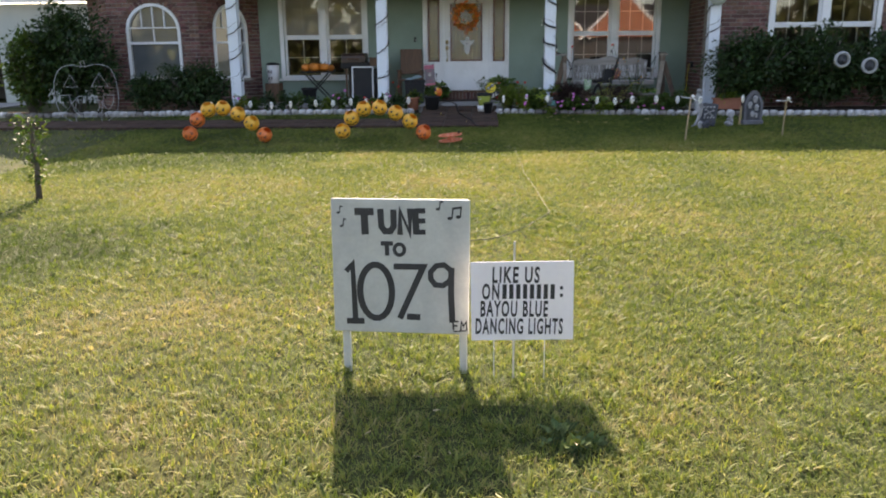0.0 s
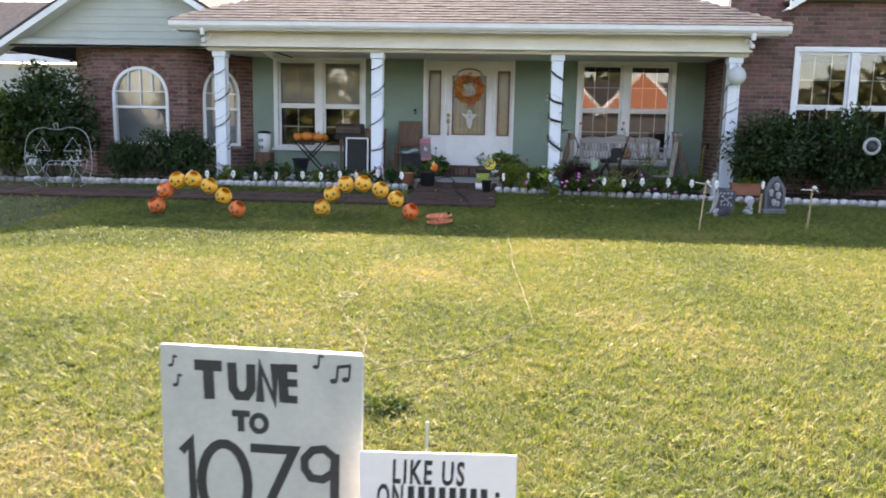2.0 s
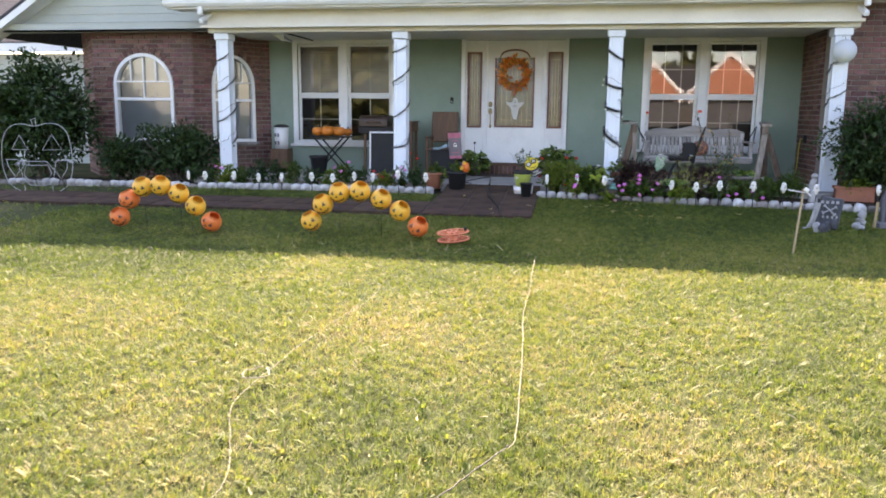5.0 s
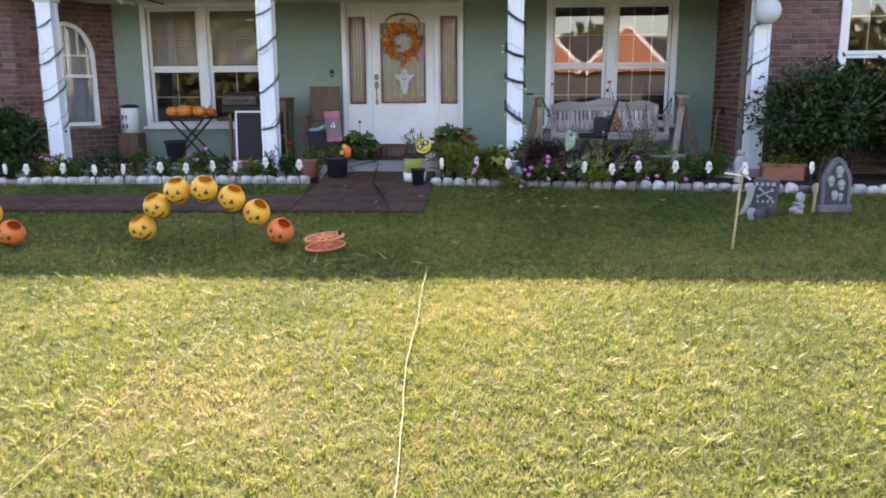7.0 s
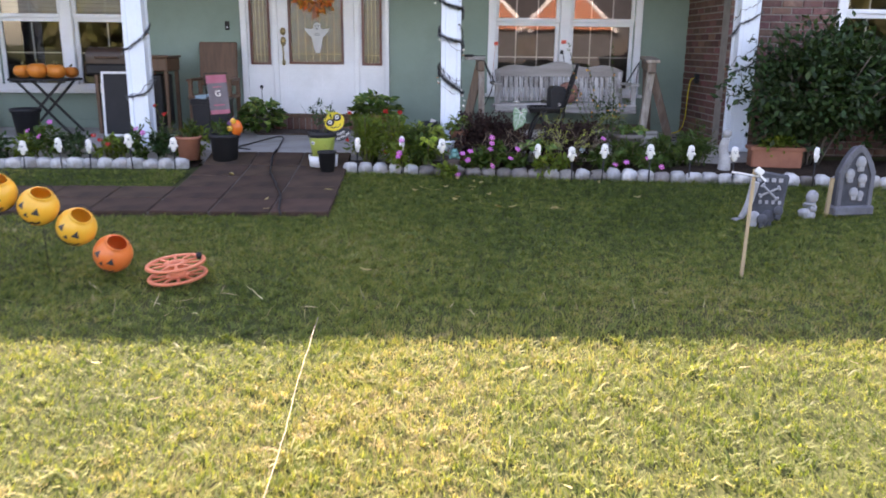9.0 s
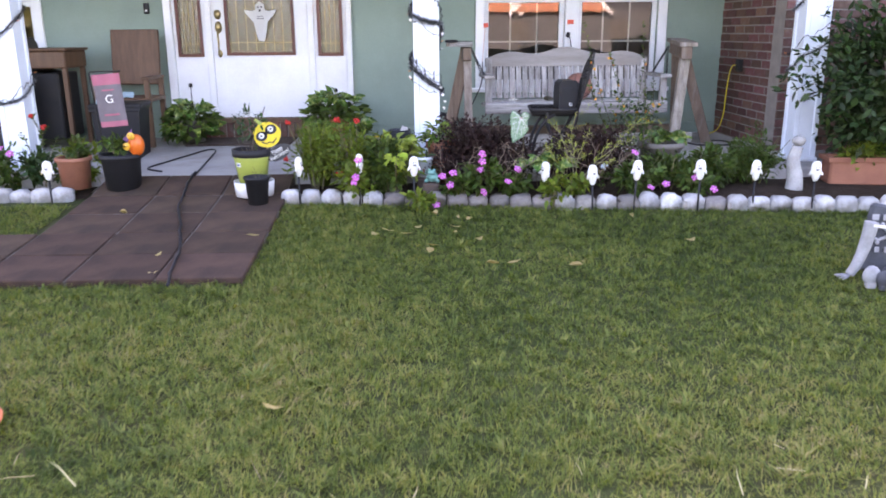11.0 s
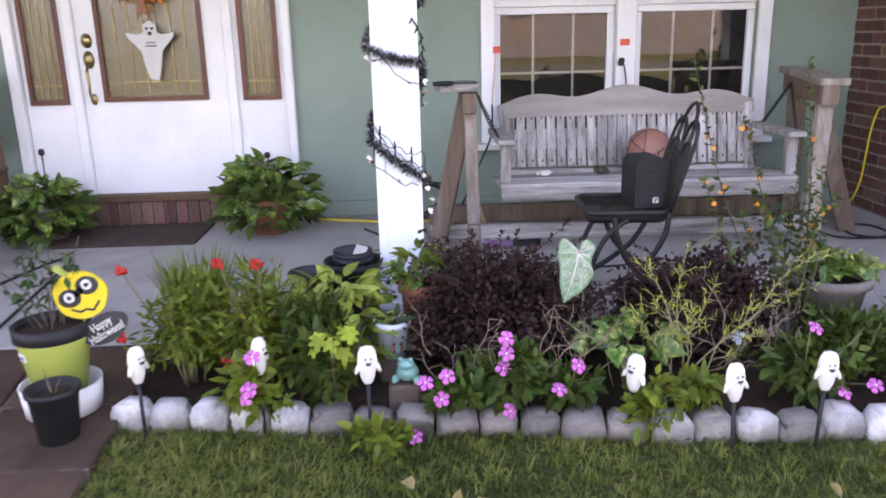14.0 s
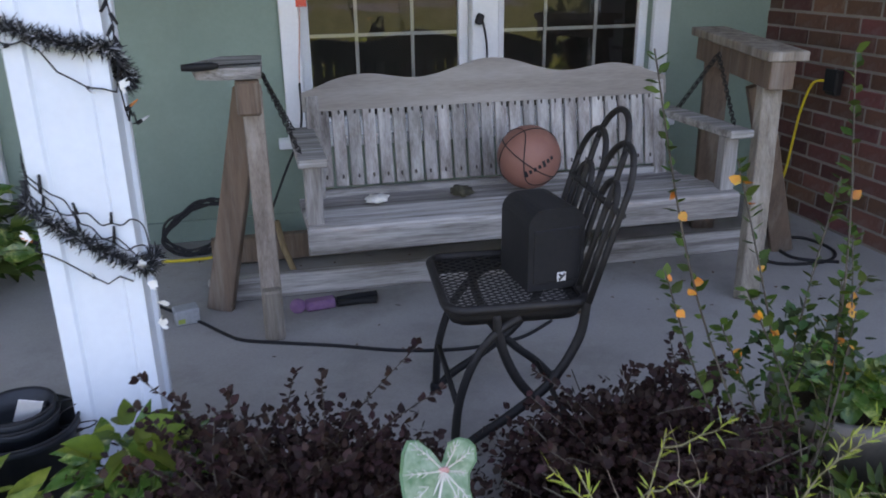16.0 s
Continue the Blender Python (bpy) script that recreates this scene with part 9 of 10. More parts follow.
    part("stick", tube(BM(), [(-0.03, 0.01, -0.06), (0, 0.0, 0.02)], 0.004, 6), STAKE_WOOD, mf)
    for x, yy, r, h, m, lab in ((-1.245, 14.95, 0.132, 0.25, BLACK, "black square-shouldered planter with leafy plants"), (-1.60, 15.02, 0.11, 0.22, CLAY, "terracotta pot with small green plants")):
        p = thing("planter", (x, yy, 0.385), label=lab, category="planter", group="path planters")
        pot(p, r * 0.85, r, h, m)
        soil_disc(p, r * 0.88, h * 0.86)
        crown("leaves", int(abs(x) * 100), 130, (r, r * 0.8, 0.08), (0, 0, h + 0.05), 0.045, LEAF_G, p, 9, 0.2, 0.5)
        stems(p, int(abs(x) * 90), 6, 0.04, r * 0.8, 0.1, 0.003, h * 0.85)


# ---------------- left side of the porch ----------------
def build_left_porch():
    # folding table with a tray of pumpkins
    t = thing("tray_table", (-3.66, 16.72, SLAB), 0, "dark folding table holding a tray of orange pumpkins", "table")
    zt = 0.60
    part("tabletop", box(BM(), (0, 0, zt), (0.66, 0.42, 0.025), bevel=0.006), BLACK, t)
    for s in (-1, 1):
        part("leg", plank(BM(), (-0.30 * s, -0.17, 0), (0.25 * s, -0.17, zt - 0.01), 0.025, 0.025, (0, 1, 0)), IRON, t)
        part("leg", plank(BM(), (-0.30 * s, 0.17, 0), (0.25 * s, 0.17, zt - 0.01), 0.025, 0.025, (0, 1, 0)), IRON, t)
    g = random.Random(6)
    for k, (x, y, r) in enumerate(((-0.22, -0.05, 0.10), (-0.04, -0.09, 0.115), (0.16, -0.06, 0.105), (0.24, 0.12, 0.085), (0.05, 0.11, 0.105), (-0.15, 0.12, 0.1))):
        p = thing("pumpkin", (-3.66 + x, 16.72 + y, SLAB + zt + 0.0125), g.uniform(0, 90), "small orange pumpkin with a short stem on the tray table", "pumpkin", "table pumpkins")
        b = BM()
        n = 30
        rings = []
        for i in range(11):
            e = -math.pi / 2 + math.pi * i / 10
            rings.append([b.verts.new((r * math.cos(e) * math.cos(a) * (1 - 0.07 * abs(math.sin(a * 4))), r * math.cos(e) * math.sin(a) * (1 - 0.07 * abs(math.sin(a * 4))), r * 0.78 + r * 0.78 * math.sin(e) - 0.12 * r * (math.cos(e) < 0.4) * (math.sin(e) > 0)))
                          for a in [2 * math.pi * j / n for j in range(n)]])
        for p0, p1 in zip(rings, rings[1:]):
            for j in range(n):
                b.faces.new((p0[j], p0[(j + 1) % n], p1[(j + 1) % n], p1[j])).smooth = True
        part("flesh", b, mat("pumpkin_skin", (0.70, 0.22, 0.03), (0.58, 0.16, 0.02), rough=0.5, scale=8, bump=0.15), p)
        part("stalk", tube(BM(), [(0, 0, r * 1.4), (0.005, 0, r * 1.65), (0.02, 0, r * 1.8)], 0.014, 7, 0.009), STEM, p)
    pp = thing("nursery_pot", (-3.78, 16.42, SLAB), 0, "dark nursery pot standing before the tray table", "flower pot")
    pot(pp, 0.11, 0.15, 0.30, BLACK)
    # barbecue with a dark lid
    q = thing("barbecue_grill", (-2.74, 16.87, SLAB), 0, "dark brown barbecue cart with a lid and a wooden side shelf", "grill")
    GR = mat("brown_enamel", (0.06, 0.03, 0.02), (0.035, 0.02, 0.015), rough=0.4, bump=0.1)
    part("cabinet", box(BM(), (0.06, 0, 0.37), (0.66, 0.42, 0.58), bevel=0.012), IRON, q)
    part("firebox", box(BM(), (-0.13, 0, 0.72), (0.62, 0.46, 0.12), bevel=0.02), IRON, q)
    lid = slab(BM(), [(-0.23, 0.0), (0.23, 0.0)] + arc(0.11, 0.09, 0.12, 0.09, 0, 90, 6) + arc(-0.11, 0.09, 0.12, 0.09, 90, 180, 6), -0.24, 0.24, pose(-0.18, 0, 0.78, 0, 0, 90))
    bmesh.ops.bevel(lid, geom=lid.edges[:], offset=0.008, segments=2, affect="EDGES")
    part("lid", lid, GR, q, "domed brown lid")
    part("lid_handle", tube(BM(), [(-0.30, -0.23, 0.84), (-0.30, -0.27, 0.85), (-0.06, -0.27, 0.85), (-0.06, -0.23, 0.84)], 0.01, 8), BROWN_WOOD, q)
    part("side_shelf", box(BM(), (0.31, 0, 0.775), (0.34, 0.46, 0.15), bevel=0.012), BROWN_WOOD, q, "boxed brown wooden side shelf")
    part("shelf_top", box(BM(), (0.31, 0, 0.862), (0.38, 0.50, 0.022), bevel=0.006), BROWN_WOOD, q)
    for x in (-0.33, 0.45):
        for y in (-0.19, 0.19):
            part("leg", box(BM(), (x, y, 0.35), (0.04, 0.04, 0.70), bevel=0.004), BROWN_WOOD, q)
    # framed blackboard
    f = thing("framed_board", (-2.71, 16.42, SLAB), 3, "black board in a white frame leaning by the post", "board")
    part("panel", box(BM(), (0, 0, 0.35), (0.38, 0.01, 0.68), pose(0, 0, 0, -4, 0, 0)), BLACK, f)
    b = BM()
    for c, s in (((0, 0.69), (0.42, 0.025)), ((0, 0.012), (0.42, 0.025)), ((-0.2, 0.35), (0.025, 0.66)), ((0.2, 0.35), (0.025, 0.66))):
        box(b, (c[0], 0.0 + (c[1] - 0.35) * 0.07, c[1]), (s[0], 0.022, s[1]), pose(0, 0, 0, -4, 0, 0), bevel=0.002)
    part("board_frame", b, WIRE_W, f, "white frame")
    # brown high-backed chair
    c = thing("wooden_chair", (-1.80, 16.85, SLAB), 0, "brown high-backed wooden porch chair", "chair")
    part("seat", box(BM(), (0, 0, 0.42), (0.5, 0.46, 0.035), bevel=0.008), BROWN_WOOD, c)
    part("backrest", box(BM(), (0, 0.24, 0.78), (0.44, 0.03, 0.50), pose(0, 0, 0, -8, 0, 0), bevel=0.008), BROWN_WOOD, c)
    for x in (-0.22, 0.22):
        part("leg", box(BM(), (x, -0.2, 0.30), (0.045, 0.045, 0.60), bevel=0.005), BROWN_WOOD, c)
        part("leg", box(BM(), (x, 0.2, 0.30), (0.045, 0.045, 0.60), bevel=0.005), BROWN_WOOD, c)
        part("armrest", box(BM(), (x, -0.02, 0.61), (0.07, 0.46, 0.025), bevel=0.006), BROWN_WOOD, c)
    cl = BM()
    bmesh.ops.create_grid(cl, x_segments=14, y_segments=8, size=0.5)
    for v in cl.verts:
        v.co = Vector((v.co.x * 0.2, v.co.y * 0.1, 0.02 * math.sin(v.co.x * 9) + 0.03 * noise.noise(v.co * 5)))
    bmesh.ops.solidify(cl, geom=cl.faces[:], thickness=0.004)
    ct = link("folded_cloth", cl, mat("teal_cloth", (0.30, 0.42, 0.46), (0.24, 0.34, 0.38), rough=0.9, scale=9, fine=180, bump=0.2))
    ct.matrix_basis = pose(-1.66, 16.08, SLAB + 0.485, 14, -12, 12) @ Matrix.Diagonal((1.5, 1.4, 0.5, 1))
    tagged(ct, "pale blue cloth lying on the black tub", "cloth")
    tb = thing("storage_tub", (-1.66, 16.18, SLAB), 6, "black plastic storage tub standing before the wooden chair", "tub")
    part("tub_body", spin(BM(), [(0, 0), (0.235, 0), (0.262, 0.38), (0.28, 0.385), (0.28, 0.41), (0, 0.41)], 4, (0, 0, 0), pose(0, 0, 0, 0, 0, 45), smooth=False), BLACK, tb)
    part("tub_lid", box(BM(), (0, 0, 0.425), (0.41, 0.41, 0.035), bevel=0.01), BLACK, tb)
    # white printed bin
    b = thing("storage_bin", (-4.62, 16.92, SLAB), 0, "white printed bin with a dark lid on a stool", "bin")
    part("stool", box(BM(), (0, 0, 0.19), (0.30, 0.28, 0.38), bevel=0.01), BROWN_WOOD, b)
    part("bin_body", spin(BM(), [(0, 0.38), (0.105, 0.38), (0.125, 0.74), (0.118, 0.74), (0.1, 0.39), (0, 0.39)], 26), WIRE_W, b)
    part("bin_lid", spin(BM(), [(0.13, 0.74), (0.13, 0.765), (0.06, 0.79), (0, 0.79)], 26), BLACK, b)
    for k in range(4):
        part("print_bar", box(BM(), (-0.06 + 0.05 * (k % 2), -0.118 - 0.006 * (k // 2), 0.48 + 0.13 * (k // 2)), (0.03, 0.006, 0.06)), GREY_CLOTH, b)


def build_left_bed():
    g = random.Random(12)
    for k in range(15):
        x = -5.3 + 0.265 * k
        y = 15.08 + g.uniform(-0.1, 0.12)
        h = g.uniform(0.24, 0.40)
        s = thing("leafy_shrub", (x, y, bedz(y)), label="low green bedding plant along the path bed", category="plant", group="path bedding plants")
        crown("leaves", 300 + k, 330, (0.19, 0.17, h * 0.55), (0, 0, h * 0.48), 0.06, (LEAF_G, LEAF_D, LEAF_Y)[k % 3 if k % 5 else 1], s, 16, 0.25, 0.42)
        stems(s, 320 + k, 6, 0.04, 0.14, h * 0.9, 0.003)
        if k in (2, 9, 11, 12):
            for j in range(3):
                flower(s, (g.uniform(-0.12, 0.12), -0.14, h * g.uniform(0.6, 1.0)), 0.024, PINK if k != 11 else RED_PETAL, 330 + 3 * k + j)
    rb = thing("rose_bush", (-1.98, 15.3, bedz(15)), label="thin rose bush with small red blooms by the post", category="shrub")
    tips = [(0.0, 0, 0.50), (0.1, -0.05, 0.42), (-0.1, 0.02, 0.38), (0.14, 0.05, 0.33)]
    sprigs(rb, 340, tips, (0, 0, 0), 0.04, 0.5, LEAF_G, 22, 0.004, STEM, 0.25)
    for j, p in enumerate(tips[:2]):
        b = BM()
        for q in range(7):
            ball(b, (p[0] + g.uniform(-0.012, 0.012), p[1] + g.uniform(-0.012, 0.012), p[2] + g.uniform(-0.01, 0.012)), 0.011, 8)
        part("bloom", b, RED_PETAL, rb, "small red rose bloom")


def build_big_bushes():
    """Woody bushes with dense uneven crowns."""
    for name, x, y, radii, zc, n, size, m, seed, label in (
            ("hedge_bush", -5.75, 15.45, (0.85, 0.55, 0.48), 0.52, 5200, 0.065, LEAF_D, 400, "dark green rounded hedge bush under the arched window"),
            ("hedge_bush", -6.55, 15.35, (0.55, 0.5, 0.40), 0.42, 2600, 0.065, LEAF_D, 401, "dark green rounded hedge bush under the arched window"),
            ("tall_bush", -8.05, 15.5, (0.95, 0.9, 1.10), 1.08, 9000, 0.085, LEAF_D, 402, "tall dark evergreen bush at the house corner"),
            ("tall_bush", -8.72, 15.2, (0.52, 0.6, 0.85), 0.85, 4200, 0.085, LEAF_G, 403, "tall sunlit green bush at the house corner"),
            ("large_bush", 4.35, 15.10, (0.92, 0.62, 0.72), 0.76, 8500, 0.07, LEAF_D, 404, "large dark green bush before the brick wing"),
            ("large_bush", 5.65, 15.10, (1.0, 0.7, 0.82), 0.78, 9500, 0.07, LEAF_D, 405, "large dark green bush before the brick wing"),
            ("large_bush", 6.9, 15.1, (0.95, 0.7, 0.82), 0.76, 6500, 0.07, LEAF_D, 406, "large dark green bush before the brick wing")):
        z = 0.32
        b = thing(name, (x, y, z), label=label, category="bush", group="house bushes")
        stems(b, seed + 20, 12, 0.12, radii[0] * 0.85, zc * 1.5, 0.014, 0.0, BARK)
        crown("foliage", seed, n, radii, (0, 0, zc), size, m, b, 70, 0.5, 0.5)


# ---------------- yard decorations ----------------
def build_wire_pumpkin():
    x0, y = -7.08, 13.95
    w = thing("wire_pumpkin", (x0, y, ground_z(x0, y)), 0, "large pumpkin outline of white light wire on a frame", "light display")

    def line(pts, r=0.005, closed=False):
        p = [(a, 0, b) for a, b in pts]
        if closed:
            p.append(p[0])
        part("light_wire", tube(BM(), p, r, 6), WIRE_D, w)
    body = [(-0.30, 0.02), (-0.46, 0.12), (-0.54, 0.32), (-0.55, 0.55), (-0.50, 0.78), (-0.38, 0.92), (-0.2, 0.96), (0.0, 0.93), (0.2, 0.97), (0.38, 0.95), (0.50, 0.84), (0.55, 0.6), (0.55, 0.35), (0.48, 0.14), (0.34, 0.03)]
    line([(p.x, p.y) for p in smooth_path([(a, b, 0) for a, b in body], 4)])
    line([(-0.02, 0.93), (-0.05, 1.02), (0.02, 1.04), (0.03, 0.93)])
    line([(-0.38, 0.60), (-0.25, 0.80), (-0.12, 0.60)], closed=True)
    line([(0.10, 0.60), (0.26, 0.82), (0.40, 0.61)], closed=True)
    line([(-0.24 + 0.0, 0.20), (-0.26, 0.32), (-0.15, 0.44), (0.15, 0.44), (0.27, 0.32), (0.24, 0.18), (0.12, 0.10), (-0.13, 0.10)], closed=True)
    line([(-0.22, 0.24), (-0.18, 0.38), (0.17, 0.39), (0.22, 0.28), (0.15, 0.16), (-0.14, 0.16)], closed=True)
    line([(-0.48, 0.46), (-0.30, 0.46), (-0.28, 0.30), (-0.36, 0.22), (-0.46, 0.36)], closed=True)
    line([(0.48, 0.46), (0.30, 0.46), (0.27, 0.32), (0.36, 0.20), (0.46, 0.34)], closed=True)
    for x in (-0.22, 0.22):
        line([(x, 0.0), (x, 0.10)], 0.006)
        part("prop", tube(BM(), [(x, 0.3, -0.03), (x, 0.0, 0.8)], 0.006, 6), IRON, w)


def build_eye_rings():
    for k, (x, z) in enumerate(((5.55, 1.20), (6.0, 1.10))):
        e = thing("eye_ring", (x, 14.22, z), 0, "round white eye decoration hung on the bush", "eye decoration", "bush eyes")
        pts = [(0.11 * math.cos(t), 0, 0.11 * math.sin(t)) for t in [2 * math.pi * i / 24 for i in range(25)]]
        part("ring", tube(BM(), pts, 0.024, 10), WIRE_D, e, "", True)
        part("pupil", spin(BM(), [(0, 0.0), (0.035, 0.0), (0.03, 0.02), (0, 0.025)], 16, (0.02, -0.03, -0.03), pose(0, 0, 0, 90)), INK, e, "black pupil")
        part("backing_disc", spin(BM(), [(0, 0), (0.10, 0), (0.10, 0.01), (0, 0.01)], 24, (0, 0.02, 0), pose(0, 0, 0, 90)), TOMB, e)
        part("hook", tube(BM(), [(0, 0.0, 0.11), (0, 0.15, 0.2), (0, 0.5, 0.15)], 0.004, 5), IRON, e)


def tomb_outline(w, h, n=14):
    o = [(-w, 0), (w, 0), (w, h * 0.62)]
    for i in range(1, n):
        u = 1 - 2 * i / n
        o.append((w * u, h * 0.62 + h * 0.38 * (1 - abs(u) ** 1.7)))
    return o + [(-w, h * 0.62)]


def skull(b, x, y, z, s):
    ball(b, (x, y, z), 0.045 * s, 10, (0.9, 0.5, 1))
    box(b, (x, y - 0.002, z - 0.045 * s), (0.045 * s, 0.03 * s, 0.03 * s), bevel=0.004)


def build_graves():
    t = thing("tombstone", (3.90, 13.42, ground_z(3.8, 13.3)), 10, "grey foam tombstone with a pointed arch and carved skulls", "tombstone", "tombstones")
    part("slab_body", slab(BM(), tomb_outline(0.142, 0.52), -0.03, 0.03), TOMB, t)
    part("arch_border", ring(BM(), tomb_outline(0.15, 0.53), tomb_outline(0.118, 0.475), -0.045, -0.02), TOMB_L, t, "paler raised arch border")
    part("plinth", box(BM(), (0, 0, 0.03), (0.35, 0.12, 0.075), bevel=0.012), TOMB_L, t)
    for x, z, s in ((0.02, 0.40, 0.9), (-0.06, 0.31, 0.8), (0.05, 0.27, 0.8), (-0.01, 0.17, 0.75), (0.05, 0.15, 0.6)):
        b = BM()
        skull(b, x, -0.032, z, s * 1.25)
        part("skull_relief", b, BONE, t, "pale carved skull")
    part("side_stake", box(BM(), (-0.205, -0.02, 0.115), (0.026, 0.02, 0.34), pose(0, 0, 0, 0, 3, 0)), STAKE_WOOD, t, "pale wooden stake")
    t2 = thing("tombstone", (3.19, 13.27, ground_z(3.1, 13.27)), -14, "dark square tombstone with white crossbones", "tombstone", "tombstones")
    part("slab_body", box(BM(), (0, 0.0, 0.165), (0.235, 0.05, 0.35), pose(0, 0, 0, -10, 8, 0), bevel=0.015), mat("dark_foam", (0.07, 0.075, 0.085), (0.04, 0.042, 0.05), rough=0.9, scale=12, bump=0.6), t2)
    for a in (35, -35):
        b = BM()
        plank(b, (-0.07, 0, 0), (0.07, 0, 0), 0.012, 0.016)
        for s in (-1, 1):
            for d in (-1, 1):
                ball(b, (s * 0.072, 0, d * 0.009), 0.011, 8)
        o = part("crossbone", b, BONE, t2, "white crossed bone")
        o.matrix_basis = pose(0, -0.034 - (0.006 if a > 0 else 0), 0.20, -10, a + 8, 0)
    for k in range(4):
        part("plain_bar", box(BM(), (-0.075 + 0.05 * k, -0.012, 0.285), (0.03, 0.01, 0.03), pose(0, 0, 0, -10, 0, 0)), BONE, t2)
        part("plain_bar", box(BM(), (-0.06 + 0.045 * k, -0.045, 0.125), (0.02, 0.008, 0.028), pose(0, 0, 0, -10, 0, 0)), BONE, t2)
    sk = thing("skull_pile", (3.07, 13.09, ground_z(3.1, 13.1)), 0, "small heap of grey plastic skulls before the tombstone", "skull decoration")
    for x, y, z, s in ((-0.05, 0, 0.05, 1.1), (0.06, 0.02, 0.05, 1.2), (0.0, -0.03, 0.04, 1.0), (0.12, -0.01, 0.10, 0.9)):
        b = BM()
        skull(b, x, y, z, s)
        part("skull", b, BONE if x < 0 else TOMB, sk)
    hd = thing("skeleton_arm", (3.07, 13.18, ground_z(3, 13.2)), 0, "white ragged skeleton sleeve hanging beside the stake", "skeleton decoration")
    b = BM()
    pts = [(-0.11, 0, 0.02), (-0.085, 0.0, 0.06), (-0.06, 0.0, 0.13), (-0.04, 0.0, 0.22), (-0.03, 0.0, 0.29)]
    tube(b, smooth_path(pts, 5), 0.022, 8, 0.035)
    for k in range(4):
        tube(b, [(-0.10, 0.0, 0.02), (-0.14, -0.03 + 0.02 * k, 0.012), (-0.165, -0.04 + 0.027 * k, 0.006)], 0.006, 5, 0.003)
    part("sleeve", b, BONE, hd)
    sg = thing("white_figure", (3.52, 13.3, ground_z(3.5, 13.3)), 0, "small white plastic skull figure on the grass", "skull decoration")
    b = BM()
    skull(b, 0.02, 0, 0.15, 1.2)
    for q, zz, rr in ((-0.02, 0.09, 0.03), (0.03, 0.06, 0.035), (-0.03, 0.03, 0.045), (0.02, 0.01, 0.04)):
        ball(b, (q, 0.0, zz), rr, 9, (1.1, 0.7, 0.8))
    for v in b.verts:
        v.co += Vector((1, 1, 1)) * 0.02 * noise.noise(v.co * 30)
    part("body", b, BONE, sg)
    r = thing("planter_trough", (3.95, 14.92, 0.36), -8, "terracotta trough with low green plants by the bush", "planter")
    part("trough_body", box(BM(), (0, 0, 0.09), (0.46, 0.18, 0.18), bevel=0.014), CLAY, r)
    part("trough_rim", ring(BM(), [(-0.25, -0.105), (0.25, -0.105), (0.25, 0.105), (-0.25, 0.105)], [(-0.21, -0.07), (0.21, -0.07), (0.21, 0.07), (-0.21, 0.07)], 0.0, 0.03), CLAY, r).matrix_basis = pose(0, 0, 0.17, -90, 0, 0) @ pose(0, -0.03, 0)
    crown("plants", 500, 520, (0.25, 0.14, 0.11), (0, -0.03, 0.22), 0.05, LEAF_Y, r, 16, 0.3, 0.45)
    ws = BM()
    tube(ws, smooth_path([(0, 0, 0), (0.0, 0, 0.12), (-0.02, 0, 0.24), (0.0, 0, 0.34)], 4), 0.055, 10, 0.03)
    ball(ws, (0, 0, 0.38), 0.04, 12)
    st = link("garden_statue", ws, STONE)
    st.matrix_basis = pose(3.42, 14.78, 0.33) @ Matrix.Diagonal((1.15, 1.0, 0.95, 1))
    tagged(st, "small weathered pale stone garden statue", "statue")
    for x, y, h, lean, back, lab in ((2.55, 12.09, 0.645, 10, 20, "leaning wooden stake carrying a small silver floodlight"), (4.0, 12.35, 0.54, 2, 0, "upright wooden stake carrying a small silver floodlight")):
        s = thing("light_stake", (x, y, ground_z(x, y)), 0, lab, "floodlight", "floodlight stakes")
        s.matrix_basis = pose(x, y, ground_z(x, y), -back, lean, 0)
        part("stake", box(BM(), (0, 0, h / 2 - 0.05), (0.019, 0.017, h + 0.1), bevel=0.003), STAKE_WOOD, s)
        part("arm", tube(BM(), [(-0.15, -0.02, h - 0.05), (0.02, -0.015, h - 0.045)], 0.006, 7), WIRE_W, s, "white metal arm")
        b = BM()
        box(b, (0.02, -0.02, h - 0.015), (0.05, 0.035, 0.04), pose(0, 0, 0, 20, 30, 0), bevel=0.006)
        part("lamp_head", b, LED, s, "silver lamp head")
        part("bracket", box(BM(), (0.05, -0.01, h - 0.05), (0.06, 0.012, 0.012), pose(0, 0, 0, 0, 35, 0)), WIRE_W, s)


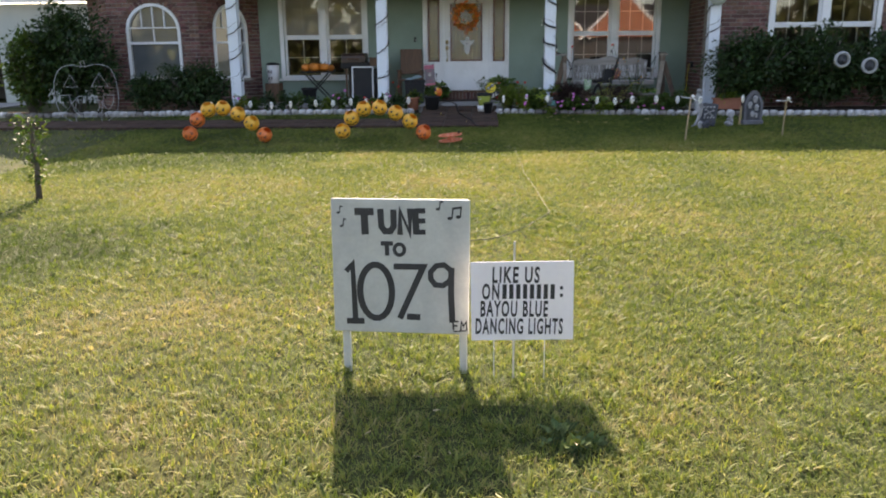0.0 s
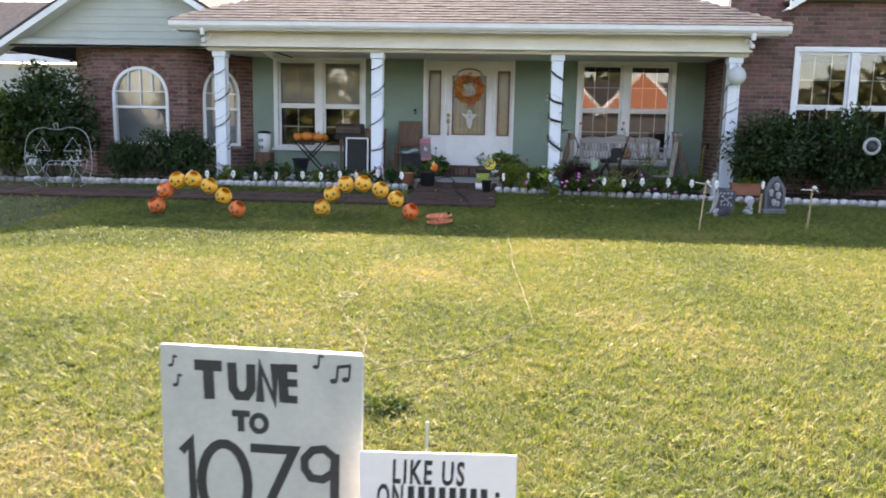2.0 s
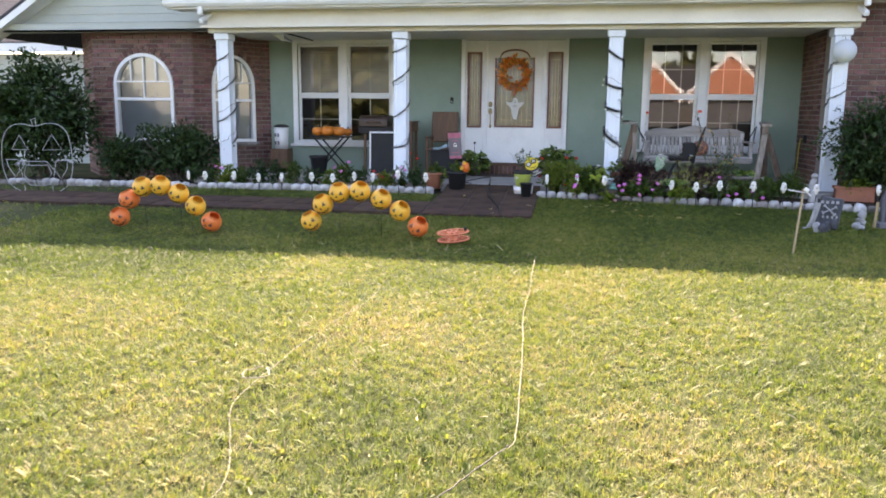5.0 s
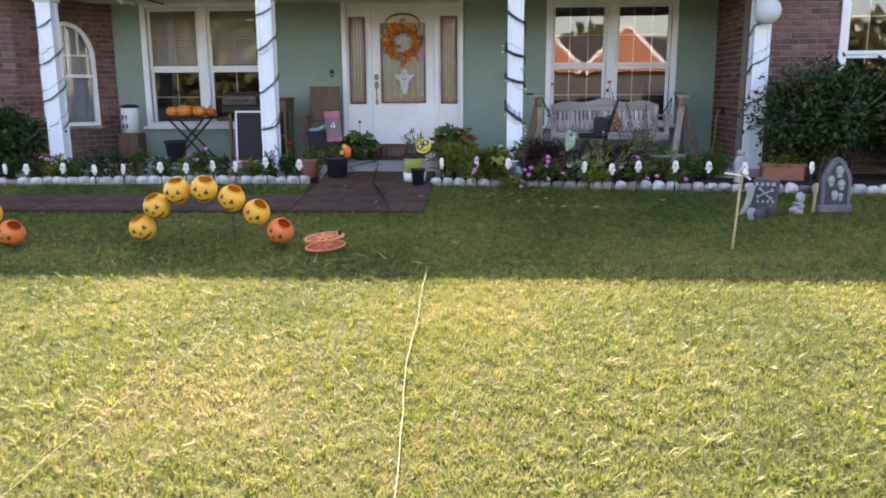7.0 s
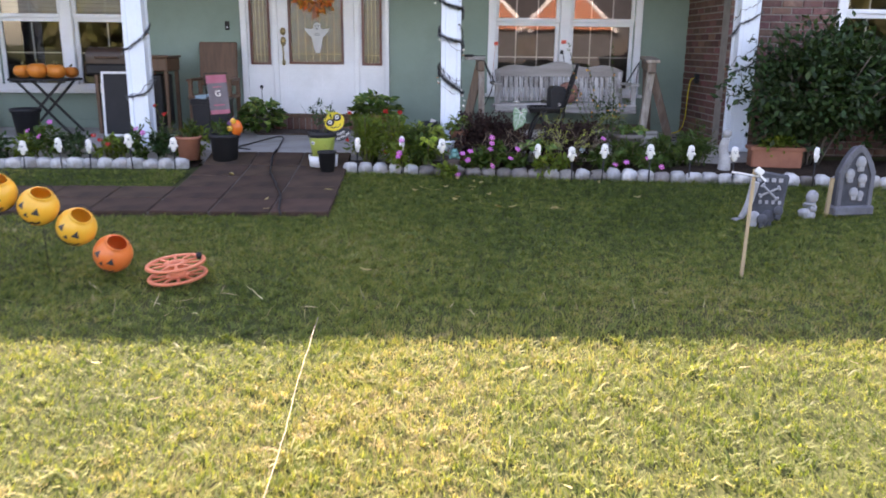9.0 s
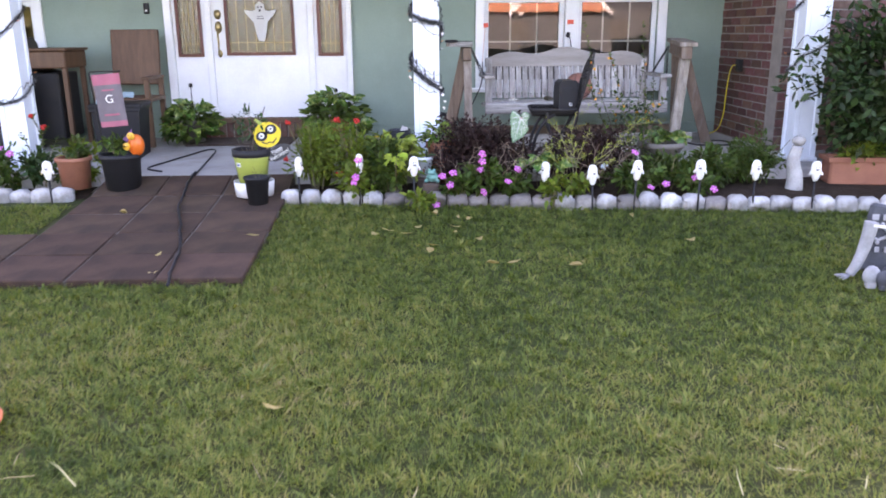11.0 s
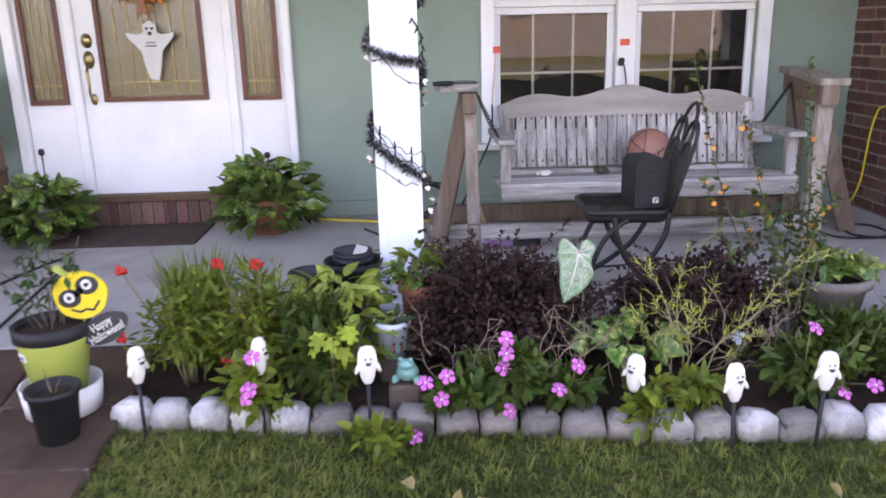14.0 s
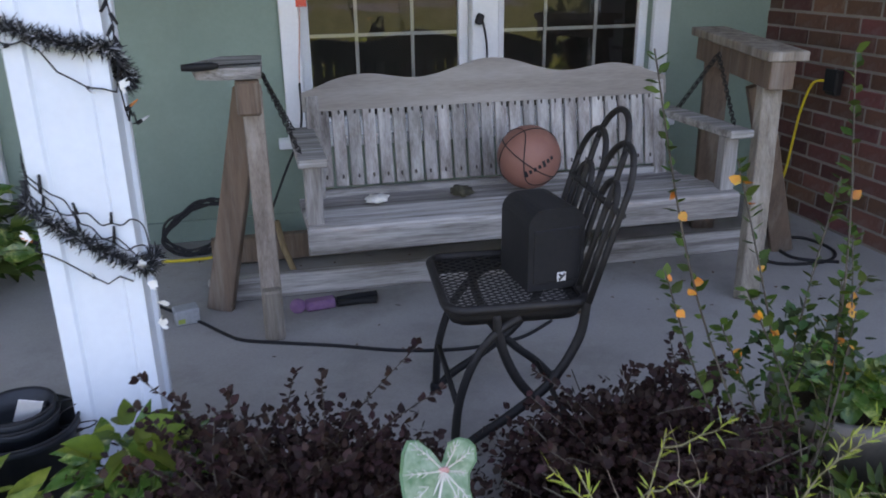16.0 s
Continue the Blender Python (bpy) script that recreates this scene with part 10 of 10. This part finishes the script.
def build_fallen_leaves():
    g = random.Random(77)
    spots = [(0.62, 13.93), (0.55, 13.87), (1.11, 14.12), (1.04, 14.15), (1.01, 13.88), (0.90, 14.2), (1.14, 13.76), (0.88, 13.64), (0.86, 13.55), (1.18, 13.35), (1.29, 13.37), (2.32, 13.69), (2.1, 14.1), (-0.16, 13.92), (-1.06, 14.39), (-0.62, 13.60), (-0.56, 13.36), (0.73, 13.85), (1.02, 13.97), (0.80, 13.98), (0.28, 12.0), (1.6, 13.3)]
    for k, (x, y) in enumerate(spots):
        b = BM()
        L, W = g.uniform(0.05, 0.105), g.uniform(0.022, 0.045)
        c = g.uniform(-0.015, 0.02)
        v = [b.verts.new(p) for p in ((-L / 2, 0, 0.0), (-L / 6, W / 2, c), (L / 4, W / 2.4, c * 0.8), (L / 2, 0, 0.004), (L / 4, -W / 2.4, c), (-L / 6, -W / 2, c), (0, 0, -0.004))]
        for i in range(6):
            b.faces.new((v[6], v[i], v[(i + 1) % 6]))
        bmesh.ops.solidify(b, geom=b.faces[:], thickness=0.0008)
        o = link("fallen_leaf", b, DEAD_LEAF, smooth=True)
        on = on_path(np.array(x), np.array(y))
        o.matrix_basis = pose(x, y, (path_z(y) + 0.026 if on else ground_z(x, y) + 0.05), g.uniform(-15, 15), g.uniform(-15, 15), g.uniform(0, 360))
        tagged(o, "dry yellow-brown fallen leaf", "leaf", "fallen leaves")


# ---------------- houses round about ----------------
def build_neighbours():
    h = thing("neighbour_house", (10.0, -26.0, -0.1), 0, "orange brick house across the street with white gable trim", "house")
    OB = mat("orange_brick", (0.46, 0.19, 0.11), (0.36, 0.14, 0.085), rough=0.85, scale=9, fine=60, bump=0.3)
    # lower wall coloured grey-black to stand in for porch shade on the brick
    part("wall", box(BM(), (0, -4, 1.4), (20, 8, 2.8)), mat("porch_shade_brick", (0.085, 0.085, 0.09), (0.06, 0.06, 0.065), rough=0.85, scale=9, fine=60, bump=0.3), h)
    for xc, half, zp, y in ((0.0, 2.9, 5.6, 0.35), (-5.0, 2.2, 4.9, 0.25)):
        b = BM()
        slab(b, [(xc - half, 2.7), (xc + half, 2.7), (xc, zp)], y - 0.4, y)
        part("gable_wall", b, OB, h)
        for s in (-1, 1):
            b = BM()
            slab(b, [(xc + s * (half + 0.3), 2.45), (xc, zp + 0.0), (xc, zp + 0.35), (xc + s * (half + 0.45), 2.6)], y, y + 0.06)
            part("rake_board", b, WHITE, h, "white rake board")
    b = BM()
    slab(b, [(-10.4, 2.8), (10.4, 2.8), (9.0, 5.2), (-9.0, 5.2)], -4.2, -4.0, pose(0, 3.6, -0.2, -0, 0, 0))
    part("roof", b, SHINGLE, h)
    for x in (-8, -2.6, 3.8, 7.5):
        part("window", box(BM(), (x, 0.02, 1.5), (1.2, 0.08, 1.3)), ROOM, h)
    hb = thing("garage_wing", (-12.0, 19.2, 0.2), 0, "pale garage wing with a half-raised door and white fascia", "building")
    b = BM()
    box(b, (1.83, 0.06, 1.2), (3.1, 0.12, 2.4))
    box(b, (-3.3, 0.06, 1.2), (0.2, 0.12, 2.4))
    box(b, (-1.46, 0.06, 2.05), (3.48, 0.12, 0.7))
    box(b, (0, 2.9, 1.2), (6.8, 0.12, 2.4))
    box(b, (-3.34, 1.48, 1.2), (0.12, 2.72, 2.4))
    box(b, (3.34, 1.48, 1.2), (0.12, 2.72, 2.4))
    part("wall", b, SIDING, hb)
    for k in range(2):
        part("door_panel", box(BM(), (-1.46, 0.10, 1.58 - 0.2 * k), (3.44, 0.04, 0.19), bevel=0.01), mat("grey_door", (0.20, 0.21, 0.23), (0.15, 0.16, 0.18), rough=0.6, bump=0.1), hb, "grey garage door panel")
    # dark sheet before the pale back wall, garage shade put into its colour
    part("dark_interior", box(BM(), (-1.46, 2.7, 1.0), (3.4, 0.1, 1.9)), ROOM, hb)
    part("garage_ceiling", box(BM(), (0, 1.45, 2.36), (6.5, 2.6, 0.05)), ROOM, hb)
    part("fascia", box(BM(), (0, -0.32, 2.50), (7.0, 0.04, 0.18)), WHITE, hb)
    b = BM()
    slab(b, [(-3.5, 0), (3.5, 0), (3.5, 3.2), (-3.5, 3.2)], -0.02, 0.02, pose(0, -0.34, 2.6, -62, 0, 0))
    part("roof", b, SHINGLE, hb)
    dr = link("driveway", box(BM(), (0, 0, 0), (7.0, 3.6, 0.03)), CONCRETE)
    dr.matrix_basis = pose(-14.2, 17.35, 0.335)
    tagged(dr, "pale concrete driveway beside the lawn", "driveway", kind="structure")
    # unseen tree belt, added so the window panes mirror foliage instead of sky
    g = rng(600)
    n = 9000
    tree = g.integers(0, 26, n)
    tx, th, tw = g.uniform(-62, 62, 26), g.uniform(6.5, 10.5, 26), g.uniform(3.0, 5.0, 26)
    ty = -46 + g.uniform(-4, 4, 26)
    o_ = unit(g.normal(size=(n, 3))) * (0.55 + 0.45 * g.random((n, 1)) ** 0.5)
    pos = np.stack([tx[tree] + o_[:, 0] * tw[tree], ty[tree] + o_[:, 1] * tw[tree] * 0.7, np.maximum(0.3, th[tree] * (0.5 + 0.5 * o_[:, 2]))], axis=1)
    woods = leaf_mesh("far_woods", pos, unit(g.normal(size=(n, 3))), unit(g.normal(size=(n, 3)) + np.array([0, 0.6, 0.6])), 0.8 + 0.7 * g.random(n), 0.6 + 0.5 * g.random(n),
                      mat("far_foliage", (0.11, 0.115, 0.03), (0.05, 0.06, 0.018), rough=0.7, scale=0.4, fine=3, bump=0, vary="island", amount=0.5, leaf=0.2))
    tagged(woods, "unseen belt of leafy trees added for the window reflections", "trees", kind="stuff")
    rd = link("road", box(BM(), (0, 0, 0), (300, 7, 0.03)), mat("asphalt", (0.055, 0.055, 0.058), (0.04, 0.04, 0.042), rough=0.9, scale=2, fine=120, bump=0.4))
    rd.matrix_basis = pose(0, -12, -0.115)
    tagged(rd, "grey asphalt street in front of the lawn", "road", kind="structure")


def build_side_bricks():
    """The bricks of the porch's end wall, one by one."""
    meshes = {}
    n = 0
    rest = []
    for x, z, w in SIDE_SPOTS:
        if z > 2.1 and n < 290 or n >= 290:
            rest.append((x, z, w))
            continue
        key = round(w, 3)
        if key not in meshes:
            meshes[key] = brick_mesh("brick", w)
        o = new("brick", meshes[key])
        o.parent = side_wall
        o.matrix_basis = pose(x, 0.003 + 0.003 * math.sin(n * 12.9), z)
        n += 1
    joined_bricks("upper_brickwork", Matrix(), rest, side_wall, 9)


build_swing()
build_ball()
build_chair()
build_speaker()
build_porch_litter()
build_right_bed()
build_entry_pots()
build_left_porch()
build_left_bed()
build_big_bushes()
build_wire_pumpkin()
build_eye_rings()
build_graves()
build_fallen_leaves()
build_neighbours()
build_side_bricks()
